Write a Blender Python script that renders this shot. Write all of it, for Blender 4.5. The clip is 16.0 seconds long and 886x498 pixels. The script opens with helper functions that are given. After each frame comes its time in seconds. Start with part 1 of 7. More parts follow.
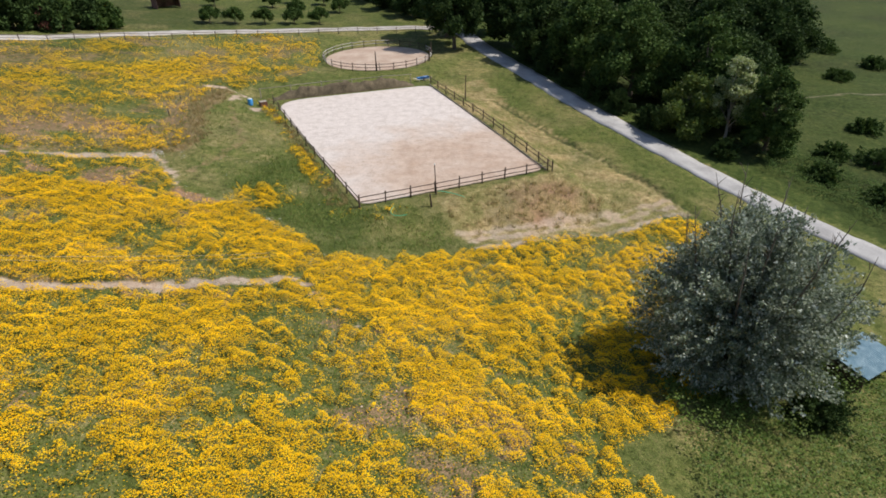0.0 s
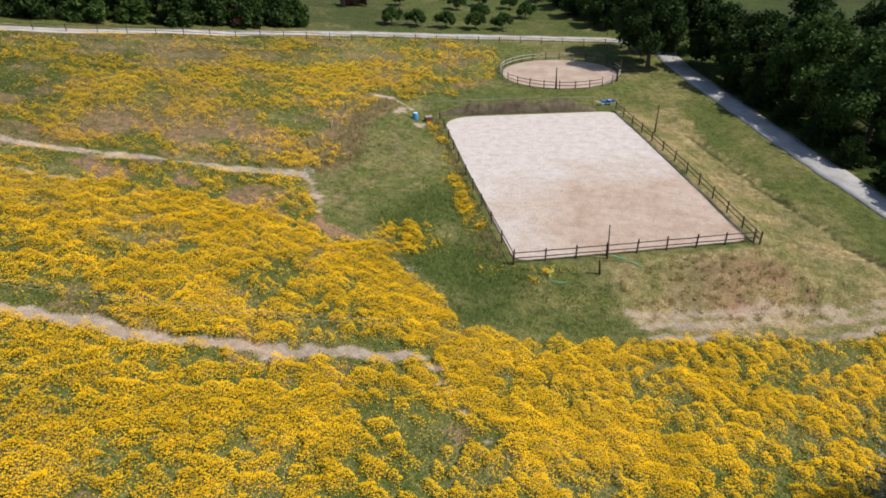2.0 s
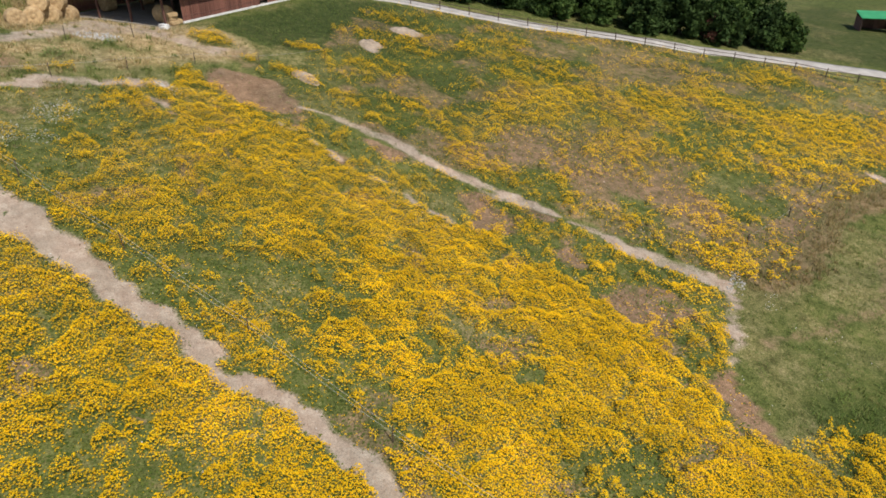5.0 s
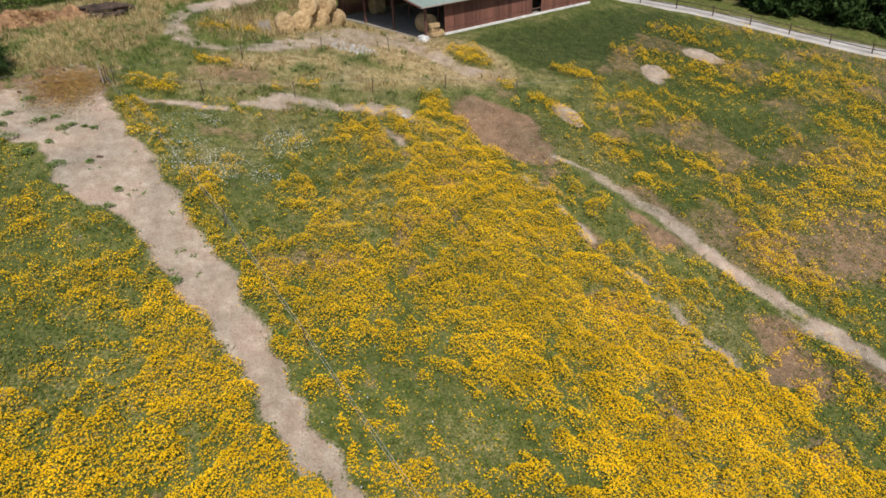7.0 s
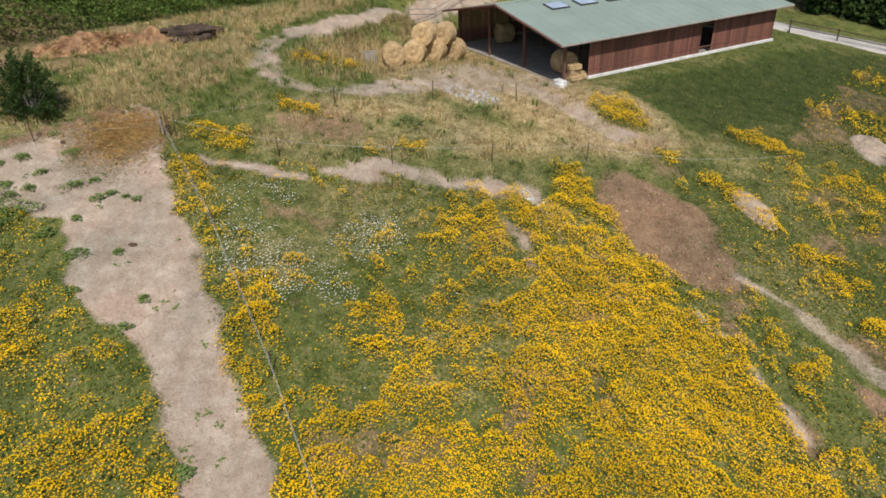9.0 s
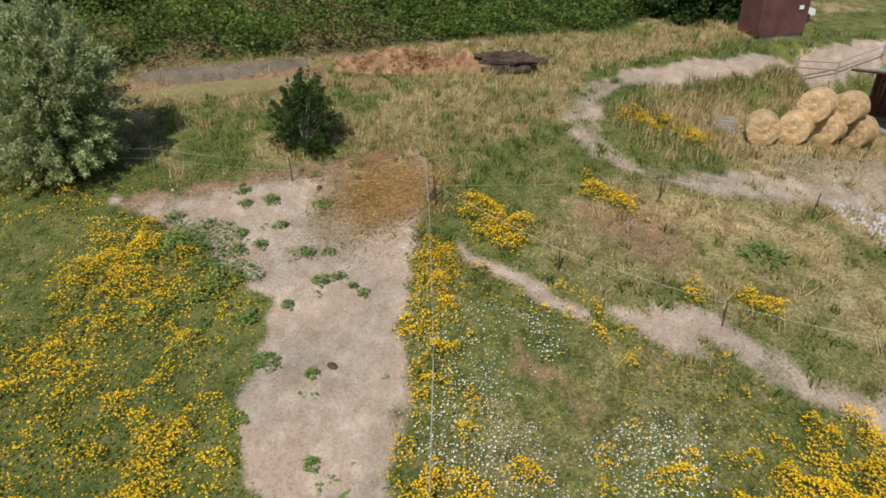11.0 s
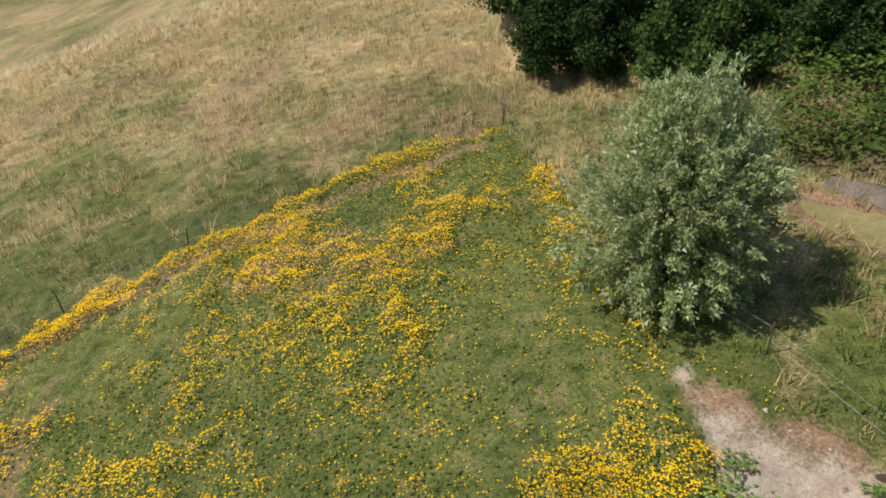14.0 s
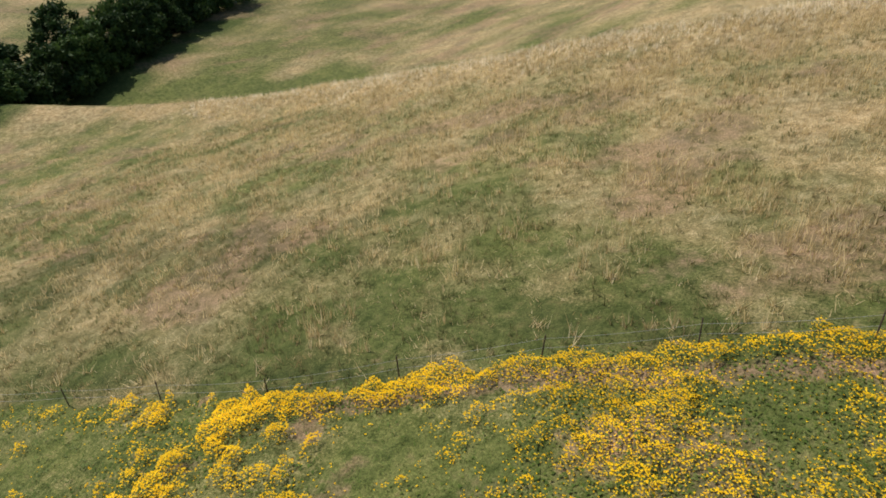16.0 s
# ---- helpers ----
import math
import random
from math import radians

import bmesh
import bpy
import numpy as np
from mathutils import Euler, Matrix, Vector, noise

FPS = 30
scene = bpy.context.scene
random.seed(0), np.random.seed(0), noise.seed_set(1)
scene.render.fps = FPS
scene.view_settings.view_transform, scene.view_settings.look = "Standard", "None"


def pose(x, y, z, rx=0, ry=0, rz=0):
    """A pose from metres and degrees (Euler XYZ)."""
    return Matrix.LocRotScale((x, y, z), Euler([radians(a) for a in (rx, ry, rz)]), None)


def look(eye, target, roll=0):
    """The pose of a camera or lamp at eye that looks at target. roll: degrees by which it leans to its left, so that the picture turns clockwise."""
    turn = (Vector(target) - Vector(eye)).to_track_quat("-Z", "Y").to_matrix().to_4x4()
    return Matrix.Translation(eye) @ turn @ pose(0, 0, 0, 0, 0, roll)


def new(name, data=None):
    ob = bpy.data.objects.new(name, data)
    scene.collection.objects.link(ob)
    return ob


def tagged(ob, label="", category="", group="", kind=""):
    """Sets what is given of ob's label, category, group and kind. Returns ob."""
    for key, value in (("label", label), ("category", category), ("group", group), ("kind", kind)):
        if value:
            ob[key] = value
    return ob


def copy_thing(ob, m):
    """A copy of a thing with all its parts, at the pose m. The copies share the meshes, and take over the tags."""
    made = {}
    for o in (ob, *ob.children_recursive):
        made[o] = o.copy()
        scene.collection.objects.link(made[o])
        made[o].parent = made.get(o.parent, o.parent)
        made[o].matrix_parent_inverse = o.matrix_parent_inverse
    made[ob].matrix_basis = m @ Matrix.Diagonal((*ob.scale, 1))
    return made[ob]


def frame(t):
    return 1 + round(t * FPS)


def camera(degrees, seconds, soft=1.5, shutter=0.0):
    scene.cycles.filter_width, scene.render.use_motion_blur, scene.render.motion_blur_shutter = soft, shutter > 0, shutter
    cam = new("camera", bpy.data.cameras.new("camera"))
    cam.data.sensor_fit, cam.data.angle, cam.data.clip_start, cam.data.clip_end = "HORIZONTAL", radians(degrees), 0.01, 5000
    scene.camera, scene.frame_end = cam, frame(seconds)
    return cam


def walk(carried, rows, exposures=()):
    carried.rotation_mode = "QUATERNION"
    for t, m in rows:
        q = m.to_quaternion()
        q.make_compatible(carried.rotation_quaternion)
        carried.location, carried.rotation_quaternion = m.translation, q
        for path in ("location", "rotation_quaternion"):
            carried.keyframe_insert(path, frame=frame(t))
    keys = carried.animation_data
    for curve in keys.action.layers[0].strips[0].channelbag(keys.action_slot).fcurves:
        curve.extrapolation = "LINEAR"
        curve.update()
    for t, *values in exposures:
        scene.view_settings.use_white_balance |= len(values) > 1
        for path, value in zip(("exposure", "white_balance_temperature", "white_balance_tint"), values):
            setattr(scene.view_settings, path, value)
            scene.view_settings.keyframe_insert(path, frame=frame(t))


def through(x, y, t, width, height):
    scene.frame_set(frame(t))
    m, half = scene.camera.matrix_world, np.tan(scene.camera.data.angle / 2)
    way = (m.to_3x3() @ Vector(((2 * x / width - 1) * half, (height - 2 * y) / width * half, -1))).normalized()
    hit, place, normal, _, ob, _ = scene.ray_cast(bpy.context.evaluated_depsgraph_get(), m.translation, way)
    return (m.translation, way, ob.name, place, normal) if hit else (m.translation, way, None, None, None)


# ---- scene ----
cam = camera(68.8, 16.0, 1.75)
PATH = [
    (0, (-0.259, -0.126, 26.968), (-0.268, 1.619, 25.992), -1.0),
    (0.5, (-0.261, 2.413, 26.998), (-0.365, 4.156, 26.023), -1.0),
    (1, (-0.408, 5.113, 27.108), (-0.62, 6.846, 26.132), -1.1),
    (1.5, (-0.787, 7.933, 27.21), (-1.122, 9.646, 26.234), -1.0),
    (2, (-1.433, 10.796, 27.296), (-1.915, 12.473, 26.319), -1.1),
    (2.5, (-2.398, 13.621, 27.372), (-3.038, 15.243, 26.393), -1.0),
    (3, (-3.654, 16.416, 27.47), (-4.458, 17.961, 26.487), -0.9),
    (3.5, (-5.202, 19.112, 27.46), (-6.174, 20.558, 26.477), -0.9),
    (4, (-7.114, 21.624, 27.533), (-8.243, 22.948, 26.547), -0.7),
    (4.5, (-9.275, 23.967, 27.591), (-10.554, 25.144, 26.601), -0.6),
    (5, (-11.644, 26.0, 27.66), (-13.058, 27.008, 26.666), -0.6),
    (5.2, (-12.658, 26.709, 27.711), (-14.118, 27.646, 26.716), -0.6),
    (7.3, (-24.947, 31.389, 28.468), (-26.638, 31.718, 27.452), -2.7),
    (7.5, (-26.238, 31.511, 28.523), (-27.926, 31.847, 27.504), -2.6),
    (8, (-29.39, 31.912, 28.531), (-31.077, 32.249, 27.511), -2.6),
    (8.2, (-30.636, 32.129, 28.563), (-32.332, 32.422, 27.543), -2.7),
    (10.3, (-44.061, 31.634, 28.512), (-45.742, 31.195, 27.522), -1.1),
    (10.5, (-45.214, 31.34, 28.592), (-46.864, 30.799, 27.601), -1.2),
    (11, (-47.936, 30.172, 28.758), (-49.481, 29.38, 27.766), -1.3),
    (11.5, (-50.369, 28.716, 28.981), (-51.771, 27.692, 27.989), -1.2),
    (12, (-52.357, 26.978, 29.178), (-53.577, 25.741, 28.187), -1.1),
    (12.5, (-53.777, 25.308, 29.41), (-54.769, 23.88, 28.423), -0.9),
    (13, (-54.781, 23.824, 29.56), (-55.508, 22.245, 28.57), -0.7),
    (13.5, (-55.45, 22.273, 29.701), (-55.89, 20.589, 28.715), -0.5),
    (14, (-55.885, 20.411, 29.912), (-56.013, 18.679, 28.92), -0.5),
    (14.5, (-55.994, 18.207, 30.192), (-55.82, 16.481, 29.198), -0.4),
    (15, (-55.725, 15.862, 30.499), (-55.261, 14.191, 29.503), -0.3),
    (15.5, (-55.096, 13.618, 30.926), (-54.36, 12.053, 29.923), -0.2),
    (16, (-54.131, 11.514, 31.283), (-53.138, 10.101, 30.274), -0.3),
]
EXPOSURE = [(0, 0), (0.5, 0), (3.5, -0.1), (5, -0.07), (8, -0.12), (10.5, -0.12), (12.5, -0.13), (13, -0.14), (13.5, -0.03), (14.2, 0.08), (15, 0), (16, -0.06)]
walk(cam, [(t, look(eye, target, roll)) for t, eye, target, roll in PATH], EXPOSURE)

# ------------------------------------------------------------------ light
SUN_AZ, SUN_EL = radians(2.0), radians(52.0)      # towards the sun: from +x, counter-clockwise
world = bpy.data.worlds.new("sky")
scene.world = world
world.use_nodes = True
wn = world.node_tree.nodes
wn.clear()
sky = wn.new("ShaderNodeTexSky")
sky.sky_type, sky.sun_disc = "NISHITA", False
sky.sun_elevation, sky.sun_rotation = SUN_EL, radians(90) - SUN_AZ
background = wn.new("ShaderNodeBackground")
background.inputs["Strength"].default_value = 0.125
world_out = wn.new("ShaderNodeOutputWorld")
world.node_tree.links.new(sky.outputs[0], background.inputs[0])
world.node_tree.links.new(background.outputs[0], world_out.inputs[0])
sun = new("sun", bpy.data.lights.new("sun", "SUN"))
sun.data.energy, sun.data.angle, sun.data.color = 4.8, radians(0.6), (1.0, 0.94, 0.86)
toward = Vector((math.cos(SUN_AZ) * math.cos(SUN_EL), math.sin(SUN_AZ) * math.cos(SUN_EL), math.sin(SUN_EL)))
sun.matrix_world = look(toward * 200, (0, 0, 0))

# ------------------------------------------------------------------ numbers: noise and distances
rng = np.random.default_rng(7)


def lattice(ix, iy, seed):
    h = (ix.astype(np.int64) * 374761393 + iy.astype(np.int64) * 668265263 + seed * 974634777) & 0xFFFFFFFF
    h = ((h ^ (h >> 13)) * 1274126177) & 0xFFFFFFFF
    return ((h ^ (h >> 16)) & 0xFFFF) / 65535.0


def value_noise(x, y, seed=0):
    ix, iy = np.floor(x), np.floor(y)
    fx, fy = x - ix, y - iy
    fx, fy = fx * fx * (3 - 2 * fx), fy * fy * (3 - 2 * fy)
    a, b = lattice(ix, iy, seed), lattice(ix + 1, iy, seed)
    c, d = lattice(ix, iy + 1, seed), lattice(ix + 1, iy + 1, seed)
    return (a * (1 - fx) + b * fx) * (1 - fy) + (c * (1 - fx) + d * fx) * fy


def fbm(x, y, size, seed=0, octaves=3):
    total, weight, amount = 0.0, 0.0, 1.0
    for n in range(octaves):
        total = total + amount * value_noise(x / size * 2**n + 17.3 * n, y / size * 2**n - 9.1 * n, seed + n)
        weight, amount = weight + amount, amount * 0.5
    return total / weight


def step(a, b, v):
    t = np.clip((v - a) / (b - a), 0, 1)
    return t * t * (3 - 2 * t)


def near_line(x, y, line):
    """The distance to a polyline, and the way along it, from 0 to 1."""
    best, way = np.full(np.shape(x), 1e9), np.zeros(np.shape(x))
    parts = len(line) - 1
    for n in range(parts):
        (ax, ay), (bx, by) = line[n], line[n + 1]
        t = np.clip(((x - ax) * (bx - ax) + (y - ay) * (by - ay)) / ((bx - ax) ** 2 + (by - ay) ** 2), 0, 1)
        d = np.hypot(x - ax - t * (bx - ax), y - ay - t * (by - ay))
        way = np.where(d < best, (n + t) / parts, way)
        best = np.minimum(best, d)
    return best, way


def inside(x, y, ring):
    """Whether points lie in a polygon."""
    odd = np.zeros(np.shape(x), bool)
    for (ax, ay), (bx, by) in zip(ring, ring[1:] + ring[:1]):
        cross = (ay > y) != (by > y)
        odd ^= cross & (x < (bx - ax) * (y - ay) / (by - ay if by != ay else 1e-9) + ax)
    return odd


def within(x, y, ring, soft=3.0):
    """1 deep inside a polygon, 0 well outside, with a soft edge."""
    d = near_line(x, y, ring + ring[:1])[0]
    return step(-soft, soft, np.where(inside(x, y, ring), d, -d))


def blob(x, y, cx, cy, rx, ry, turn=0.0):
    """0 at the middle of an ellipse, 1 on its rim."""
    c, s = math.cos(radians(turn)), math.sin(radians(turn))
    dx, dy = x - cx, y - cy
    return np.hypot((dx * c + dy * s) / rx, (dy * c - dx * s) / ry)


# ------------------------------------------------------------------ plan
ARENA = [(-8.5, 57.0), (10.6, 65.4), (-2.4, 100.4), (-24.9, 92.6)]     # near left, near right, far right, far left
PEN, PEN_R, PEN_Z = (-12.0, 118.4), 9.7, 0.3
ROAD = [(-2, 160), (6.9, 128), (11.9, 116.7), (18.7, 101.3), (25.0, 89.2), (30.2, 79.5), (34.7, 71.6), (38.6, 65.2), (44.6, 56.7), (58, 38), (75, 10)]
TRACK = [(-112, 53), (-106, 45), (-104, 52), (-100, 62), (-94.3, 70.5), (-87.3, 79.5), (-81, 85.6), (-71.5, 100), (-60.5, 113.8), (-48.6, 126.5), (-36, 134), (-21.8, 139.3), (-6, 143.2), (2, 142)]
BACK_TRACK = [(-112, 55), (-105.5, 42.5), (-98.8, 34.5), (-91, 27), (-87.4, 23.2)]
PATH_A = [(-68.5, 16.4), (-62, 19.4), (-56.5, 22.4), (-50.5, 25.2), (-45.2, 27.8), (-38.9, 30.5), (-32.9, 32.9), (-26.6, 35.4), (-18.6, 38.3), (-12.2, 41.9)]
PATH_A_END = [(-12.2, 41.9), (-10, 41), (-8.2, 38.4), (-6.3, 36)]
PATH_B = [(-62, 47), (-57.1, 50.1), (-51.1, 52.8), (-44.8, 55.9), (-39.2, 59.2), (-33.4, 62), (-30.8, 63.9), (-28.6, 61.4), (-26, 57.5)]
PATH_C = [(-60.5, 44.3), (-58.1, 44.1), (-52.2, 45.7), (-47.9, 47.4), (-43.7, 49.5)]
PATH_D = [(-68.2, 20.6), (-67.6, 23.4), (-66.9, 25.3), (-67.6, 28.2), (-67.9, 31.3), (-67.5, 34.1), (-67.3, 37.2), (-66.3, 38.4)]
TRACK_E = [(-87.4, 23.2), (-84, 21.4), (-80.2, 21.8), (-77.3, 24.2), (-76.9, 27.4), (-78.2, 31.5), (-80.2, 35.5), (-79.5, 39.5), (-76, 43.0), (-73.6, 44.2)]
WEST_FENCE = [(-10, 8.5), (-23.6, 3.7), (-36.1, -0.8), (-41.3, -3.9), (-46.9, -7.1), (-55.4, -11.2), (-61.6, -12.6)]
NORTH_FENCE = [(-61.6, -12.6), (-62.7, -4.6), (-64.3, 1.0), (-67.5, 8.0), (-70.2, 18.4)]
DITCH = [(7.9, 97.4), (16, 83.3), (22.2, 73.8), (27.2, 65.5), (32, 57)]
POND = (-74.8, 2.7, 4.8, 1.35, 131.0)
BALE_ROW = [(-85.4, 30.4), (-86.6, 32.0), (-87.8, 33.6), (-89.0, 35.2)]
CREST = [(-400, -190), (-110, -84), (-51, -62), (-38, -57), (-20, -56), (20, -61), (55, -51), (95, -36), (300, 45)]
BANK = [(-64, -17), (-69.5, -8.5), (-74.4, -0.6), (-81.5, 6.6), (-90, 11.6), (-100, 16), (-118, 24)]

HILL = (5.35, -11.37, 4.87, 8.43, 0.15, -5.32, -20.39, 10.48, 6.33, 1.52, 3.04, 2.43, 24.82, -9.52, -14.71, 0.04, -5.43, 1.28, -4.86, -15.2, 6.25)


def hill(x, y):
    u, v = np.tanh((x + 30) / 90), np.tanh((y - 40) / 90)
    powers = [(i, j) for i in range(6) for j in range(6 - i)]
    return sum(c * u**i * v**j for c, (i, j) in zip(HILL, powers))


def arena_out(x, y):
    """How far outside the arena's rim a point lies; negative inside."""
    far = np.full(np.shape(x), -1e9)
    for (ax, ay), (bx, by) in zip(ARENA, ARENA[1:] + ARENA[:1]):
        l = math.hypot(bx - ax, by - ay)
        far = np.maximum(far, ((x - ax) * (by - ay) - (y - ay) * (bx - ax)) / l)
    return far


def flat(z, level, out, reach):
    w = 1 - step(0.4, reach, out)
    return z * (1 - w) + level * w


def bank_side(x, y):
    """Positive behind the foot of the bramble bank."""
    d, _ = near_line(x, y, BANK)
    return np.where(inside(x, y, BANK + [(-118, -60), (-64, -60)]), d, -d)


def height(x, y):
    x, y = np.asarray(x, float), np.asarray(y, float)
    z = hill(x, y)
    z = flat(z, 0.0, arena_out(x, y) - 0.8, 6.0)
    z = flat(z, PEN_Z, np.hypot(x - PEN[0], y - PEN[1]) - PEN_R - 0.6, 5.0)
    far, way = near_line(x, y, BALE_ROW)
    z = flat(z, 16.05 - 0.5 * way, far - 1.2, 5.5)
    barn_u, barn_v = barn_local(x, y)
    barn_out = np.maximum(np.maximum(-barn_u, barn_u - BARN_L), np.maximum(-barn_v, barn_v - BARN_W))
    z = flat(z, BARN_Z, barn_out - 0.6, 5.0)
    d, _ = near_line(x, y, DITCH)
    z = z - 0.35 * np.exp(-((d / 0.6) ** 2))
    d, _ = near_line(x, y, CREST)
    side = np.where(inside(x, y, CREST + [(300, -400), (-400, -400)]), d, -d)
    z = z + 1.6 * np.exp(-(((side - 0) / 7) ** 2)) - 8.0 * step(0, 14, side) * np.exp(-np.maximum(side - 16, 0) / 60)
    b = bank_side(x, y)
    z = z + 2.2 * step(0.5, 9, b)
    p = blob(x, y, *POND)
    z = z - 0.8 * (1 - step(0.55, 1.25, p))
    z = z + 0.15 * np.exp(-(near_line(x, y, [(-70.5, 5.5), (-73.5, 9.5), (-79.5, 14)])[0] / 2.0) ** 2)
    for line, deep in ((PATH_A, 0.12), (PATH_B, 0.1), (PATH_D, 0.1)):
        z = z - deep * np.exp(-((near_line(x, y, line)[0] / 1.0) ** 2))
    z = z + 0.7 * (fbm(x, y, 3.2, 707, 2) - 0.45) * within(x, y, [(-69, 9), (-74, 17), (-80, 18), (-82, 15), (-79, 9), (-73, 6)], 1.5)
    rough = step(0.5, 3, arena_out(x, y)) * step(0.3, 2, np.hypot(x - PEN[0], y - PEN[1]) - PEN_R)
    rough = rough * step(0.6, 3, barn_out)
    z = z + rough * (0.35 * (fbm(x, y, 7.0, 3) - 0.5) + 0.16 * (fbm(x, y, 1.6, 9, 2) - 0.5))
    return z


# the barn's frame: u along its long wall, v across it, away from the meadow
BARN_AT, BARN_TURN, BARN_L, BARN_W, BARN_Z = (-81.15, 42.45), radians(116.0), 22.0, 14.9, 15.25


def barn_local(x, y):
    dx, dy = x - BARN_AT[0], y - BARN_AT[1]
    c, s = math.cos(BARN_TURN), math.sin(BARN_TURN)
    return dx * c + dy * s, -dx * s + dy * c


def ground_z(x, y):
    return float(height(np.array([x]), np.array([y]))[0])


# ------------------------------------------------------------------ what covers the ground
def cover(x, y):
    """Fields from 0 to 1: yellow flowers, bare soil, pale trodden earth, dry grass, lush grass, white daisies."""
    wob = lambda size, seed, o=3: fbm(x, y, size, seed, o)
    strong = lambda size, seed, o=3: step(0.26, 0.74, fbm(x, y, size, seed, o))
    xs, ys = x + 1.6 * (wob(3.0, 21) - 0.5) + 0.9 * (wob(0.9, 23, 2) - 0.5), y + 1.6 * (wob(3.0, 31) - 0.5) + 0.9 * (wob(0.9, 33, 2) - 0.5)
    west = near_line(x, y, WEST_FENCE)[0]
    south_out = inside(xs, ys, WEST_FENCE + [(-63.2, -3), (-64, 1), (-75, 10), (-140, 30), (-140, -300), (300, -300), (300, 12)])
    field1 = inside(xs, ys, WEST_FENCE + [(-62.7, -4.6), (-64.3, 1), (-67, 8), (-66.5, 14)] + PATH_A + [(-8, 39), (4, 33), (12, 24), (8, 6)])
    field2 = inside(xs, ys, PATH_A + [(-11, 46), (-14, 50), (-20, 54), (-27, 57), (-34, 54.5), (-43.7, 49.5), (-52.2, 45.7), (-60.5, 44.3), (-66.5, 38), (-67.3, 30), (-68.5, 20)])
    band = inside(xs, ys, [(-20, 53.5), (-26, 57.5), (-30.5, 63.2), (-39, 58.5), (-51, 52), (-62, 46), (-60.5, 44), (-52.2, 45.4), (-43.7, 49), (-34, 54)])
    field3 = inside(xs, ys, [(-68, 46), (-62, 47.5), (-51, 53.5), (-39, 60), (-31, 64.5), (-29, 69), (-34, 82), (-32, 96), (-25, 99), (-21, 108), (-24, 130), (-36, 131), (-60, 111), (-72, 97), (-84, 82), (-90, 71), (-77, 58), (-70, 52)])
    field4 = inside(xs, ys, [(-12, 43), (-11, 45.5), (2, 51), (19, 59.3), (26, 62.5), (36, 54), (30, 44), (24, 40), (13, 30), (8, 26), (4, 33), (-8, 39)])
    big, mid, small = wob(14.0, 41), wob(5.0, 51), wob(1.5, 61, 2)
    f = np.zeros(np.shape(x))
    ridge = near_line(x, y, [(-57, 41.5), (-44, 45.5), (-34, 51.5), (-22, 54), (-14, 49)])[0]
    big, mid = strong(13.0, 41), strong(5.0, 51)
    dense1 = 0.36 - 0.08 * step(0.5, 1.4, blob(x, y, -52, 6, 10, 8)) + 0.10 * step(8, 1, y) * step(-42, -50, x) + 0.26 * step(-55, -42, x) + 0.11 * step(7, 17, west) * step(-56, -42, x)
    dense1 = dense1 + 0.13 * np.exp(-((near_line(x, y, PATH_A)[0] / 8) ** 2)) * step(-54, -46, x) * (1 - step(-36, -28, x))
    f = np.where(field1, dense1 + 0.34 * (mid - 0.5) + 0.24 * (big - 0.5), f)
    green2 = step(0.5, 5.0, near_line(x, y, [(-65, 23), (-57.5, 27), (-63, 27), (-66.5, 25), (-63, 30)])[0])
    f = np.where(field2, (0.55 + 0.44 * np.exp(-((ridge / 5.0) ** 2)) + 0.24 * (mid - 0.5) + 0.26 * (big - 0.5) - 0.10 * step(-42, -54, x)) * (0.25 + 0.75 * green2), f)
    f = np.where(band, 0.36 + 0.4 * (strong(3.0, 73) - 0.5), f)
    band3 = np.exp(-((near_line(x, y, [(-72, 66), (-58, 80), (-46, 93), (-33, 103)])[0] / 9) ** 2)) + 0.8 * np.exp(-((near_line(x, y, [(-63, 51.5), (-52, 56), (-38, 63.5), (-33, 66.5)])[0] / 2.2) ** 2))
    f = np.where(field3, (0.34 + 0.24 * np.clip(band3, 0, 1) + 0.36 * (strong(4.5, 71) - 0.5) + 0.2 * (big - 0.5) + 0.05) * (0.48 + 0.52 * step(-68, -54, x)), f)
    f = np.where(field4, 0.60 - 0.16 * (1 - step(0.5, 1.2, blob(x, y, 14, 28, 9, 7))) + 0.30 * (mid - 0.5) + 0.24 * (big - 0.5), f)
    f = f * (1 - 0.12 * field1 * (1 - step(4, 9, west)) * step(-44, -34, x))
    f = f * (1 - 0.45 * field3 * step(-34, -26, x) * step(96, 104, y))
    f = np.maximum(f, field3 * 0.62 * (1 - step(0.4, 1.3, near_line(xs, ys, [(-84, 78), (-74, 90), (-64, 101), (-54, 111)])[0] / 1.5)) * (0.6 + 0.6 * mid))
    # strips and islands of flowers
    f = np.maximum(f, (1 - step(0.3, 1.2, near_line(xs, ys, [(-11.5, 58.5), (-18, 74), (-26, 92)])[0] / 1.2)) * (0.02 + 0.62 * strong(3.0, 139)))
    for cx, cy, rx, ry, turn in ((-9.3, 55.4, 2.4, 0.9, 25), (-5.2, 56.4, 1.5, 0.6, 20), (-7.0, 54.2, 1.0, 0.6, 0)):
        f = np.maximum(f, 0.5 * (1 - step(0.5, 1.3, blob(xs, ys, cx, cy, rx, ry, turn))))
    f = np.maximum(f, (1 - step(0.5, 1.2, blob(xs, ys, -17.5, 56.5, 4.5, 3.0, 60))) * (0.2 + 0.4 * mid))
    f = np.maximum(f, 0.85 * (1 - step(0.3, 0.9, np.abs(west - 0.8))) * (x < -35) * (~south_out) * (0.55 + 0.9 * mid))
    f = np.maximum(f, 0.9 * (1 - step(0.4, 1.0, near_line(x, y, [(-62.4, -7), (-62.6, -2.5), (-63.8, 1.5)])[0])))
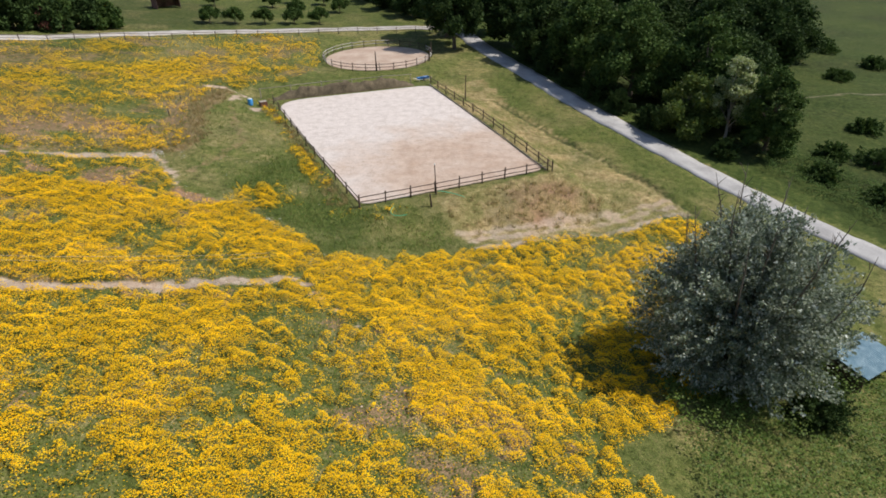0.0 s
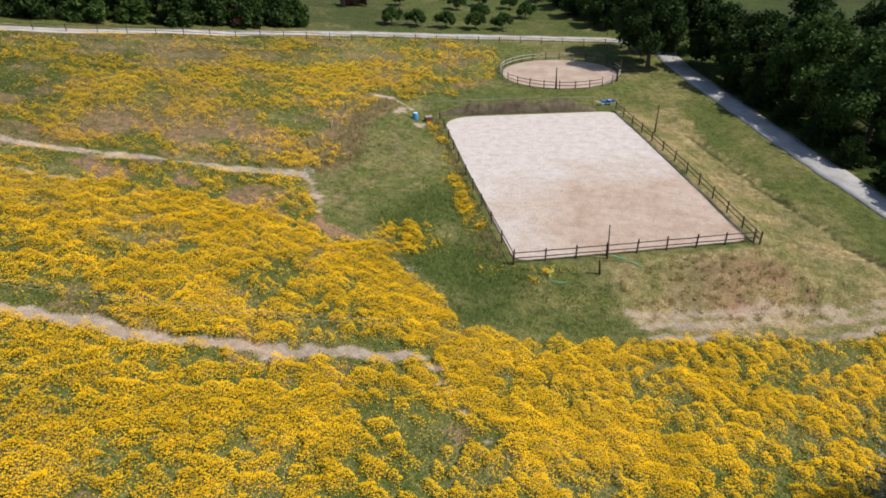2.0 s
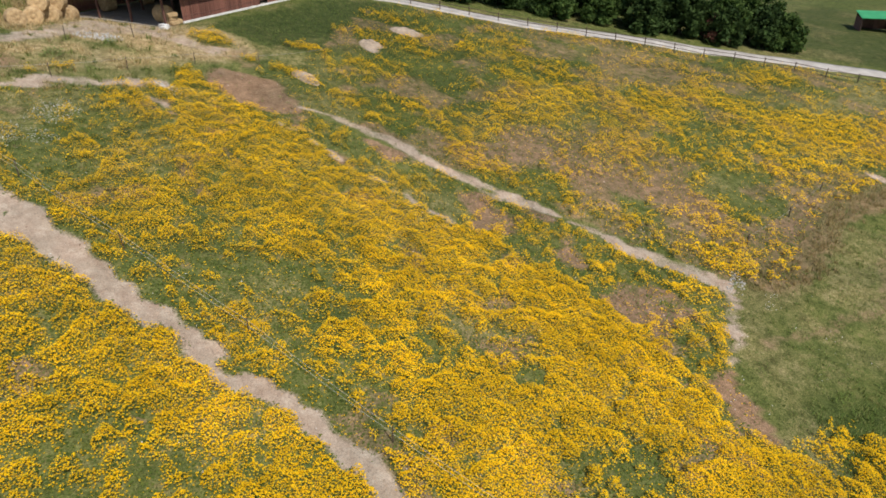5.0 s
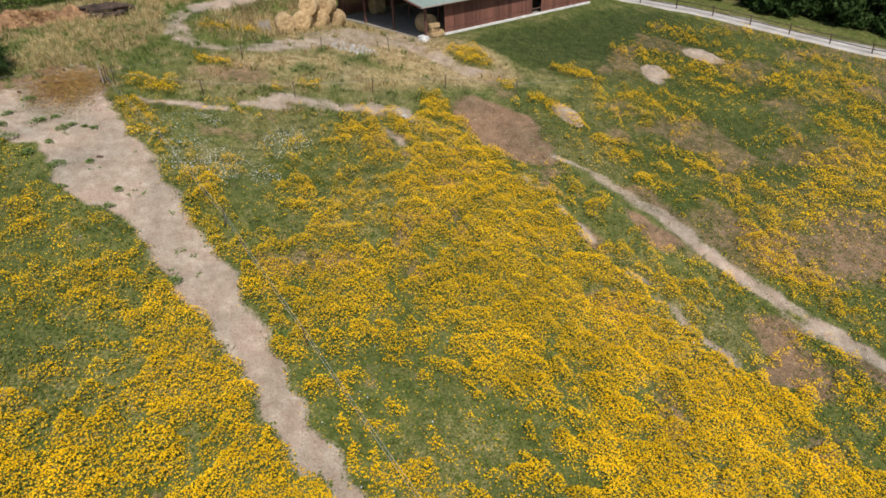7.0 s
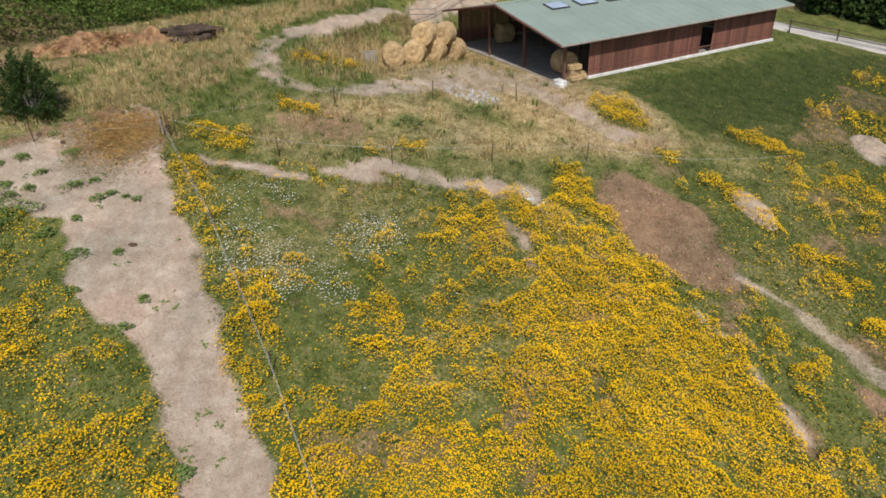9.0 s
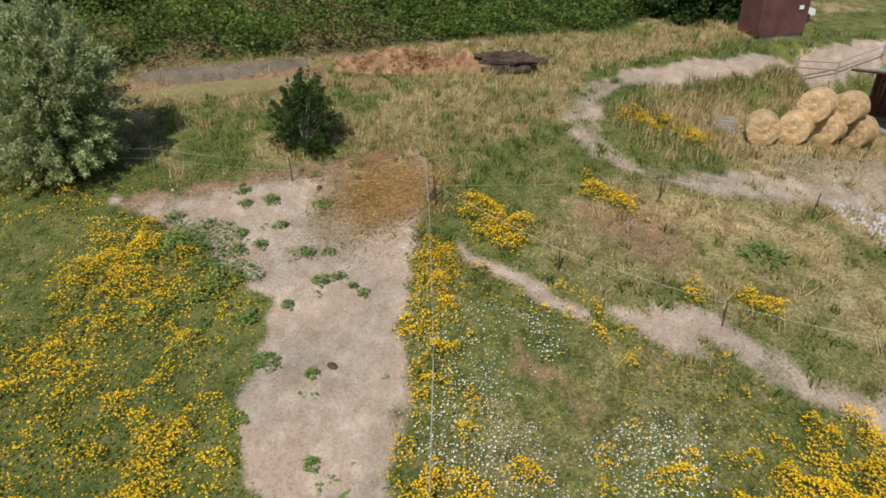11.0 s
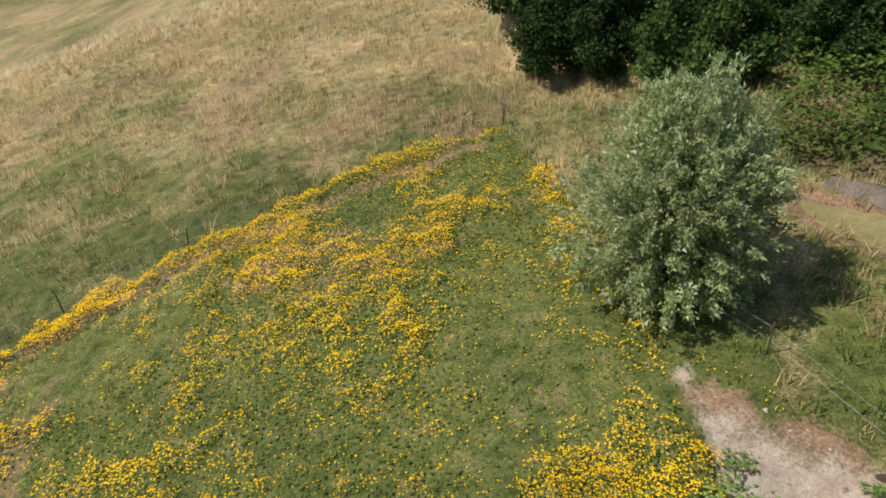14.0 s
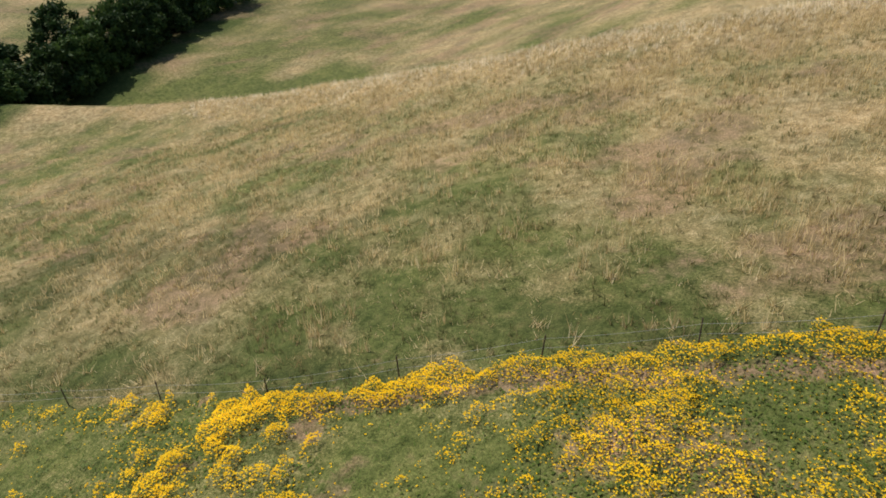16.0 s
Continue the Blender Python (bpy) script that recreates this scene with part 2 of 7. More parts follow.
    for line, w in (([(-68.0, 49.0), (-62.6, 50.7), (-57.0, 52.4)], 1.0), ([(-75.5, 61.6), (-72.5, 63.8), (-69.5, 65.6)], 1.1), ([(-66.0, 21.0), (-61.5, 23.4), (-56.0, 25.8)], 0.32), ([(-59.8, -4.6), (-56.6, -5.6)], 1.3), ([(-54.2, -2.0), (-52.2, 0.6), (-48.8, 1.6)], 1.1), ([(-61.8, 14.9), (-60.0, 15.3), (-59.6, 13.8)], 0.8), ([(-62.2, 8.0), (-61.0, 10.6), (-60.4, 9.0)], 0.8)):
        f = np.maximum(f, (0.72 - 0.12 * step(26, 16, y)) * (1 - step(0.35, 1.5, near_line(xs, ys, line)[0] / w)))
    for cx, cy, rx, ry, turn in ((-58.6, 9.6, 1.4, 0.9, 20), (-57.0, 5.8, 1.5, 0.8, 0), (-55.2, 16.9, 1.8, 1.4, 60), (-50.0, -5.2, 2.0, 0.8, 20), (-49.5, -2.8, 1.8, 0.9, 20), (-58.2, 25.3, 1.5, 0.8, 25), (-58.0, 32.6, 2.0, 1.4, 40), (-59.9, 34.2, 1.4, 0.9, 40), (-54.6, 20.4, 1.2, 1.0, 0)):
        f = np.maximum(f, 0.54 * (1 - step(0.4, 1.5, blob(xs, ys, cx, cy, rx, ry, turn))))
    f = f * (1 - 0.08 * field1 * step(-38, -50, x) * step(24, 16, y)) - 0.20 * field1 * (1 - step(4, 12, west)) * step(-54, -46, x) * (west > 1.6)
    # trodden earth
    way_a, along = near_line(xs, ys, PATH_A)
    wide = np.interp(along, (0, 0.12, 0.25, 0.45, 0.6, 1), (1.6, 1.9, 1.5, 0.85, 0.62, 0.5))
    pale = 1 - step(0.75, 1.1, way_a / wide)
    for line, w in ((PATH_A_END, 0.13), (PATH_B, 0.5), (PATH_C, 0.28), (PATH_D, 0.4), ([(-64.4, 35.8), (-62.8, 36.6), (-60.6, 36.8)], 0.3)):
        pale = np.maximum(pale, (1 - step(0.7, 1.25, near_line(xs, ys, line)[0] / (w * (0.55 + 0.9 * mid)))) * (0.6 + 0.4 * step(0.38, 0.56, wob(2.2, 113))))
    xd, yd = x + 0.5 * (xs - x), y + 0.5 * (ys - y)
    yard = [(-63.4, 5.2), (-66, 8.3), (-69.2, 11), (-71.9, 13.9), (-73.6, 16.2), (-70.7, 18.0), (-66.4, 19.6), (-60.7, 21.8), (-56.8, 23.5), (-55.6, 20.6), (-58, 17.8), (-60.5, 17.0), (-62.3, 16.0), (-63.4, 13), (-64.0, 9)]
    pale = np.maximum(pale, np.where(inside(xd, yd, yard), 1.0, 0.0))
    for off in (-0.9, 0.7, 2.0):
        pale = np.maximum(pale, 0.62 * (1 - step(0.5, 1.4, near_line(xs, ys, [(2 - 0.4 * off, 52.4 + off), (10 - 0.4 * off, 56.3 + off), (19 - 0.4 * off, 60.6 + off), (26 - 0.4 * off, 65 + off)])[0] / 0.55)) * (0.6 + 0.5 * mid))
    rut = near_line(x, y, TRACK_E)[0]
    pale = np.maximum(pale, (0.92 - 0.35 * np.exp(-((rut / 0.3) ** 2))) * (1 - step(0.6, 1.35, near_line(xs, ys, TRACK_E)[0] / 0.85)) * (0.55 + 0.6 * strong(1.3, 137)))
    pale = np.maximum(pale, 1 - step(0.8, 1.25, near_line(xs, ys, BACK_TRACK)[0] / 1.0))
    pale = np.maximum(pale, 0.6 * (1 - step(0.8, 1.2, blob(xs, ys, -81.5, 37.5, 3.5, 4.5, 15))))
    for cx, cy, rx, ry in ((-73.2, 60.5, 1.3, 0.9), (-78, 68, 1.9, 1.1), (-32.5, 93.6, 3.0, 0.7), (-26, 88, 0.8, 1.5), (-29.5, 91, 0.5, 3.5)):
        pale = np.maximum(pale, 1 - step(0.7, 1.2, blob(xs, ys, cx, cy, rx, ry)))
    bare = 1 - step(0.8, 1.2, blob(xs, ys, -64.5, 44.3, 5.0, 2.6, 20))
    bare = np.maximum(bare, 0.5 * (1 - step(0.5, 1.3, blob(xs, ys, -71.2, 46.5, 3.2, 1.4, 0))))
    bare = np.maximum(bare, (0.68 - 0.2 * step(0, 12, np.abs(y - 64 - 0.9 * (x + 48)))) * field3 * step(0.42, 0.6, wob(5.0, 81)))
    bare = np.maximum(bare, 0.55 * field2 * step(0.64, 0.74, wob(3.2, 83)))
    bare = np.maximum(bare, 0.78 * band * step(0.40, 0.6, wob(2.5, 87)))
    bare = np.maximum(bare, 0.6 * field1 * step(0.64, 0.74, wob(3.0, 85)) * (0.4 + 0.6 * step(-50, -40, x)))
    bare = np.maximum(bare, 0.5 * (field4 | field1) * (1 - step(0.6, 1.2, blob(xs, ys, 0.5, 28.5, 3, 1.6))))
    bare = np.maximum(bare, 0.6 * (1 - step(0.6, 1.2, near_line(xs, ys, [(-40, -2), (-50, -7), (-60, -11)])[0] / 0.7)))
    bare = np.maximum(bare, 0.66 * (1 - step(0.4, 1.4, blob(xs, ys, -72.3, 26.4, 3.4, 2.0, 70))))
    bare = np.maximum(bare, 0.52 * south_out * step(0.52, 0.72, wob(5.0, 103)))
    red_edge = np.exp(-((near_line(xs, ys, [(-64.5, 7.5), (-69, 11.3), (-72.3, 15)])[0] / 0.9) ** 2))
    red_edge = np.maximum(red_edge, 0.66 * (1 - step(0.3, 1.2, blob(xs, ys, -68.6, 15.6, 5.0, 3.0, 25))))
    pale, bare = pale * (1 - 0.85 * red_edge), np.maximum(bare, 0.95 * red_edge * step(0.3, 0.6, pale + 0.3))
    bare = np.maximum(bare, 1 - step(1.05, 1.6, blob(xs, ys, *POND)))
    bare = np.maximum(bare, 0.55 * field1 * (1 - step(0.3, 1.3, near_line(xs, ys, [(-51, -2.5), (-60, -5.5)])[0] / 3.5)) * (0.4 + 0.7 * mid))
    # dry grass
    dry = np.where(south_out, 0.60 + 0.30 * (strong(11.0, 91) - 0.5) + 0.36 * (strong(3.0, 95) - 0.5), 0.12 + 0.35 * (strong(5.0, 93) - 0.4) - 0.25 * field1 * step(-42, -52, x))
    dry = dry - 0.15 * south_out * step(-54, -30, x)
    dry = dry + 0.22 * south_out * step(-10, -42, y + 0.45 * (x + 50)) - 0.05 * south_out
    dry = dry - 0.30 * south_out * np.exp(-((west / 8) ** 2)) * (0.6 + 0.8 * (strong(2.4, 127) - 0.3))
    cd = near_line(x, y, CREST)[0]
    beyond = inside(x, y, CREST + [(300, -400), (-400, -400)])
    dip = np.exp(-(((cd - 31) / 9) ** 2)) * step(-85, -50, x)
    dry = np.where(beyond, 0.52 + 0.7 * (strong(9.0, 107) - 0.5) - 0.6 * dip, dry + 0.6 * np.exp(-((cd / 7) ** 2)))
    bare = np.where(beyond, np.maximum(bare, 0.5 * step(0.52, 0.68, wob(6.0, 109))) * (1 - dip), bare * (1 - np.exp(-((cd / 8) ** 2))))
    slope = inside(xs, ys, [(2, 52), (-1, 58), (11, 65), (-2, 101), (6, 108), (9.5, 97), (17, 83), (23, 73.5), (28, 64.5), (19, 60)])
    dry = np.where(slope, 0.56 + 0.4 * (strong(2.5, 97) - 0.5), dry)
    ditch = near_line(xs, ys, DITCH)[0]
    lane_side = within(x, y, [(-30, 66), (-20, 61), (-17, 71), (-25.5, 92), (-31, 92), (-33, 82)], 2.0)
    dry = np.maximum(dry, lane_side * (0.22 + 0.4 * (strong(2.2, 119) - 0.5)))
    bare = np.maximum(bare, 0.75 * (1 - step(0.5, 1.2, blob(xs, ys, 9.5, 60.2, 8.0, 2.8, 24))) * (0.45 + 0.7 * strong(1.6, 121)))
    bare = np.maximum(bare, 0.5 * (1 - step(0.4, 1.2, near_line(xs, ys, [(-30, 66.5), (-29, 72), (-32.5, 82), (-31.5, 92)])[0] / 1.6)))
    bare = np.maximum(bare, 0.45 * (1 - step(0.4, 1.2, near_line(xs, ys, [(-26, 60), (-24, 72), (-29, 86)])[0] / 0.7)))
    pondside = inside(xs, ys, [(-66, 8), (-71, 18), (-76, 22), (-86, 20), (-94, 26), (-112, 36), (-112, 22), (-90, 12), (-80, 6), (-71, 1)])
    dry = np.where(pondside, 0.24 + 0.24 * step(-74, -80, x) + 0.6 * (strong(3.5, 99) - 0.5), dry)
    front = near_line(xs, ys, [(-85, 29), (-81, 34), (-77.5, 40.5), (-74.5, 44.5)])[0]
    front = np.minimum(front, near_line(xs, ys, [(-91, 34), (-85, 37.5), (-80, 41.5)])[0] + 1.0)
    dry = np.maximum(dry, 0.95 * (1 - step(2.5, 5.5, front)))
    pale = np.maximum(pale, (1 - step(1.5, 4.0, front)) * (0.22 + 0.42 * mid))
    dry = np.maximum(dry, within(x, y, [(-69.0, 22), (-75.5, 24.5), (-77, 33), (-78, 41), (-71, 43), (-69, 36)], 2.0) * (0.42 - 0.14 * step(33, 38, y) + 0.42 * strong(3.0, 117)) * (1 - 0.8 * (1 - step(0.5, 1.3, blob(xs, ys, -75.6, 36.0, 3.0, 1.6, 60)))))
    lush = within(xs, ys, [(-11, 46), (2, 51.5), (-1, 57), (-9, 56.5), (-16, 71), (-20, 70), (-22, 58), (-17, 53)], 2.5) * (0.35 + 0.5 * mid)
    lush = np.maximum(lush, inside(xs, ys, [(9.5, 97), (17, 83), (23, 73.5), (29, 64), (37, 62), (27, 79), (17, 99), (9, 113), (5, 108)]) * 0.3)
    lush = np.maximum(lush, field3 * 0.5 * step(-44, -54, x) * (0.5 + 0.7 * strong(6, 125)))
    lush = np.maximum(lush, inside(xs, ys, [(-74, 50), (-80, 46), (-88, 62), (-90, 71), (-80, 70)]) * 0.7)
    lush = np.maximum(lush, within(x, y, [(-70.5, -5), (-75.0, -1.6), (-80.5, 5.0), (-85, 9.2), (-90, 14.8), (-94.5, 20), (-117, 28), (-117, 4), (-100, -8), (-74, -9)], 1.0))
    lush = np.maximum(lush, south_out * (0.26 * (1 - step(0.3, 1.3, blob(xs, ys, -22, -1.5, 20, 6.5, 20))) + 0.34 * (1 - step(0.2, 1.3, blob(xs, ys, 22, -20, 26, 14, 25))) + 0.3 * (1 - step(0.3, 1.3, blob(xs, ys, -54, -19.5, 7, 4, 20))) + 0.12 * step(0.60, 0.85, strong(7, 89))))
    lush = np.maximum(lush, (1 - step(0.6, 1.3, near_line(xs, ys, [(-64, 3), (-66.5, 9)])[0] / 2.5)) * 0.35)
    lush = np.maximum(lush, 0.8 * (1 - step(4, 14, near_line(x, y, [(84, -34), (95, -55), (106, -90), (116, -130)])[0])))
    over_lane = inside(xs, ys, [(62, 36), (46, 60), (40, 68), (33, 79), (20, 104), (6, 135), (0, 160), (0, 400), (600, 500), (600, 0)])
    lush = np.maximum(lush, over_lane * (0.75 + 0.25 * strong(9, 88)))
    lush = np.maximum(lush, 0.12 * field1 * step(-40, -50, x) * (0.6 + 0.6 * mid))
    lush = np.maximum(lush, within(x, y, [(-75, 128), (-48, 129), (-20, 141.5), (-2, 146), (-20, 240), (-150, 240)], 2.0) * 0.5)
    fringe = south_out * np.exp(-((west / 8.5) ** 2)) * step(-66, -50, x) * (0.85 + 0.5 * (strong(3.0, 129) - 0.5))
    # ground colour darkened beyond the lane, along the ditch and at field edges
    darker = over_lane * step(4, 12, near_line(x, y, ROAD)[0]) * (0.55 + 0.6 * (strong(14, 123) - 0.5))
    darker = np.maximum(darker, 0.95 * (1 - step(0.3, 1.0, ditch / 0.7)))
    dry = dry * (1 - 0.7 * (1 - step(0.3, 1.0, ditch / 0.7)))
    darker = np.maximum(darker, 0.48 * fringe)
    # a broad darker patch in the hillside's colour, beside the fence
    darker = np.maximum(darker, 0.6 * south_out * (1 - step(0.4, 1.25, blob(xs, ys, -14, -9, 26, 13, 15))) * (0.55 + 0.8 * strong(4.0, 133)))
    darker = np.maximum(darker, 0.55 * (1 - step(0.4, 1.3, near_line(xs, ys, [(-30, 66.5), (-30, 72), (-33.5, 82), (-33, 92)])[0] / 2.4)))
    darker = np.maximum(darker, 0.5 * within(x, y, [(-75, 128), (-60, 118), (-48, 131), (-40, 137), (-50, 160), (-80, 170)], 3.0))
    darker = np.maximum(darker, 0.55 * within(x, y, [(-73, 51), (-80, 46), (-88, 62), (-92, 71), (-80, 73), (-70, 62)], 2.0))
    darker = np.maximum(darker, field3 * (0.26 + 0.18 * step(-46, -58, x)) * strong(5, 131))
    pale = np.maximum(pale, 0.42 * (1 - step(0.5, 1.3, near_line(xs, ys, [(54, 104), (68, 109), (90, 112), (130, 108)])[0] / 0.45)))
    dry = dry * (1 - 0.85 * step(0.3, 0.8, lush))
    daisy = np.clip((1 - step(0.4, 1.3, near_line(xs, ys, [(-63.6, 23.8), (-61.3, 24.2), (-59.9, 27.3), (-62.5, 29.5)])[0] / 2.6)) * (0.62 + 1.3 * (wob(2.0, 77) - 0.4)), 0, 1)
    daisy = np.maximum(daisy, 0.8 * (1 - step(0.5, 1.2, blob(xs, ys, -15.5, 51.2, 1.1, 0.6))))
    daisy = np.maximum(daisy, 0.6 * (1 - step(0.5, 1.2, blob(xs, ys, -28.5, 65.5, 1.5, 0.5, 120))))
    daisy = np.maximum(daisy, 0.7 * (1 - step(0.5, 1.2, blob(xs, ys, -64.5, 38, 0.8, 1.4))))
    worn = np.maximum(pale, bare)
    f = np.clip(f, 0, 1) * (1 - step(0.15, 0.7, pale)) * (1 - 0.6 * step(0.3, 0.8, bare))
    for cx, cy, rx, ry, turn in ((-70.0, 21.5, 1.7, 1.0, 70), (-69.0, 29.3, 1.2, 0.7, 80), (-69.8, 31.6, 1.1, 0.55, 80), (-73.8, 24.8, 2.2, 0.4, 60), (-67.4, 40.2, 2.0, 1.1, 20), (-75.9, 45.1, 2.2, 1.4, 30), (-71.0, 46.8, 0.9, 0.6, 0), (-73.2, 53.1, 2.2, 0.9, 40), (-81.3, 25.6, 2.6, 1.4, 75), (-31, 97.5, 2.5, 1.6, 70), (-65.2, 41.3, 1.6, 0.8, 20), (-56, 47.3, 1.6, 0.8, 20), (-65.5, 36.8, 1.6, 0.6, 30), (-60.3, 41.9, 2.0, 1.4, 20)):
        isle = 1 - step(0.5, 1.3, blob(xs, ys, cx, cy, rx, ry, turn))
        f, dry, pale, bare = np.maximum(f, 0.92 * isle), dry * (1 - 0.8 * isle), pale * (1 - 0.9 * isle), bare * (1 - 0.7 * isle)
    keep = step(0.2, 1.5, arena_out(x, y)) * step(0.3, 1.5, np.hypot(x - PEN[0], y - PEN[1]) - PEN_R) * step(1.6, 2.6, near_line(x, y, TRACK)[0]) * step(2.0, 3.0, near_line(x, y, ROAD)[0])
    keep = keep * step(1.0, 1.25, blob(x, y, *POND))
    bu, bv = barn_local(x, y)
    keep = keep * step(0.3, 1.0, np.maximum(np.maximum(-bu, bu - BARN_L), np.maximum(-bv, bv - BARN_W)))
    return dict(flower=f * keep, bare=np.clip(bare, 0, 1), pale=np.clip(pale, 0, 1), dry=np.clip(dry, 0, 1), lush=np.clip(lush, 0, 1), daisy=daisy * keep * (1 - worn), keep=keep, south=south_out * 1.0, darker=np.clip(darker, 0, 1))


# ------------------------------------------------------------------ materials
def shader(name):
    m = bpy.data.materials.new(name)
    m.use_nodes = True
    nodes, links = m.node_tree.nodes, m.node_tree.links
    b = nodes["Principled BSDF"]
    return m, nodes, links, b


def rgba(c):
    return (*c, 1.0)


def noise_node(nodes, links, scale, detail=4.0, rough=0.6, space="Object"):
    co = nodes.new("ShaderNodeTexCoord")
    n = nodes.new("ShaderNodeTexNoise")
    n.inputs["Scale"].default_value, n.inputs["Detail"].default_value, n.inputs["Roughness"].default_value = scale, detail, rough
    links.new(co.outputs[space], n.inputs["Vector"])
    return n


def ramp(nodes, links, source, stops):
    r = nodes.new("ShaderNodeValToRGB")
    el = r.color_ramp.elements
    while len(el) < len(stops):
        el.new(0.5)
    for e, (at, c) in zip(el, stops):
        e.position, e.color = at, rgba(c)
    links.new(source, r.inputs[0])
    return r


def mix(nodes, links, kind, fac, a, b):
    n = nodes.new("ShaderNodeMix")
    n.data_type, n.blend_type = "RGBA", kind
    for socket, value in ((n.inputs[0], fac), (n.inputs[6], a), (n.inputs[7], b)):
        if isinstance(value, (int, float)):
            socket.default_value = value
        elif isinstance(value, tuple):
            socket.default_value = rgba(value)
        else:
            links.new(value, socket)
    return n.outputs[2]


def surface(name, dark, light, scale=3.0, rough=0.85, bump=0.3, metal=0.0, fine=40.0, random_part=0.0, spec=0.3, grain=(0.62, 1.25)):
    """A plain surface with variation at two scales and a fine relief."""
    m, nodes, links, b = shader(name)
    big = noise_node(nodes, links, scale)
    small = noise_node(nodes, links, fine, 3.0, 0.7)
    r = ramp(nodes, links, big.outputs[0], [(0.3, dark), (0.7, light)])
    speck = ramp(nodes, links, small.outputs[0], [(0.25, (grain[0],) * 3), (0.75, (grain[1],) * 3)])
    out = mix(nodes, links, "MULTIPLY", 0.8, r.outputs[0], speck.outputs[0])
    if random_part:
        info = nodes.new("ShaderNodeObjectInfo")
        rr = ramp(nodes, links, info.outputs["Random"], [(0.0, (1 - random_part,) * 3), (1.0, (1 + random_part,) * 3)])
        out = mix(nodes, links, "MULTIPLY", 1.0, out, rr.outputs[0])
    links.new(out, b.inputs["Base Color"])
    b.inputs["Roughness"].default_value, b.inputs["Metallic"].default_value = rough, metal
    b.inputs["Specular IOR Level"].default_value = spec
    if bump:
        bp = nodes.new("ShaderNodeBump")
        bp.inputs["Strength"].default_value, bp.inputs["Distance"].default_value = bump, 0.02
        links.new(small.outputs[0], bp.inputs["Height"])
        links.new(bp.outputs[0], b.inputs["Normal"])
    return m


def leafy(name, colours, rough=0.6, through=0.25, spec=0.3, upright=0.0):
    """Leaves, blades or petals: each island takes its own colour; some light passes through."""
    m, nodes, links, b = shader(name)
    geo = nodes.new("ShaderNodeNewGeometry")
    stops = [(n / max(1, len(colours) - 1), c) for n, c in enumerate(colours)]
    r = ramp(nodes, links, geo.outputs["Random Per Island"], stops)
    patch = noise_node(nodes, links, 0.35, 3.0)
    shade = ramp(nodes, links, patch.outputs[0], [(0.3, (0.75, 0.75, 0.75)), (0.7, (1.2, 1.2, 1.2))])
    out = mix(nodes, links, "MULTIPLY", 1.0, r.outputs[0], shade.outputs[0])
    links.new(out, b.inputs["Base Color"])
    b.inputs["Roughness"].default_value, b.inputs["Specular IOR Level"].default_value = rough, spec
    lift = nodes.new("ShaderNodeMix")           # bent blades and petals catch light like a rounded tuft
    lift.data_type = "VECTOR"
    lift.inputs[0].default_value = upright
    links.new(geo.outputs["Normal"], lift.inputs[4])
    lift.inputs[5].default_value = (0.0, 0.0, 1.0)
    links.new(lift.outputs[1], b.inputs["Normal"])
    if through:
        t = nodes.new("ShaderNodeBsdfTranslucent")
        links.new(out, t.inputs[0])
        s = nodes.new("ShaderNodeMixShader")
        s.inputs[0].default_value = through
        links.new(b.outputs[0], s.inputs[1])
        links.new(t.outputs[0], s.inputs[2])
        links.new(s.outputs[0], nodes["Material Output"].inputs[0])
    return m


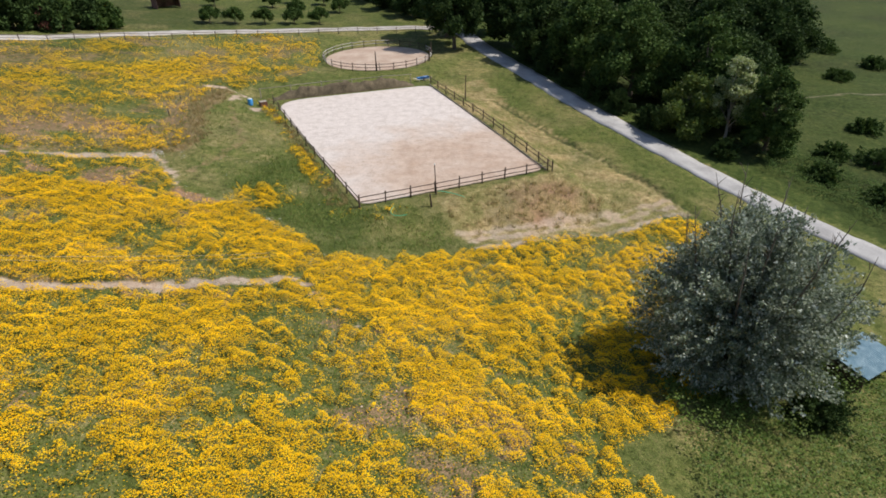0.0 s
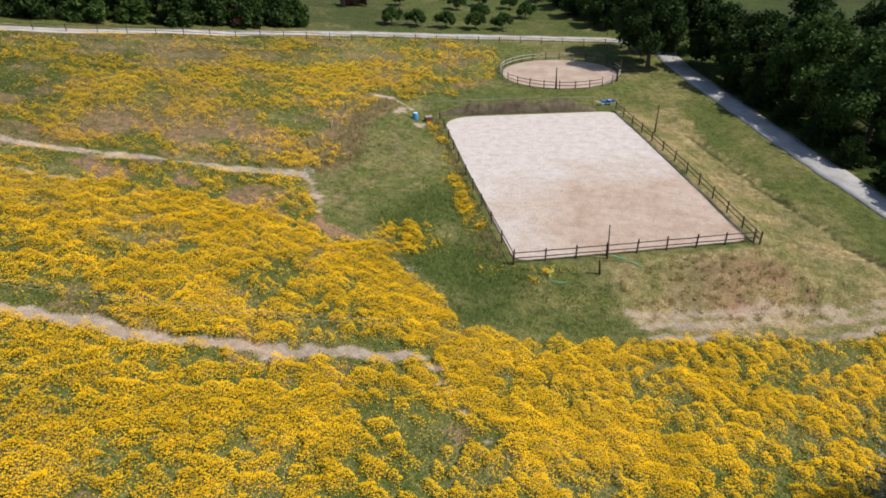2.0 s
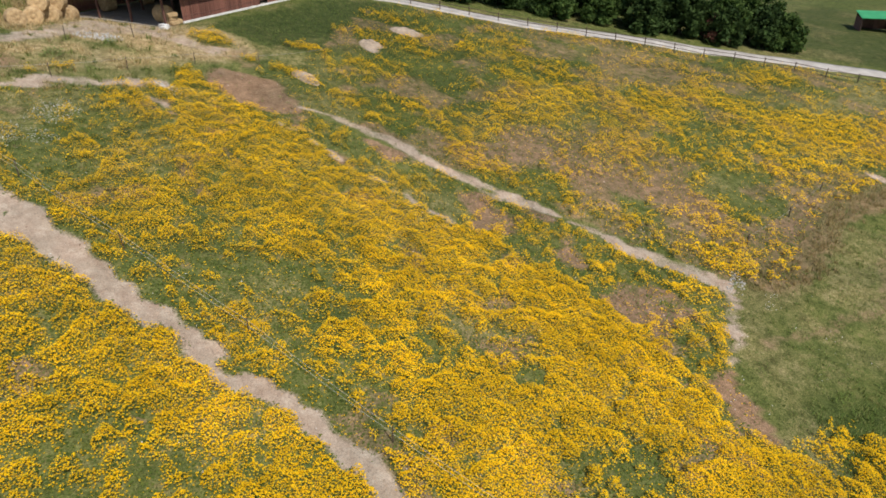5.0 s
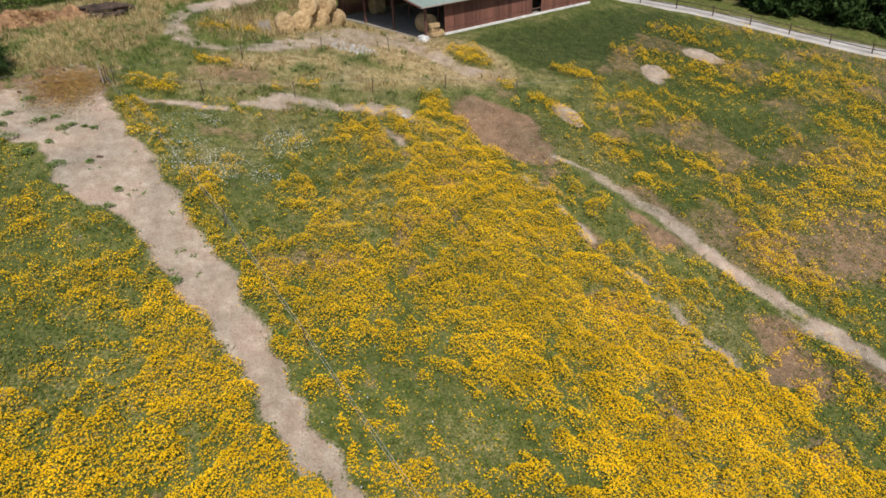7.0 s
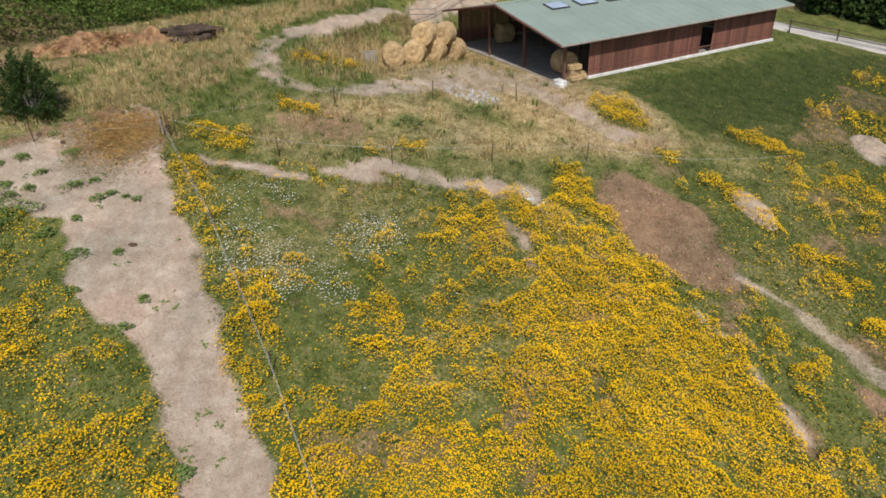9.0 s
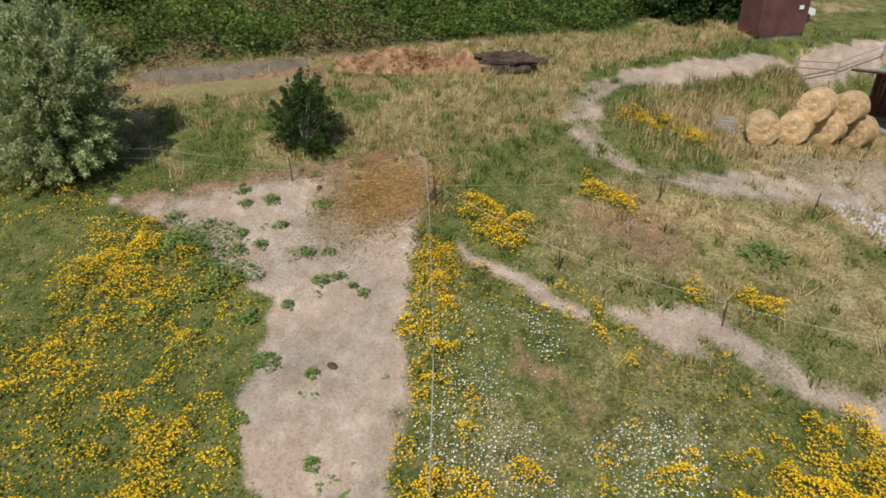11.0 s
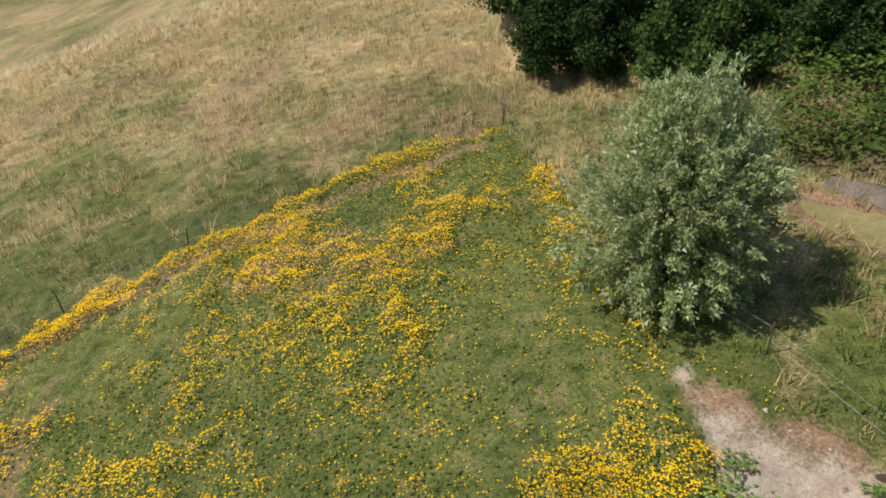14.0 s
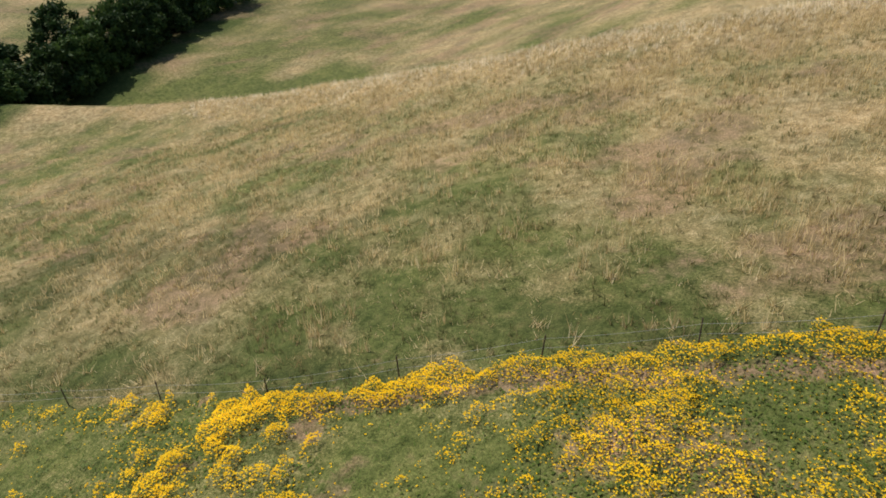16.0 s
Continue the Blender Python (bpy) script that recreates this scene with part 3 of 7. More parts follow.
def ground_material():
    m, nodes, links, b = shader("meadow_ground")

    def attr(name):
        a = nodes.new("ShaderNodeAttribute")
        a.attribute_name = name
        return a.outputs["Fac"]

    def edge(fac, noise_out, soft=0.25):
        """A field's edge, broken up by noise."""
        add = nodes.new("ShaderNodeMath")
        add.operation = "ADD"
        links.new(fac, add.inputs[0])
        sub = nodes.new("ShaderNodeMath")
        sub.operation = "MULTIPLY_ADD"
        links.new(noise_out, sub.inputs[0])
        sub.inputs[1].default_value, sub.inputs[2].default_value = 0.9, -0.45
        links.new(sub.outputs[0], add.inputs[1])
        r = nodes.new("ShaderNodeMapRange")
        r.inputs[1].default_value, r.inputs[2].default_value = 0.5 - soft, 0.5 + soft
        links.new(add.outputs[0], r.inputs[0])
        return r.outputs[0]

    n1, n2, n3 = noise_node(nodes, links, 0.25), noise_node(nodes, links, 1.3, 5.0, 0.7), noise_node(nodes, links, 9.0, 5.0, 0.75)
    grass = ramp(nodes, links, n2.outputs[0], [(0.32, (0.047, 0.063, 0.016)), (0.44, (0.090, 0.109, 0.031)), (0.56, (0.133, 0.145, 0.047)), (0.70, (0.200, 0.172, 0.077))]).outputs[0]
    lush = ramp(nodes, links, n2.outputs[0], [(0.34, (0.027, 0.045, 0.011)), (0.55, (0.058, 0.083, 0.021)), (0.7, (0.105, 0.113, 0.036))]).outputs[0]
    dry = ramp(nodes, links, n2.outputs[0], [(0.3, (0.165, 0.12, 0.056)), (0.5, (0.32, 0.243, 0.128)), (0.7, (0.48, 0.385, 0.225))]).outputs[0]
    # the darkest green ground tone
    darker = ramp(nodes, links, n2.outputs[0], [(0.32, (0.020, 0.030, 0.010)), (0.5, (0.038, 0.050, 0.018)), (0.7, (0.075, 0.075, 0.028))]).outputs[0]
    soil = ramp(nodes, links, n2.outputs[0], [(0.3, (0.16, 0.10, 0.062)), (0.7, (0.30, 0.20, 0.13))]).outputs[0]
    pale = ramp(nodes, links, n2.outputs[0], [(0.25, (0.285, 0.204, 0.153)), (0.5, (0.385, 0.30, 0.235)), (0.72, (0.495, 0.41, 0.335))]).outputs[0]
    out = mix(nodes, links, "MIX", edge(attr("lush"), n2.outputs[0], 0.4), grass, lush)
    out = mix(nodes, links, "MIX", edge(attr("darker"), n1.outputs[0], 0.4), out, darker)
    out = mix(nodes, links, "MIX", edge(attr("dry"), n3.outputs[0], 0.35), out, dry)
    out = mix(nodes, links, "MIX", edge(attr("bare"), n2.outputs[0]), out, soil)
    n4 = noise_node(nodes, links, 26.0, 3.0, 0.7)
    grain = ramp(nodes, links, n3.outputs[0], [(0.34, (0.5, 0.52, 0.5)), (0.5, (0.98, 0.96, 0.92)), (0.66, (1.42, 1.38, 1.36))]).outputs[0]
    out = mix(nodes, links, "MULTIPLY", 1.0, out, grain)
    crumb = ramp(nodes, links, n4.outputs[0], [(0.36, (0.62, 0.62, 0.62)), (0.64, (1.34, 1.34, 1.34))]).outputs[0]
    out = mix(nodes, links, "MULTIPLY", 0.8, out, crumb)
    dust = ramp(nodes, links, n3.outputs[0], [(0.32, (0.72, 0.70, 0.68)), (0.5, (1.0, 1.0, 1.0)), (0.7, (1.12, 1.12, 1.12))]).outputs[0]
    dust = mix(nodes, links, "MULTIPLY", 0.45, dust, crumb)
    out = mix(nodes, links, "MIX", edge(attr("pale"), n3.outputs[0]), out, mix(nodes, links, "MULTIPLY", 1.0, pale, dust))
    broad = ramp(nodes, links, n1.outputs[0], [(0.3, (0.74, 0.80, 0.78)), (0.7, (1.2, 1.16, 1.12))]).outputs[0]
    out = mix(nodes, links, "MULTIPLY", 1.0, out, broad)
    links.new(out, b.inputs["Base Color"])
    b.inputs["Roughness"].default_value, b.inputs["Specular IOR Level"].default_value = 0.95, 0.1
    bp = nodes.new("ShaderNodeBump")
    bp.inputs["Strength"].default_value, bp.inputs["Distance"].default_value = 0.7, 0.10
    links.new(n3.outputs[0], bp.inputs["Height"])
    links.new(bp.outputs[0], b.inputs["Normal"])
    return m


GROUND = ground_material()


def sand_material():
    """Trodden riding sand: dry and whitish, damp and tan round one corner, pocked by hooves."""
    m, nodes, links, b = shader("arena_sand")
    geo = nodes.new("ShaderNodeNewGeometry")
    blotch, streak, pock = noise_node(nodes, links, 0.16, 5.0, 0.65), noise_node(nodes, links, 0.9, 5.0, 0.7), noise_node(nodes, links, 4.5, 4.0, 0.75)
    far = nodes.new("ShaderNodeVectorMath")
    far.operation = "DISTANCE"
    far.inputs[1].default_value = (3.0, 66.0, 0.0)
    links.new(geo.outputs["Position"], far.inputs[0])
    damp = nodes.new("ShaderNodeMapRange")
    damp.inputs[1].default_value, damp.inputs[2].default_value, damp.inputs[3].default_value, damp.inputs[4].default_value = 7.0, 27.0, 0.18, 0.82
    links.new(far.outputs["Value"], damp.inputs[0])
    add = nodes.new("ShaderNodeMath")
    add.operation = "MULTIPLY_ADD"
    add.inputs[1].default_value = 0.9
    links.new(blotch.outputs[0], add.inputs[0])
    links.new(damp.outputs[0], add.inputs[2])
    tone = ramp(nodes, links, add.outputs[0], [(0.42, (0.40, 0.285, 0.21)), (0.72, (0.49, 0.39, 0.32)), (0.98, (0.555, 0.49, 0.445)), (1.0, (0.575, 0.515, 0.475))]).outputs[0]
    rake = ramp(nodes, links, streak.outputs[0], [(0.32, (0.84, 0.82, 0.80)), (0.52, (1.0, 1.0, 1.0)), (0.7, (1.1, 1.1, 1.1))]).outputs[0]
    hoof = ramp(nodes, links, pock.outputs[0], [(0.33, (0.74, 0.72, 0.70)), (0.45, (1.0, 1.0, 1.0)), (0.7, (1.07, 1.07, 1.07))]).outputs[0]
    out = mix(nodes, links, "MULTIPLY", 1.0, mix(nodes, links, "MULTIPLY", 1.0, tone, rake), hoof)
    links.new(out, b.inputs["Base Color"])
    b.inputs["Roughness"].default_value, b.inputs["Specular IOR Level"].default_value = 0.95, 0.1
    bp = nodes.new("ShaderNodeBump")
    bp.inputs["Strength"].default_value, bp.inputs["Distance"].default_value = 0.8, 0.12
    links.new(pock.outputs[0], bp.inputs["Height"])
    links.new(bp.outputs[0], b.inputs["Normal"])
    return m


SAND = sand_material()
PEN_SAND = surface("pen_sand", (0.37, 0.265, 0.20), (0.50, 0.40, 0.32), 0.35, 0.95, 0.8, fine=3.5, grain=(0.78, 1.12))
GRAVEL = surface("gravel", (0.33, 0.30, 0.27), (0.50, 0.47, 0.43), 0.5, 0.95, 0.5, fine=8.0)
ASPHALT = surface("old_asphalt", (0.28, 0.272, 0.265), (0.43, 0.42, 0.41), 0.4, 0.9, 0.3, fine=12.0)
PETAL = leafy("yellow_petals", [(0.88, 0.50, 0.006), (0.93, 0.57, 0.010), (0.97, 0.65, 0.018), (0.86, 0.47, 0.006), (0.68, 0.44, 0.02)], 0.7, 0.3, 0.1)
DAISY = leafy("white_petals", [(0.75, 0.75, 0.70), (0.85, 0.85, 0.80)], 0.7, 0.2, 0.1)
BLADE = leafy("green_blades", [(0.10, 0.165, 0.035), (0.15, 0.215, 0.05), (0.235, 0.245, 0.075), (0.115, 0.185, 0.045)], 0.7, 0.5, 0.1)
FOLIAGE = leafy("flower_leaves", [(0.09, 0.14, 0.028), (0.135, 0.19, 0.04), (0.21, 0.23, 0.055)], 0.7, 0.45, 0.1)
STRAW = leafy("dry_blades", [(0.48, 0.36, 0.165), (0.62, 0.48, 0.245), (0.76, 0.63, 0.38), (0.40, 0.29, 0.125), (0.27, 0.225, 0.085)], 0.8, 0.5, 0.05)
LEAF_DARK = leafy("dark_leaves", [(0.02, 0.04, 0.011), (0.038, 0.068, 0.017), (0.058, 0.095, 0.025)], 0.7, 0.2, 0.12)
LEAF_MID = leafy("green_leaves", [(0.030, 0.060, 0.014), (0.058, 0.102, 0.023), (0.095, 0.145, 0.036)], 0.7, 0.25, 0.12)
LEAF_FRESH = leafy("yellow_green_leaves", [(0.05, 0.085, 0.015), (0.09, 0.135, 0.025), (0.14, 0.18, 0.035)], 0.5, 0.3)
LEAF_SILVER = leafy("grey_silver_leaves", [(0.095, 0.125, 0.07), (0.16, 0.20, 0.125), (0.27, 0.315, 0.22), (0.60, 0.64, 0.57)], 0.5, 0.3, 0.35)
LEAF_WILLOW = leafy("silvery_leaves", [(0.19, 0.24, 0.075), (0.275, 0.33, 0.115), (0.365, 0.415, 0.18), (0.60, 0.63, 0.42)], 0.5, 0.5, 0.35, 0.2)
BRAMBLE = leafy("bramble_leaves", [(0.065, 0.12, 0.02), (0.125, 0.195, 0.036), (0.195, 0.26, 0.06)], 0.55, 0.45, 0.25)
BARK = surface("bark", (0.07, 0.055, 0.042), (0.16, 0.13, 0.10), 2.0, 0.9, 0.8, fine=14.0)
PALE_BARK = surface("grey_bark", (0.22, 0.20, 0.17), (0.36, 0.33, 0.29), 2.0, 0.9, 0.6, fine=14.0)
WOOD_DARK = surface("stained_posts", (0.045, 0.03, 0.024), (0.10, 0.07, 0.052), 3.0, 0.85, 0.4, fine=25.0, random_part=0.25)
WOOD_GREY = surface("weathered_timber", (0.20, 0.17, 0.145), (0.36, 0.32, 0.28), 3.0, 0.9, 0.4, fine=25.0, random_part=0.25)


# ------------------------------------------------------------------ mesh helpers
def raw_mesh(name, co, faces, material, up=None):
    """A mesh from arrays: n x 3 places and m x k corners. up: how far the normals of loose blades and petals turn to the sky, as in a full tuft."""
    me = bpy.data.meshes.new(name)
    co, faces = np.asarray(co, np.float32), np.array(faces, np.int32)
    k = faces.shape[1]
    if up is not None:
        n = np.cross(co[faces[:, 1]] - co[faces[:, 0]], co[faces[:, 2]] - co[faces[:, 0]])
        down = n[:, 2] < 0
        faces[down] = faces[down][:, ::-1]
        n[down] *= -1
        n /= np.linalg.norm(n, axis=1, keepdims=True) + 1e-9
        n = n * (1 - up) + np.array([0, 0, up])
        turned = np.zeros((len(co), 3), np.float32)
        turned[faces.ravel()] = np.repeat(n, k, 0)
        turned /= np.linalg.norm(turned, axis=1, keepdims=True) + 1e-9
    me.vertices.add(len(co))
    me.vertices.foreach_set("co", co.ravel())
    me.loops.add(faces.size)
    me.loops.foreach_set("vertex_index", faces.ravel())
    me.polygons.add(len(faces))
    me.polygons.foreach_set("loop_start", np.arange(0, faces.size, k, dtype=np.int32))
    me.update(calc_edges=True)
    if up is not None:
        me.attributes.new("custom_normal", "FLOAT_VECTOR", "POINT").data.foreach_set("vector", turned.ravel())
    me.materials.append(material)
    return me


def part(name, data, material=None, parent=None, label=""):
    """One mesh object, from a bmesh or a mesh, under a thing or a part."""
    if isinstance(data, bmesh.types.BMesh):
        me = bpy.data.meshes.new(name)
        data.to_mesh(me)
        data.free()
        me.materials.append(material)
        data = me
    ob = new(name, data)
    if parent:
        ob.parent = parent
    return tagged(ob, label)


def cards(at, size, tilt, aspect=1.0, fold=0.25):
    """Small folded quads (petals, leaves) at places, each with a random turn and tilt."""
    n = len(at)
    turn, lean, way = rng.uniform(0, 2 * np.pi, n), rng.uniform(0, tilt, n), rng.uniform(0, 2 * np.pi, n)
    normal = np.stack([np.sin(lean) * np.cos(way), np.sin(lean) * np.sin(way), np.cos(lean)], 1)
    side = np.stack([np.cos(turn), np.sin(turn), np.zeros(n)], 1)
    u = side - (side * normal).sum(1, keepdims=True) * normal
    u /= np.linalg.norm(u, axis=1, keepdims=True) + 1e-9
    v = np.cross(normal, u)
    s = np.asarray(size).reshape(-1, 1) * np.ones((n, 1))
    co = np.empty((n, 4, 3))
    co[:, 0], co[:, 1] = at - u * s * 0.5, at - v * s * 0.5 * aspect + normal * s * fold
    co[:, 2], co[:, 3] = at + u * s * 0.5, at + v * s * 0.5 * aspect + normal * s * fold
    faces = np.arange(4 * n).reshape(n, 4)
    return co.reshape(-1, 3), faces


def petals(at, size, tilt):
    """Flower heads seen from afar: one small tilted triangle each."""
    n = len(at)
    turn, lean, way = rng.uniform(0, 2 * np.pi, n), rng.uniform(0, tilt, n), rng.uniform(0, 2 * np.pi, n)
    co = np.empty((n, 3, 3))
    for k in range(3):
        a = turn + 2.0944 * k
        c_, s_ = np.cos(a) * size * 0.62, np.sin(a) * size * 0.62
        co[:, k] = at + np.stack([c_, s_, np.tan(lean) * (c_ * np.cos(way) + s_ * np.sin(way))], 1)
    return co.reshape(-1, 3), np.arange(3 * n).reshape(n, 3)


def mounds(x, y, size, seed):
    """1 in the middle of a plant's mound, falling to 0 in the creases between mounds."""
    u, v = x / size, y / size
    iu, iv = np.floor(u), np.floor(v)
    best = np.full(np.shape(x), 9.0)
    for a in (-1, 0, 1):
        for b in (-1, 0, 1):
            cu = iu + a + 0.1 + 0.8 * lattice(iu + a, iv + b, seed)
            cv = iv + b + 0.1 + 0.8 * lattice(iu + a, iv + b, seed + 1)
            best = np.minimum(best, np.hypot(u - cu, v - cv))
    return np.clip(1 - best / 0.85, 0, 1)


def blades(at, tall, wide, spread):
    """Pointed grass blades: one triangle each, leaning at random."""
    n = len(at)
    turn, lean = rng.uniform(0, 2 * np.pi, n), rng.uniform(0, 1, n) * spread
    way = rng.uniform(0, 2 * np.pi, n)
    side = np.stack([np.cos(turn), np.sin(turn), np.zeros(n)], 1) * (wide * 0.5).reshape(-1, 1)
    tip = np.stack([np.cos(way) * lean, np.sin(way) * lean, np.ones(n)], 1) * np.asarray(tall).reshape(-1, 1)
    co = np.stack([at - side, at + side, at + tip], 1).reshape(-1, 3)
    return co, np.arange(3 * n).reshape(n, 3)


def jitter_grid(x0, x1, y0, y1, gap):
    gx, gy = np.meshgrid(np.arange(x0, x1, gap), np.arange(y0, y1, gap))
    gx, gy = gx.ravel(), gy.ravel()
    return gx + rng.uniform(-0.5, 0.5, len(gx)) * gap, gy + rng.uniform(-0.5, 0.5, len(gy)) * gap


# ------------------------------------------------------------------ ground
def spread_axis(lo, hi, gap, far):
    mids = np.arange(lo, hi + gap * 0.5, gap)
    out, d = [], gap
    while sum(out) < far:
        d *= 1.13
        out.append(d)
    grow = np.cumsum(out)
    return np.r_[lo - grow[::-1], mids, hi + grow]


GAP = 0.6
gxs, gys = spread_axis(-112, 52, GAP, 1600), spread_axis(-58, 148, GAP, 1600)
GX, GY = np.meshgrid(gxs, gys)
gz = height(GX.ravel(), GY.ravel())
rows_n, cols_n = GX.shape
idx = np.arange(rows_n * cols_n).reshape(rows_n, cols_n)
quads = np.stack([idx[:-1, :-1], idx[:-1, 1:], idx[1:, 1:], idx[1:, :-1]], -1).reshape(-1, 4)
ground_me = raw_mesh("ground", np.c_[GX.ravel(), GY.ravel(), gz], quads, GROUND)
fields = cover(GX.ravel(), GY.ravel())
for key in ("bare", "pale", "dry", "lush", "darker"):
    ground_me.attributes.new(key, "FLOAT", "POINT").data.foreach_set("value", fields[key].astype(np.float32))
ground_me.shade_smooth()
ground = tagged(new("ground", ground_me), "rolling meadow ground with trodden earth paths and dry grass", "ground", kind="structure")


def ribbon(name, line, half, lift, material, label, category, across=5, gap=1.0):
    """A road or track draped over the ground."""
    pts = [Vector(p) for p in line]
    run = []
    for a, b in zip(pts, pts[1:]):
        n = max(1, int((b - a).length / gap))
        run += [a.lerp(b, i / n) for i in range(n)]
    run.append(pts[-1])
    for _ in range(12):
        run = [run[0]] + [(a + 2 * b + c) / 4 for a, b, c in zip(run, run[1:], run[2:])] + [run[-1]]
    co = []
    for n, p in enumerate(run):
        d = (run[min(n + 1, len(run) - 1)] - run[max(n - 1, 0)]).normalized()
        side = Vector((d.y, -d.x))
        ragged = 1 + 0.03 * math.sin(n * 1.7) + 0.04 * math.sin(n * 0.63 + 1)
        for k in range(across):
            q = p + side * half * ragged * (2 * k / (across - 1) - 1)
            co.append((q.x, q.y, 0))
    co = np.array(co)
    co[:, 2] = height(co[:, 0], co[:, 1]) + lift
    n = len(run)
    ids = np.arange(n * across).reshape(n, across)
    edge_low = co[ids[:, [0, -1]].ravel()].copy()
    edge_low[:, 2] -= lift + 0.25
    low = len(co) + np.arange(2 * n).reshape(n, 2)
    full = np.c_[low[:, :1], ids, low[:, 1:]]
    faces = np.stack([full[:-1, :-1], full[1:, :-1], full[1:, 1:], full[:-1, 1:]], -1).reshape(-1, 4)
    me = raw_mesh(name, np.r_[co, edge_low], faces, material)
    return tagged(new(name, me), label, category, kind="structure")


ribbon("road", ROAD, 1.9, 0.10, ASPHALT, "narrow grey asphalt lane past dark trees", "road")
ribbon("track", TRACK[2:], 1.5, 0.10, GRAVEL, "pale gravel track along the top of the meadow", "track")


def disc(name, ring, z, material, label, category, lift=0.06):
    bm = bmesh.new()
    top = [bm.verts.new((x, y, z + lift)) for x, y in ring]
    low = [bm.verts.new((x, y, z - 0.3)) for x, y in ring]
    bm.faces.new(top)
    for a in range(len(ring)):
        b = (a + 1) % len(ring)
        bm.faces.new((low[a], low[b], top[b], top[a]))
    bmesh.ops.triangulate(bm, faces=bm.faces[:1])
    return tagged(part(name, bm, material), label, category, kind="structure")


def rounded_ring(ring, cuts):
    out = []
    for n, (p, cut) in enumerate(zip(ring, cuts)):
        p, a, b = Vector(p), Vector(ring[n - 1]), Vector(ring[(n + 1) % len(ring)])
        p0, p1 = p + (a - p).normalized() * cut, p + (b - p).normalized() * cut
        for k in range(7):
            t = k / 6
            q = p0 * (1 - t) ** 2 + p * 2 * t * (1 - t) + p1 * t * t
            out.append((q.x, q.y))
    return out


disc("arena_floor", rounded_ring(ARENA, (1.4, 1.4, 2.0, 5.0)), 0.0, SAND, "pale pinkish sand floor of the riding arena", "arena")
disc("pen_floor", [(PEN[0] + 9.3 * math.cos(a * math.pi / 24), PEN[1] + 9.3 * math.sin(a * math.pi / 24)) for a in range(48)], PEN_Z, PEN_SAND, "pale sand floor of the round lunging pen", "arena")

# ------------------------------------------------------------------ flowers and grass
def sampled(values, x, y):
    """A field on the ground's even grid, read between its points."""
    i, j = np.searchsorted(gxs, -112 - 1e-6), np.searchsorted(gys, -58 - 1e-6)
    v = values.reshape(rows_n, cols_n)
    u, w = (x + 112) / GAP, (y + 58) / GAP
    a, b = np.floor(u).astype(int), np.floor(w).astype(int)
    fu, fw = u - a, w - b
    a, b = a + i, b + j
    return (v[b, a] * (1 - fu) + v[b, a + 1] * fu) * (1 - fw) + (v[b + 1, a] * (1 - fu) + v[b + 1, a + 1] * fu) * fw


def bloom(x, y):
    """How thickly flowers stand at a place, and how high the plants are."""
    f = sampled(fields["flower"], x, y)
    wx, wy = x + 0.9 * (value_noise(x / 0.8, y / 0.8, 411) - 0.5), y + 0.9 * (value_noise(x / 0.8, y / 0.8, 413) - 0.5)
    w = mounds(wx, wy, 1.25, 421)
    n0 = step(0.25, 0.75, fbm(x, y, 3.0, 407, 3))
    bunch = step(0.22, 0.78, fbm(x, y, 0.55, 427, 2))
    open_ = step(-38, -50, x) * step(26, 17, y)              # towards the pond the plants stand wider apart
    thick = f + 0.44 * (n0 - 0.5) + (0.70 - 0.36 * open_) * (w - 0.45) + 0.26 * (bunch - 0.5)
    p = (0.95 - 0.12 * open_) * step(0.27 - 0.13 * open_, 0.74 + 0.14 * open_, thick) + 0.05 * step(0.06, 0.3, f)
    return p * step(0.04, 0.1, f), 0.035 + (0.05 + 0.56 * w + 0.08 * bunch) * step(0.2, 0.75, thick)


def scatter(x0, x1, y0, y1, gap, thin=1.0):
    x, y = jitter_grid(x0, x1, y0, y1, gap)
    ok = sampled(fields["flower"], x, y) > 0.05
    x, y = x[ok], y[ok]
    p, h = bloom(x, y)
    ok = rng.uniform(0, 1, len(x)) < p * thin
    return x[ok], y[ok], h[ok], p[ok]


for x0, x1, y0, y1, gap, big in ((-90, 40, -16, 60, 0.064, 0.92), (-90, 40, 60, 86, 0.10, 1.25), (-90, 10, 86, 134, 0.115, 1.4)):
    fx, fy, fh, fp = scatter(x0, x1, y0, y1, gap)
    fz = sampled(gz, fx, fy) + fh * rng.uniform(0.6, 1.2, len(fx))
    co, fa = petals(np.c_[fx, fy, fz], rng.uniform(0.055, 0.11, len(fx)) * big * (1 - 0.14 * step(-38, -50, fx)) , 0.7)
    tagged(new("yellow_flowers", raw_mesh("yellow_flowers", co, fa, PETAL, 0.6)), "masses of yellow corn marigold flowers in the meadow", "flowers", kind="stuff")
fx, fy = jitter_grid(-90, 40, -16, 134, 0.205)
ok = rng.uniform(0, 1, len(fx)) < 0.9 * step(0.1, 0.4, sampled(fields["flower"], fx, fy)) * np.where(fy > 80, 0.5, 1.0)
fx, fy = fx[ok], fy[ok]
fp, fh = bloom(fx, fy)
fz = sampled(gz, fx, fy) + np.maximum(fh, 0.1) * rng.uniform(0.25, 0.8, len(fx))
co, fa = petals(np.c_[fx, fy, fz], rng.uniform(0.09, 0.17, len(fx)), 0.55)
tagged(new("flower_foliage", raw_mesh("flower_foliage", co, fa, FOLIAGE, 0.75)), "green stems and leaves under the yellow flowers", "foliage", kind="stuff")
dx, dy = jitter_grid(-75, -10, 18, 70, 0.115)
ok = rng.uniform(0, 1, len(dx)) < 0.85 * step(0.2, 0.9, sampled(fields["daisy"], dx, dy) + 0.5 * (step(0.3, 0.7, fbm(dx, dy, 0.9, 431, 2)) - 0.5))
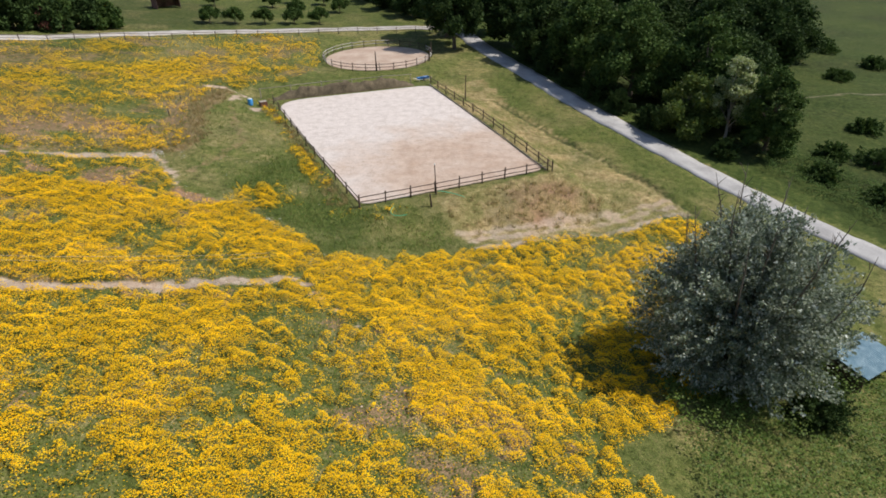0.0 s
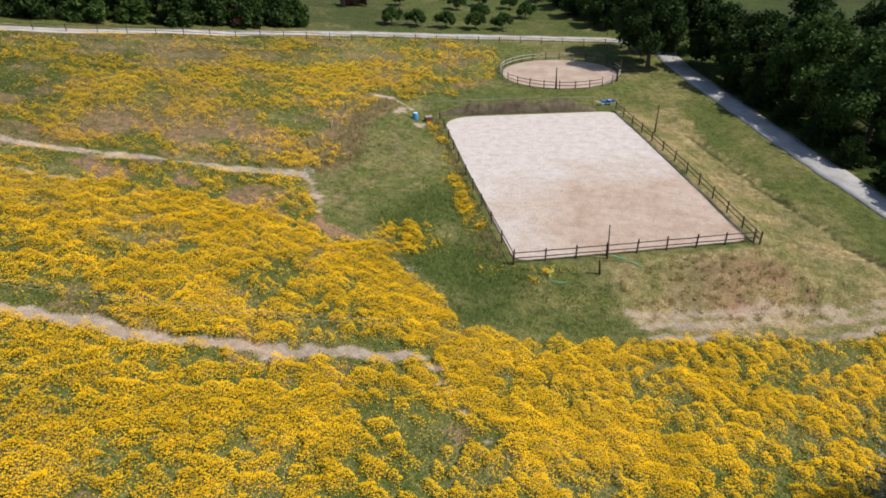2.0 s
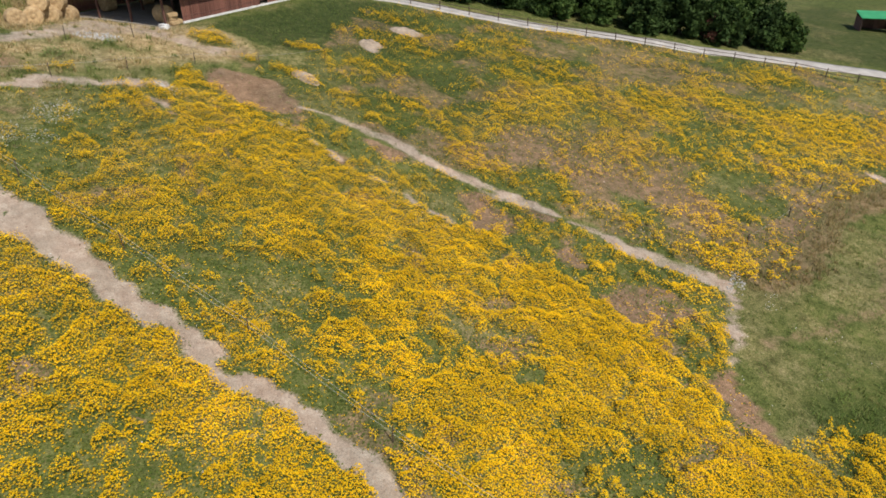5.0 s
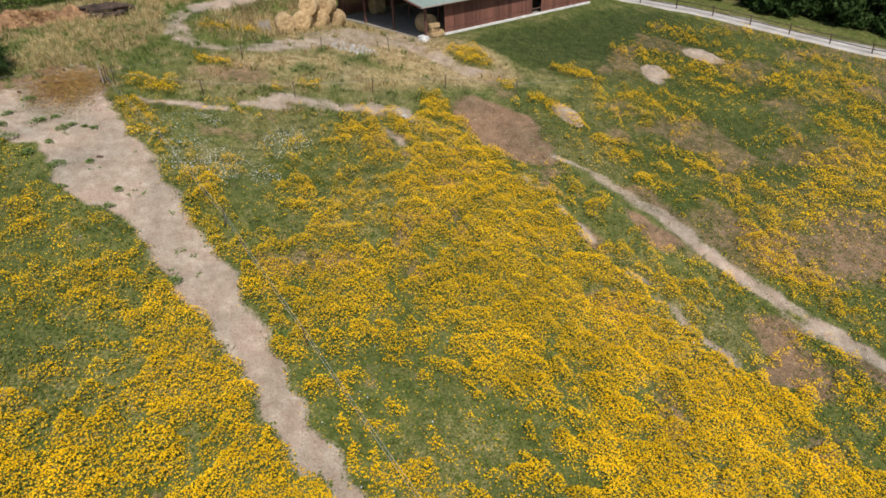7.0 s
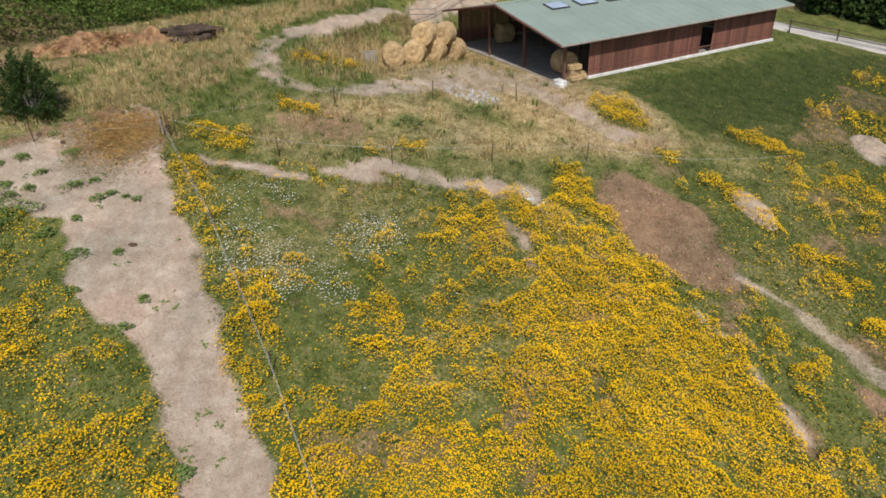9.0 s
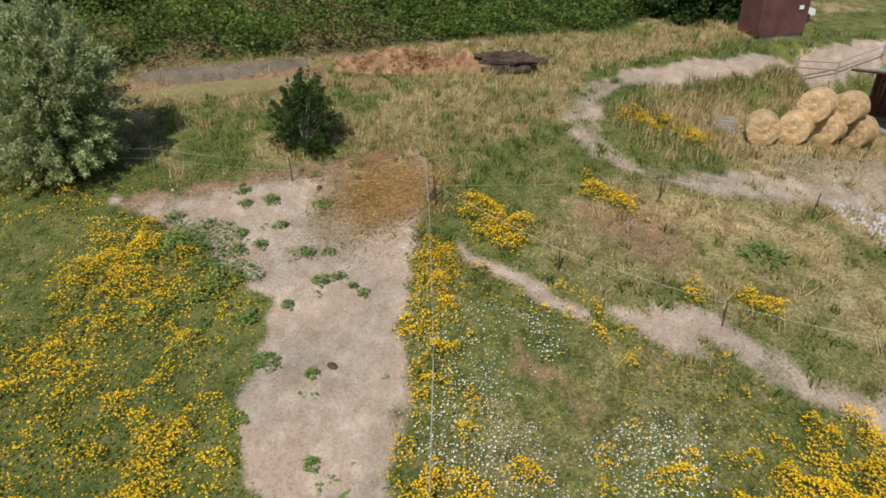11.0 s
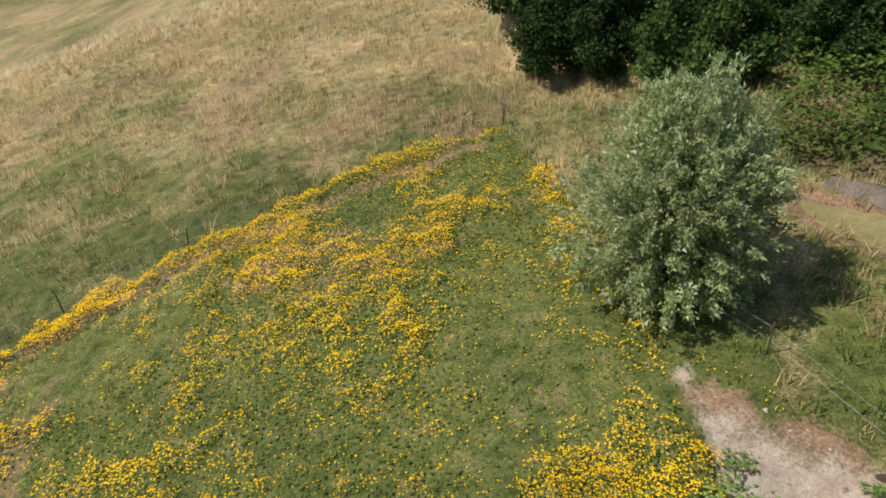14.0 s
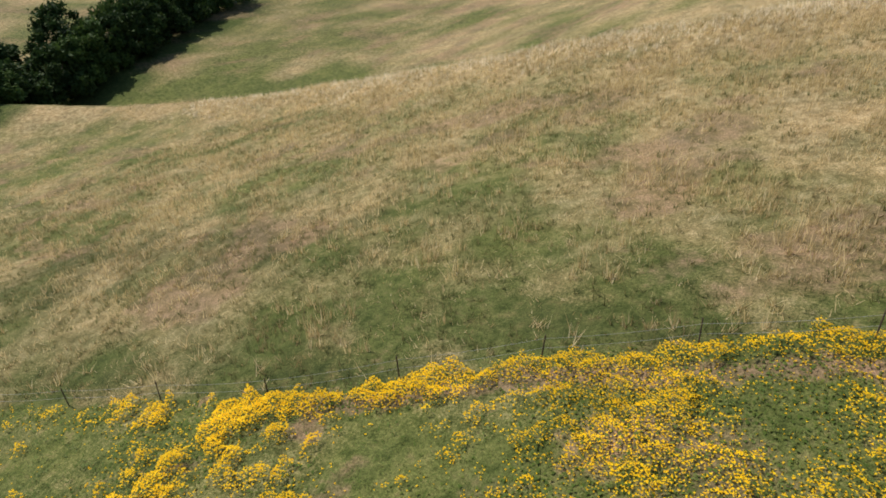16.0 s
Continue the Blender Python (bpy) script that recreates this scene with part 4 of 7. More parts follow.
dx, dy = dx[ok], dy[ok]
co, fa = petals(np.c_[dx, dy, sampled(gz, dx, dy) + rng.uniform(0.05, 0.2, len(dx))], rng.uniform(0.035, 0.075, len(dx)), 0.6)
tagged(new("white_daisies", raw_mesh("white_daisies", co, fa, DAISY, 0.6)), "scattered white daisies in the green grass", "flowers", kind="stuff")

px, py = jitter_grid(-95, 30, -16, 112, 0.48)
c = cover(px, py)
grow = (1 - 0.6 * step(0.3, 0.7, c["flower"])) * c["keep"] * (1 - c["pale"]) * (1 - 0.85 * c["bare"]) * (1 - c["south"]) * (1 - 0.5 * c["dry"])
take = rng.uniform(0, 1, len(px)) < grow
px, py = px[take], py[take]
who = np.repeat(np.arange(len(px)), 5)
at = np.c_[px[who] + rng.normal(0, 0.18, len(who)), py[who] + rng.normal(0, 0.18, len(who)), height(px, py)[who] - 0.03]
co, fa = blades(at, rng.uniform(0.08, 0.22, len(who)), rng.uniform(0.03, 0.08, len(who)), 1.4)
tagged(new("grass_tufts", raw_mesh("grass_tufts", co, fa, BLADE, 0.85)), "short green meadow grass and weeds in tufts", "grass", kind="stuff")

px, py = jitter_grid(-112, 60, -84, 66, 0.62)
c = cover(px, py)
clump = step(0.3, 0.7, fbm(px, py, 2.2, 601, 3))
grow = np.where(c["south"] > 0, (1 - 0.75 * c["darker"]) * (0.35 * step(0.05, 0.5, c["dry"]) + 0.25) * (0.4 + 1.2 * clump), 0.8 * step(0.3, 0.7, c["dry"])) * c["keep"] * (1 - c["pale"]) * (py < 30) + (py >= 30) * step(0.45, 0.8, c["dry"]) * (0.3 - 0.22 * (px > -6)) * c["keep"] * (1 - c["pale"]) * (1 - c["lush"])
take = rng.uniform(0, 1, len(px)) < grow
px, py, dd, cl = px[take], py[take], c["dry"][take], clump[take]
who = np.repeat(np.arange(len(px)), 9)
at = np.c_[px[who] + rng.normal(0, 0.3, len(who)), py[who] + rng.normal(0, 0.24, len(who)), height(px, py)[who] - 0.03]
co, fa = blades(at, rng.uniform(0.15, 0.5, len(who)) * (0.35 + 0.4 * dd[who] + 0.5 * cl[who]), rng.uniform(0.02, 0.055, len(who)), 1.7)
tagged(new("dry_grass", raw_mesh("dry_grass", co, fa, STRAW, 0.8)), "tall sun-bleached dry grass on the hillside", "grass", kind="stuff")


def tussocks(name, x, y, tall, count, wide, material, label, spread=1.0):
    """Sprays of long blades, thrown outwards from each foot."""
    who = np.repeat(np.arange(len(x)), count)
    at = np.c_[x[who] + rng.normal(0, 0.14, len(who)), y[who] + rng.normal(0, 0.14, len(who)), height(x, y)[who] - 0.03]
    co_, fa_ = blades(at, np.asarray(tall)[who] * rng.uniform(0.5, 1.1, len(who)), rng.uniform(0.6, 1.4, len(who)) * wide, spread)
    return tagged(new(name, raw_mesh(name, co_, fa_, material, 0.75)), label, "grass", kind="stuff")


def pick(x0, x1, y0, y1, gap, chance):
    x, y = jitter_grid(x0, x1, y0, y1, gap)
    c_ = cover(x, y)
    ok_ = rng.uniform(0, 1, len(x)) < chance(x, y, c_) * c_["keep"] * (1 - c_["pale"])
    return x[ok_], y[ok_]


CLUMP = leafy("meadow_herbs", [(0.10, 0.16, 0.035), (0.15, 0.215, 0.05), (0.21, 0.26, 0.075), (0.28, 0.28, 0.10)], 0.65, 0.45, 0.15)
RUSSET = leafy("russet_weeds", [(0.26, 0.19, 0.09), (0.36, 0.27, 0.13), (0.20, 0.19, 0.065), (0.45, 0.36, 0.20)], 0.8, 0.45, 0.05)
rough = lambda x, y: within(x, y, [(-68, 8), (-72, 17), (-71, 20), (-77, 21.5), (-82, 19), (-90, 24), (-97, 33), (-88, 38), (-82, 32), (-78.5, 25), (-84, 23), (-96, 30), (-100, 27), (-90, 15.5), (-80, 6), (-72, 2)], 1.5)
tx, ty = pick(-102, -62, 0, 42, 0.55, lambda x, y, c_: np.maximum(rough(x, y), 0.25 * (x < -66)) * (0.12 + 0.7 * step(0.2, 0.6, c_["dry"])) * (1 - c_["bare"]))
tussocks("grass_tussocks", tx, ty, rng.uniform(0.3, 0.8, len(tx)), 24, 0.035, STRAW, "tall dry grass tussocks between the yard and the pond")
tx, ty = pick(-102, -62, 0, 42, 0.6, lambda x, y, c_: np.maximum(rough(x, y), 0.3 * (x < -66)) * (0.9 - 0.6 * step(0.2, 0.6, c_["dry"])) * (1 - c_["bare"]))
tussocks("green_tussocks", tx, ty, rng.uniform(0.25, 0.65, len(tx)), 24, 0.05, CLUMP, "tall green grass and weeds round the farm track and the pond")
bend = lambda x, y: within(x, y, [(-80.5, 23.2), (-78.6, 26), (-80.5, 31), (-83.5, 29), (-87, 28.5), (-94, 35), (-97, 33.5), (-90, 26.5), (-86, 23.8)], 1.0)
tx, ty = pick(-98, -76, 21, 38, 0.42, lambda x, y, c_: 0.8 * bend(x, y) * (near_line(x, y, BALE_ROW)[0] > 1.6))
tussocks("grass_tussocks", tx, ty, rng.uniform(0.4, 0.85, len(tx)), 14, 0.04, STRAW, "tall golden grass inside the bend of the farm track", 0.6)
tx, ty = pick(-98, -76, 21, 38, 0.6, lambda x, y, c_: 0.7 * bend(x, y) * step(0.45, 0.6, fbm(x, y, 2.5, 629, 3)) * (near_line(x, y, BALE_ROW)[0] > 1.6))
tussocks("grass_tussocks", tx, ty, rng.uniform(0.4, 0.9, len(tx)), 14, 0.05, RUSSET, "russet seeding weeds inside the bend of the farm track", 0.6)
tx, ty = pick(-110, 40, -68, 4, 0.85, lambda x, y, c_: c_["south"] * np.maximum(step(0.45, 0.62, fbm(x, y, 4.0, 611, 3)) * 0.9 * (0.35 + 0.65 * step(0.2, 0.55, c_["dry"])), 0.9 * np.exp(-((near_line(x, y, CREST)[0] / 5) ** 2))))
tussocks("grass_tussocks", tx, ty, rng.uniform(0.35, 0.95, len(tx)), 13, 0.04, STRAW, "bleached grass tussocks on the open hillside")
OLIVE = leafy("olive_stalks", [(0.095, 0.115, 0.036), (0.15, 0.155, 0.058), (0.22, 0.195, 0.085), (0.075, 0.10, 0.032)], 0.8, 0.45, 0.05)
tx, ty = pick(-100, 30, -58, 6, 0.72, lambda x, y, c_: c_["south"] * (0.25 + 0.55 * step(0.62, 0.3, c_["dry"]) + 0.4 * c_["darker"]) * step(0.3, 0.55, fbm(x, y, 2.4, 613, 3)))
tussocks("grass_tussocks", tx, ty, rng.uniform(0.25, 0.6, len(tx)), 10, 0.05, OLIVE, "olive green grass tussocks on the open hillside")
tx, ty = pick(-100, 30, -58, 6, 0.9, lambda x, y, c_: c_["south"] * step(0.5, 0.66, fbm(x, y, 5.0, 617, 3)) * 0.9)
tussocks("grass_tussocks", tx, ty, rng.uniform(0.3, 0.7, len(tx)), 10, 0.05, RUSSET, "russet seeding grass in patches on the open hillside")
tx, ty = pick(-100, 30, -66, -4, 0.75, lambda x, y, c_: c_["south"] * step(0.52, 0.66, fbm(x + 0.5 * y, y, 3.2, 619, 3)) * (1 - c_["darker"]) * 0.85)
tussocks("grass_tussocks", tx, ty, rng.uniform(0.6, 1.15, len(tx)), 13, 0.035, STRAW, "tall pale seeding stalks standing in streaks on the hillside", 0.4)
BLEACHED = leafy("bleached_stalks", [(0.66, 0.55, 0.35), (0.78, 0.68, 0.47), (0.85, 0.76, 0.56), (0.55, 0.43, 0.25)], 0.85, 0.45, 0.05)
tx, ty = pick(-112, 44, -86, -46, 0.6, lambda x, y, c_: np.exp(-((near_line(x, y, CREST)[0] / 4.0) ** 2)) * (0.45 + 0.7 * step(0.35, 0.6, fbm(x, y, 6.0, 623, 3))))
tussocks("crest_grass", tx, ty, rng.uniform(0.4, 0.9, len(tx)), 14, 0.055, BLEACHED, "bleached tall grass along the crest of the hillside", 0.8)
weedy = lambda x, y: np.minimum(np.minimum(near_line(x, y, [(-30, 66.5), (-29, 72), (-32.5, 82), (-31.5, 92)])[0] / 1.5, near_line(x, y, [(-10.5, 57.5), (-17, 74), (-25.6, 93.5)])[0] / 1.2), blob(x, y, 9.5, 60.2, 9.0, 2.8, 24))
deep = lambda x, y: within(x, y, [(-11, 46), (1.5, 51.5), (-1.5, 57), (-9, 56.5), (-16, 71), (-20, 70), (-21, 58), (-17, 53)], 1.5)
tx, ty = pick(-24, 4, 44, 74, 0.42, lambda x, y, c_: deep(x, y) * (0.35 + 0.6 * step(0.35, 0.65, fbm(x, y, 2.0, 625, 3))))
tussocks("green_tussocks", tx, ty, rng.uniform(0.2, 0.5, len(tx)), 14, 0.06, CLUMP, "rank green grass below the riding arena")
tx, ty = pick(-34, -15, 60, 94, 0.6, lambda x, y, c_: 0.5 * step(0.45, 0.6, fbm(x, y, 2.2, 627, 3)) + 0 * x)
tussocks("green_tussocks", tx, ty, rng.uniform(0.12, 0.35, len(tx)), 10, 0.06, CLUMP, "short tufty grass beside the riding arena")
tx, ty = pick(-36, 24, 54, 96, 0.45, lambda x, y, c_: 0.55 * (1 - step(0.3, 1.3, weedy(x, y))) + 0 * x)
tussocks("brown_weeds", tx, ty, rng.uniform(0.3, 0.7, len(tx)), 16, 0.06, RUSSET, "rough brown seeding weeds along the arena and the meadow edge")

# broad-leaved plants among the grass
hx0, hy0 = pick(-92, 38, -14, 100, 0.72, lambda x, y, c_: (1 - c_["south"]) * (1 - 0.7 * c_["bare"]) * step(0.40, 0.65, fbm(x, y, 2.6, 621, 3)) * (0.25 + 0.6 * (c_["flower"] > 0.05)))
size0 = rng.uniform(0.15, 0.5, len(hx0))
who = np.repeat(np.arange(len(hx0)), 14)
ang, rad = rng.uniform(0, 2 * np.pi, len(who)), np.sqrt(rng.uniform(0, 1, len(who))) * size0[who]
ax, ay = hx0[who] + rad * np.cos(ang), hy0[who] + rad * np.sin(ang)
az = sampled(gz, ax, ay) + size0[who] * 0.7 * (1 - (rad / size0[who]) ** 2) * rng.uniform(0.4, 1, len(who)) + 0.04
co, fa = cards(np.c_[ax, ay, az], rng.uniform(0.09, 0.2, len(who)), 0.7, 0.6, 0.0)
co = co.reshape(-1, 4, 3)[:, [0, 1, 2]].reshape(-1, 3)
tagged(new("meadow_herbs", raw_mesh("meadow_herbs", co, np.arange(len(co)).reshape(-1, 3), CLUMP, 0.5)), "broad-leaved green weeds in clumps among the grass", "foliage", kind="stuff")


# ------------------------------------------------------------------ more materials
HAY = surface("baled_hay", (0.30, 0.195, 0.095), (0.56, 0.41, 0.225), 3.2, 0.95, 1.0, fine=16.0, random_part=0.14, grain=(0.5, 1.35))
BOARD = surface("red_brown_boards", (0.115, 0.045, 0.032), (0.235, 0.105, 0.075), 1.2, 0.8, 0.4, fine=18.0, random_part=0.3)
BARN_POST = surface("barn_timber", (0.10, 0.045, 0.035), (0.17, 0.085, 0.065), 2.0, 0.85, 0.3, fine=20.0)
ROOF_GREEN = surface("green_sheet_roof", (0.21, 0.26, 0.218), (0.255, 0.308, 0.262), 0.4, 0.5, 0.05, fine=5.0, spec=0.5, grain=(0.92, 1.05))
SKYLIGHT = surface("skylight_glass", (0.30, 0.36, 0.45), (0.42, 0.48, 0.57), 1.0, 0.3, 0.0, fine=6.0, spec=0.6)
BLACK = surface("black_frame", (0.02, 0.022, 0.024), (0.04, 0.042, 0.045), 2.0, 0.5, 0.1)
WHITEWASH = surface("whitewashed_plinth", (0.48, 0.47, 0.45), (0.72, 0.71, 0.69), 1.5, 0.9, 0.4, fine=12.0)
CONCRETE = surface("dusty_concrete", (0.22, 0.195, 0.17), (0.34, 0.31, 0.27), 0.8, 0.95, 0.3, fine=10.0)
BLUE = surface("blue_plastic", (0.03, 0.22, 0.55), (0.06, 0.33, 0.72), 3.0, 0.4, 0.1, spec=0.5)
HOSE = surface("green_hose", (0.05, 0.33, 0.17), (0.09, 0.48, 0.27), 3.0, 0.4, 0.0, spec=0.5)
WHITE_PAINT = surface("white_paint", (0.62, 0.62, 0.61), (0.80, 0.80, 0.79), 3.0, 0.6, 0.2)
BLUE_SHEET = surface("blue_grey_corrugated_sheet", (0.11, 0.22, 0.28), (0.28, 0.39, 0.45), 1.6, 0.5, 0.1, spec=0.5)
STONE = surface("pale_rubble", (0.42, 0.40, 0.37), (0.64, 0.62, 0.58), 3.0, 0.9, 0.6, fine=15.0, random_part=0.2)
EARTH = surface("heaped_earth", (0.24, 0.18, 0.125), (0.42, 0.34, 0.26), 0.9, 0.95, 0.8, fine=7.0)
DUNG = surface("rotting_straw_heap", (0.11, 0.055, 0.028), (0.42, 0.25, 0.13), 1.3, 0.95, 1.0, fine=5.0, grain=(0.45, 1.5))
WIRE = surface("fence_tape", (0.30, 0.30, 0.27), (0.42, 0.42, 0.38), 3.0, 0.6, 0.0)
RED_METAL = surface("rust_red_cladding", (0.075, 0.03, 0.026), (0.135, 0.06, 0.052), 0.8, 0.7, 0.2, fine=10.0)
WATER = surface("muddy_pond_water", (0.235, 0.20, 0.083), (0.31, 0.265, 0.12), 0.5, 0.12, 0.04, fine=3.0, spec=0.5)
MUD = surface("cracked_mud", (0.10, 0.082, 0.06), (0.20, 0.165, 0.122), 1.2, 0.9, 0.6, fine=8.0)


# ------------------------------------------------------------------ shapes
def tube(bm, points, radii, sides=8):
    """A tapered tube along points, closed at both ends."""
    rings = []
    pts = [Vector(p) for p in points]
    for n, p in enumerate(pts):
        d = (pts[min(n + 1, len(pts) - 1)] - pts[max(n - 1, 0)]).normalized()
        a = d.cross(Vector((0.13, 0.31, 0.94))).normalized()
        if a.length < 0.1:
            a = d.cross(Vector((1, 0, 0))).normalized()
        b = d.cross(a)
        rings.append([bm.verts.new(p + (a * math.cos(2 * math.pi * k / sides) + b * math.sin(2 * math.pi * k / sides)) * radii[n]) for k in range(sides)])
    for r, s in zip(rings, rings[1:]):
        for k in range(sides):
            bm.faces.new((r[k], r[(k + 1) % sides], s[(k + 1) % sides], s[k]))
    bm.faces.new(rings[0][::-1])
    bm.faces.new(rings[-1])
    return bm


def box(bm, x0, x1, y0, y1, z0, z1, bevel=0.0):
    made = bmesh.ops.create_cube(bm, size=1.0, matrix=Matrix.Translation(((x0 + x1) / 2, (y0 + y1) / 2, (z0 + z1) / 2)) @ Matrix.Diagonal((x1 - x0, y1 - y0, z1 - z0, 1)))
    if bevel:
        edges = list({e for v in made["verts"] for e in v.link_edges})
        bmesh.ops.bevel(bm, geom=edges, offset=bevel, segments=1, affect="EDGES")
    return bm


def mesh_of(name, bm, material):
    me = bpy.data.meshes.new(name)
    bm.to_mesh(me)
    bm.free()
    me.materials.append(material)
    return me


def empty(name, x, y, z=None, turn=0.0):
    ob = new(name)
    ob.empty_display_size = 0.2
    ob.matrix_world = pose(x, y, ground_z(x, y) if z is None else z, 0, 0, turn)
    return ob


# ------------------------------------------------------------------ trees
def crown_cards(lobes, count, leaf, tilt=2.2, aspect=0.55, fill=0.7, tri=True):
    """Leaves spread through the outer shells of a crown's lobes, uneven and with gaps."""
    size = np.array([r for *_, r in lobes]) ** 2
    pick = rng.choice(len(lobes), count, p=size / size.sum())
    cen = np.array([l[:3] for l in lobes])[pick]
    rad = np.array([l[3] for l in lobes])[pick]
    way = rng.normal(0, 1, (count, 3))
    way /= np.linalg.norm(way, axis=1, keepdims=True)
    deep = 1 - fill * rng.uniform(0, 1, count) ** 1.6 + 0.35 * (rng.uniform(0, 1, count) < 0.16) * rng.uniform(0, 1, count)
    ragged = 0.55 + 0.85 * fbm(way[:, 0] * 2.2 + pick * 7.7, way[:, 1] * 2.2 + way[:, 2] * 1.9, 0.8, 5, 2)
    at = cen + way * (rad * deep * ragged)[:, None] * np.array([1, 1, 0.88])
    if tri:
        co, fa = cards(at, leaf * rng.uniform(0.7, 1.4, count), tilt, 1.5, 0.0)
        return co.reshape(-1, 4, 3)[:, [0, 2, 3]].reshape(-1, 3), np.arange(3 * count).reshape(count, 3)
    return cards(at, leaf * rng.uniform(0.6, 1.35, count), tilt, aspect, 0.12)


def shoots(tall, wide, count, each, leaf, low=0.1, lean=1.0, seed=0, slim=0.34, lop=0.0):
    """A bush's crown: many shoots that rise from the stems and arch outwards, with narrow leaves along them. Gives the leaves and some shoots' lines."""
    r = np.random.default_rng(900 + seed)
    a = r.uniform(0, 2 * np.pi, count)
    h = r.uniform(0, 1, count)
    lobe = 0.62 + 0.62 * value_noise(np.cos(a) * 2.2 + 5 + seed, np.sin(a) * 2.2 + h * 2.6 + 9, 31 + seed)
    girth = np.sin(np.pi * np.clip(0.24 + 0.72 * h, 0, 1)) ** 0.7
    start = np.stack([0.30 * wide * girth * np.cos(a), 0.30 * wide * girth * np.sin(a), tall * (low + 0.44 * h * (1 - low))], 1)
    reach = wide * girth * lobe * r.uniform(0.62, 1.08, count) * lean
    end = np.stack([reach * np.cos(a) + lop * wide * h, reach * np.sin(a), tall * (low + (1 - low) * h * (0.82 + 0.2 * lobe)) * r.uniform(0.9, 1.05, count)], 1)
    mid = 0.5 * (start + end) + np.array([0, 0, 1.0]) * (0.12 * tall * r.uniform(0.3, 1.2, count))[:, None]
    who = np.repeat(np.arange(count), each)
    t = (1 - r.uniform(0, 1, len(who)) ** 1.5 * 0.85)[:, None]
    at = (1 - t) ** 2 * start[who] + 2 * t * (1 - t) * mid[who] + t * t * end[who]
    along_ = 2 * (1 - t) * (mid[who] - start[who]) + 2 * t * (end[who] - mid[who])
    along_ /= np.linalg.norm(along_, axis=1, keepdims=True) + 1e-9
    at = at + r.normal(0, 1, (len(who), 3)) * (0.035 * wide * (1.15 - 0.75 * t) + 0.03)
    way = along_ + 0.75 * r.normal(0, 1, (len(who), 3))
    way /= np.linalg.norm(way, axis=1, keepdims=True) + 1e-9
    flat_ = np.cross(way, r.normal(0, 1, (len(who), 3)))
    flat_ /= np.linalg.norm(flat_, axis=1, keepdims=True) + 1e-9
    size = (leaf * r.uniform(0.65, 1.4, len(who)))[:, None]
    co = np.stack([at - flat_ * size * slim, at + flat_ * size * slim, at + way * size], 1).reshape(-1, 3)
    co[:, 2] = np.maximum(co[:, 2], 0.1)
    lines = [(start[k], mid[k], end[k]) for k in range(0, count, max(1, count // 24))]
    return co, lines


def shoot_bush(x, y, tall, wide, count, each, leaf, material, label, bark=None, trunk=0.2, stems=4, name="willow", category="tree", dead=0, seed=0, low=0.1, slim=0.34, lop=0.0):
    """A many-stemmed bush or willow: stems, arching limbs, bare sticks and a loose feathery crown."""
    r = random.Random(seed + 5)
    bark = bark or BARK
    root = empty(name, x, y, ground_z(x, y) - 0.1)
    tagged(root, label, category)
    co, lines = shoots(tall, wide, count, each, leaf, low, 1.0, seed, slim, lop)
    inner, _ = shoots(tall * 0.86, wide * 0.66, count // 3, max(8, each // 5), leaf * 2.0, low, 0.9, seed + 1, slim, lop)
    co = np.r_[co, inner]
    part("crown", raw_mesh("crown", co, np.arange(len(co)).reshape(-1, 3), material), None, root)
    for k in range(stems):
        bm = bmesh.new()
        a = 2 * math.pi * k / stems + 0.4
        q = wide * 0.06
        pts = [(q * math.cos(a) * (0.5 + 3.2 * f) + 0.1 * math.sin(5 * f + k), q * math.sin(a) * (0.5 + 3.2 * f) + 0.1 * math.cos(4 * f + k), -0.3 + tall * 0.66 * f) for f in (0, 0.2, 0.4, 0.6, 0.8, 1.0)]
        tube(bm, pts, [trunk * g for g in (1.25, 1.0, 0.8, 0.6, 0.4, 0.2)], 8)
        part("trunk", bm, bark, root)
    for a, b, c_ in lines:
        bm = bmesh.new()
        foot = (a[0] * 0.35, a[1] * 0.35, max(0.15, a[2] * 0.55))
        tube(bm, [foot, tuple(a), tuple(0.25 * a + 0.5 * b + 0.25 * c_), tuple(0.15 * a + 0.3 * b + 0.55 * c_)], [trunk * 0.32, trunk * 0.24, trunk * 0.14, trunk * 0.05], 5)
        part("limb", bm, bark, root)
    for k in range(dead):
        bm = bmesh.new()
        a = 2.399 * k + 0.8
        q = wide * (0.35 + 0.45 * (k % 3) / 2)
        base_at = Vector((q * math.cos(a), q * math.sin(a), tall * (0.80 - 0.12 * (k % 3))))
        tip = base_at + Vector((0.16 * wide * math.cos(a) + r.uniform(-0.3, 0.3), 0.16 * wide * math.sin(a) + r.uniform(-0.3, 0.3), tall * r.uniform(0.22, 0.40)))
        tube(bm, [base_at * 0.7, base_at, base_at.lerp(tip, 0.5) + Vector((r.uniform(-0.2, 0.2), r.uniform(-0.2, 0.2), 0)), tip], [0.07, 0.06, 0.045, 0.012], 6)
        for j in range(5):
            p = base_at.lerp(tip, 0.25 + 0.14 * j)
            q2 = p + Vector((r.uniform(-0.7, 0.7), r.uniform(-0.7, 0.7), r.uniform(0.3, 0.9)))
            tube(bm, [p, p.lerp(q2, 0.5) + Vector((0, 0, 0.06)), q2], [0.028, 0.02, 0.007], 5)
        part("dead_branch", bm, BARE_WOOD, root, "bare brown dead branch")
    return root


BARE_WOOD = surface("bare_brown_wood", (0.085, 0.07, 0.058), (0.17, 0.145, 0.12), 2.0, 0.9, 0.5, fine=14.0)


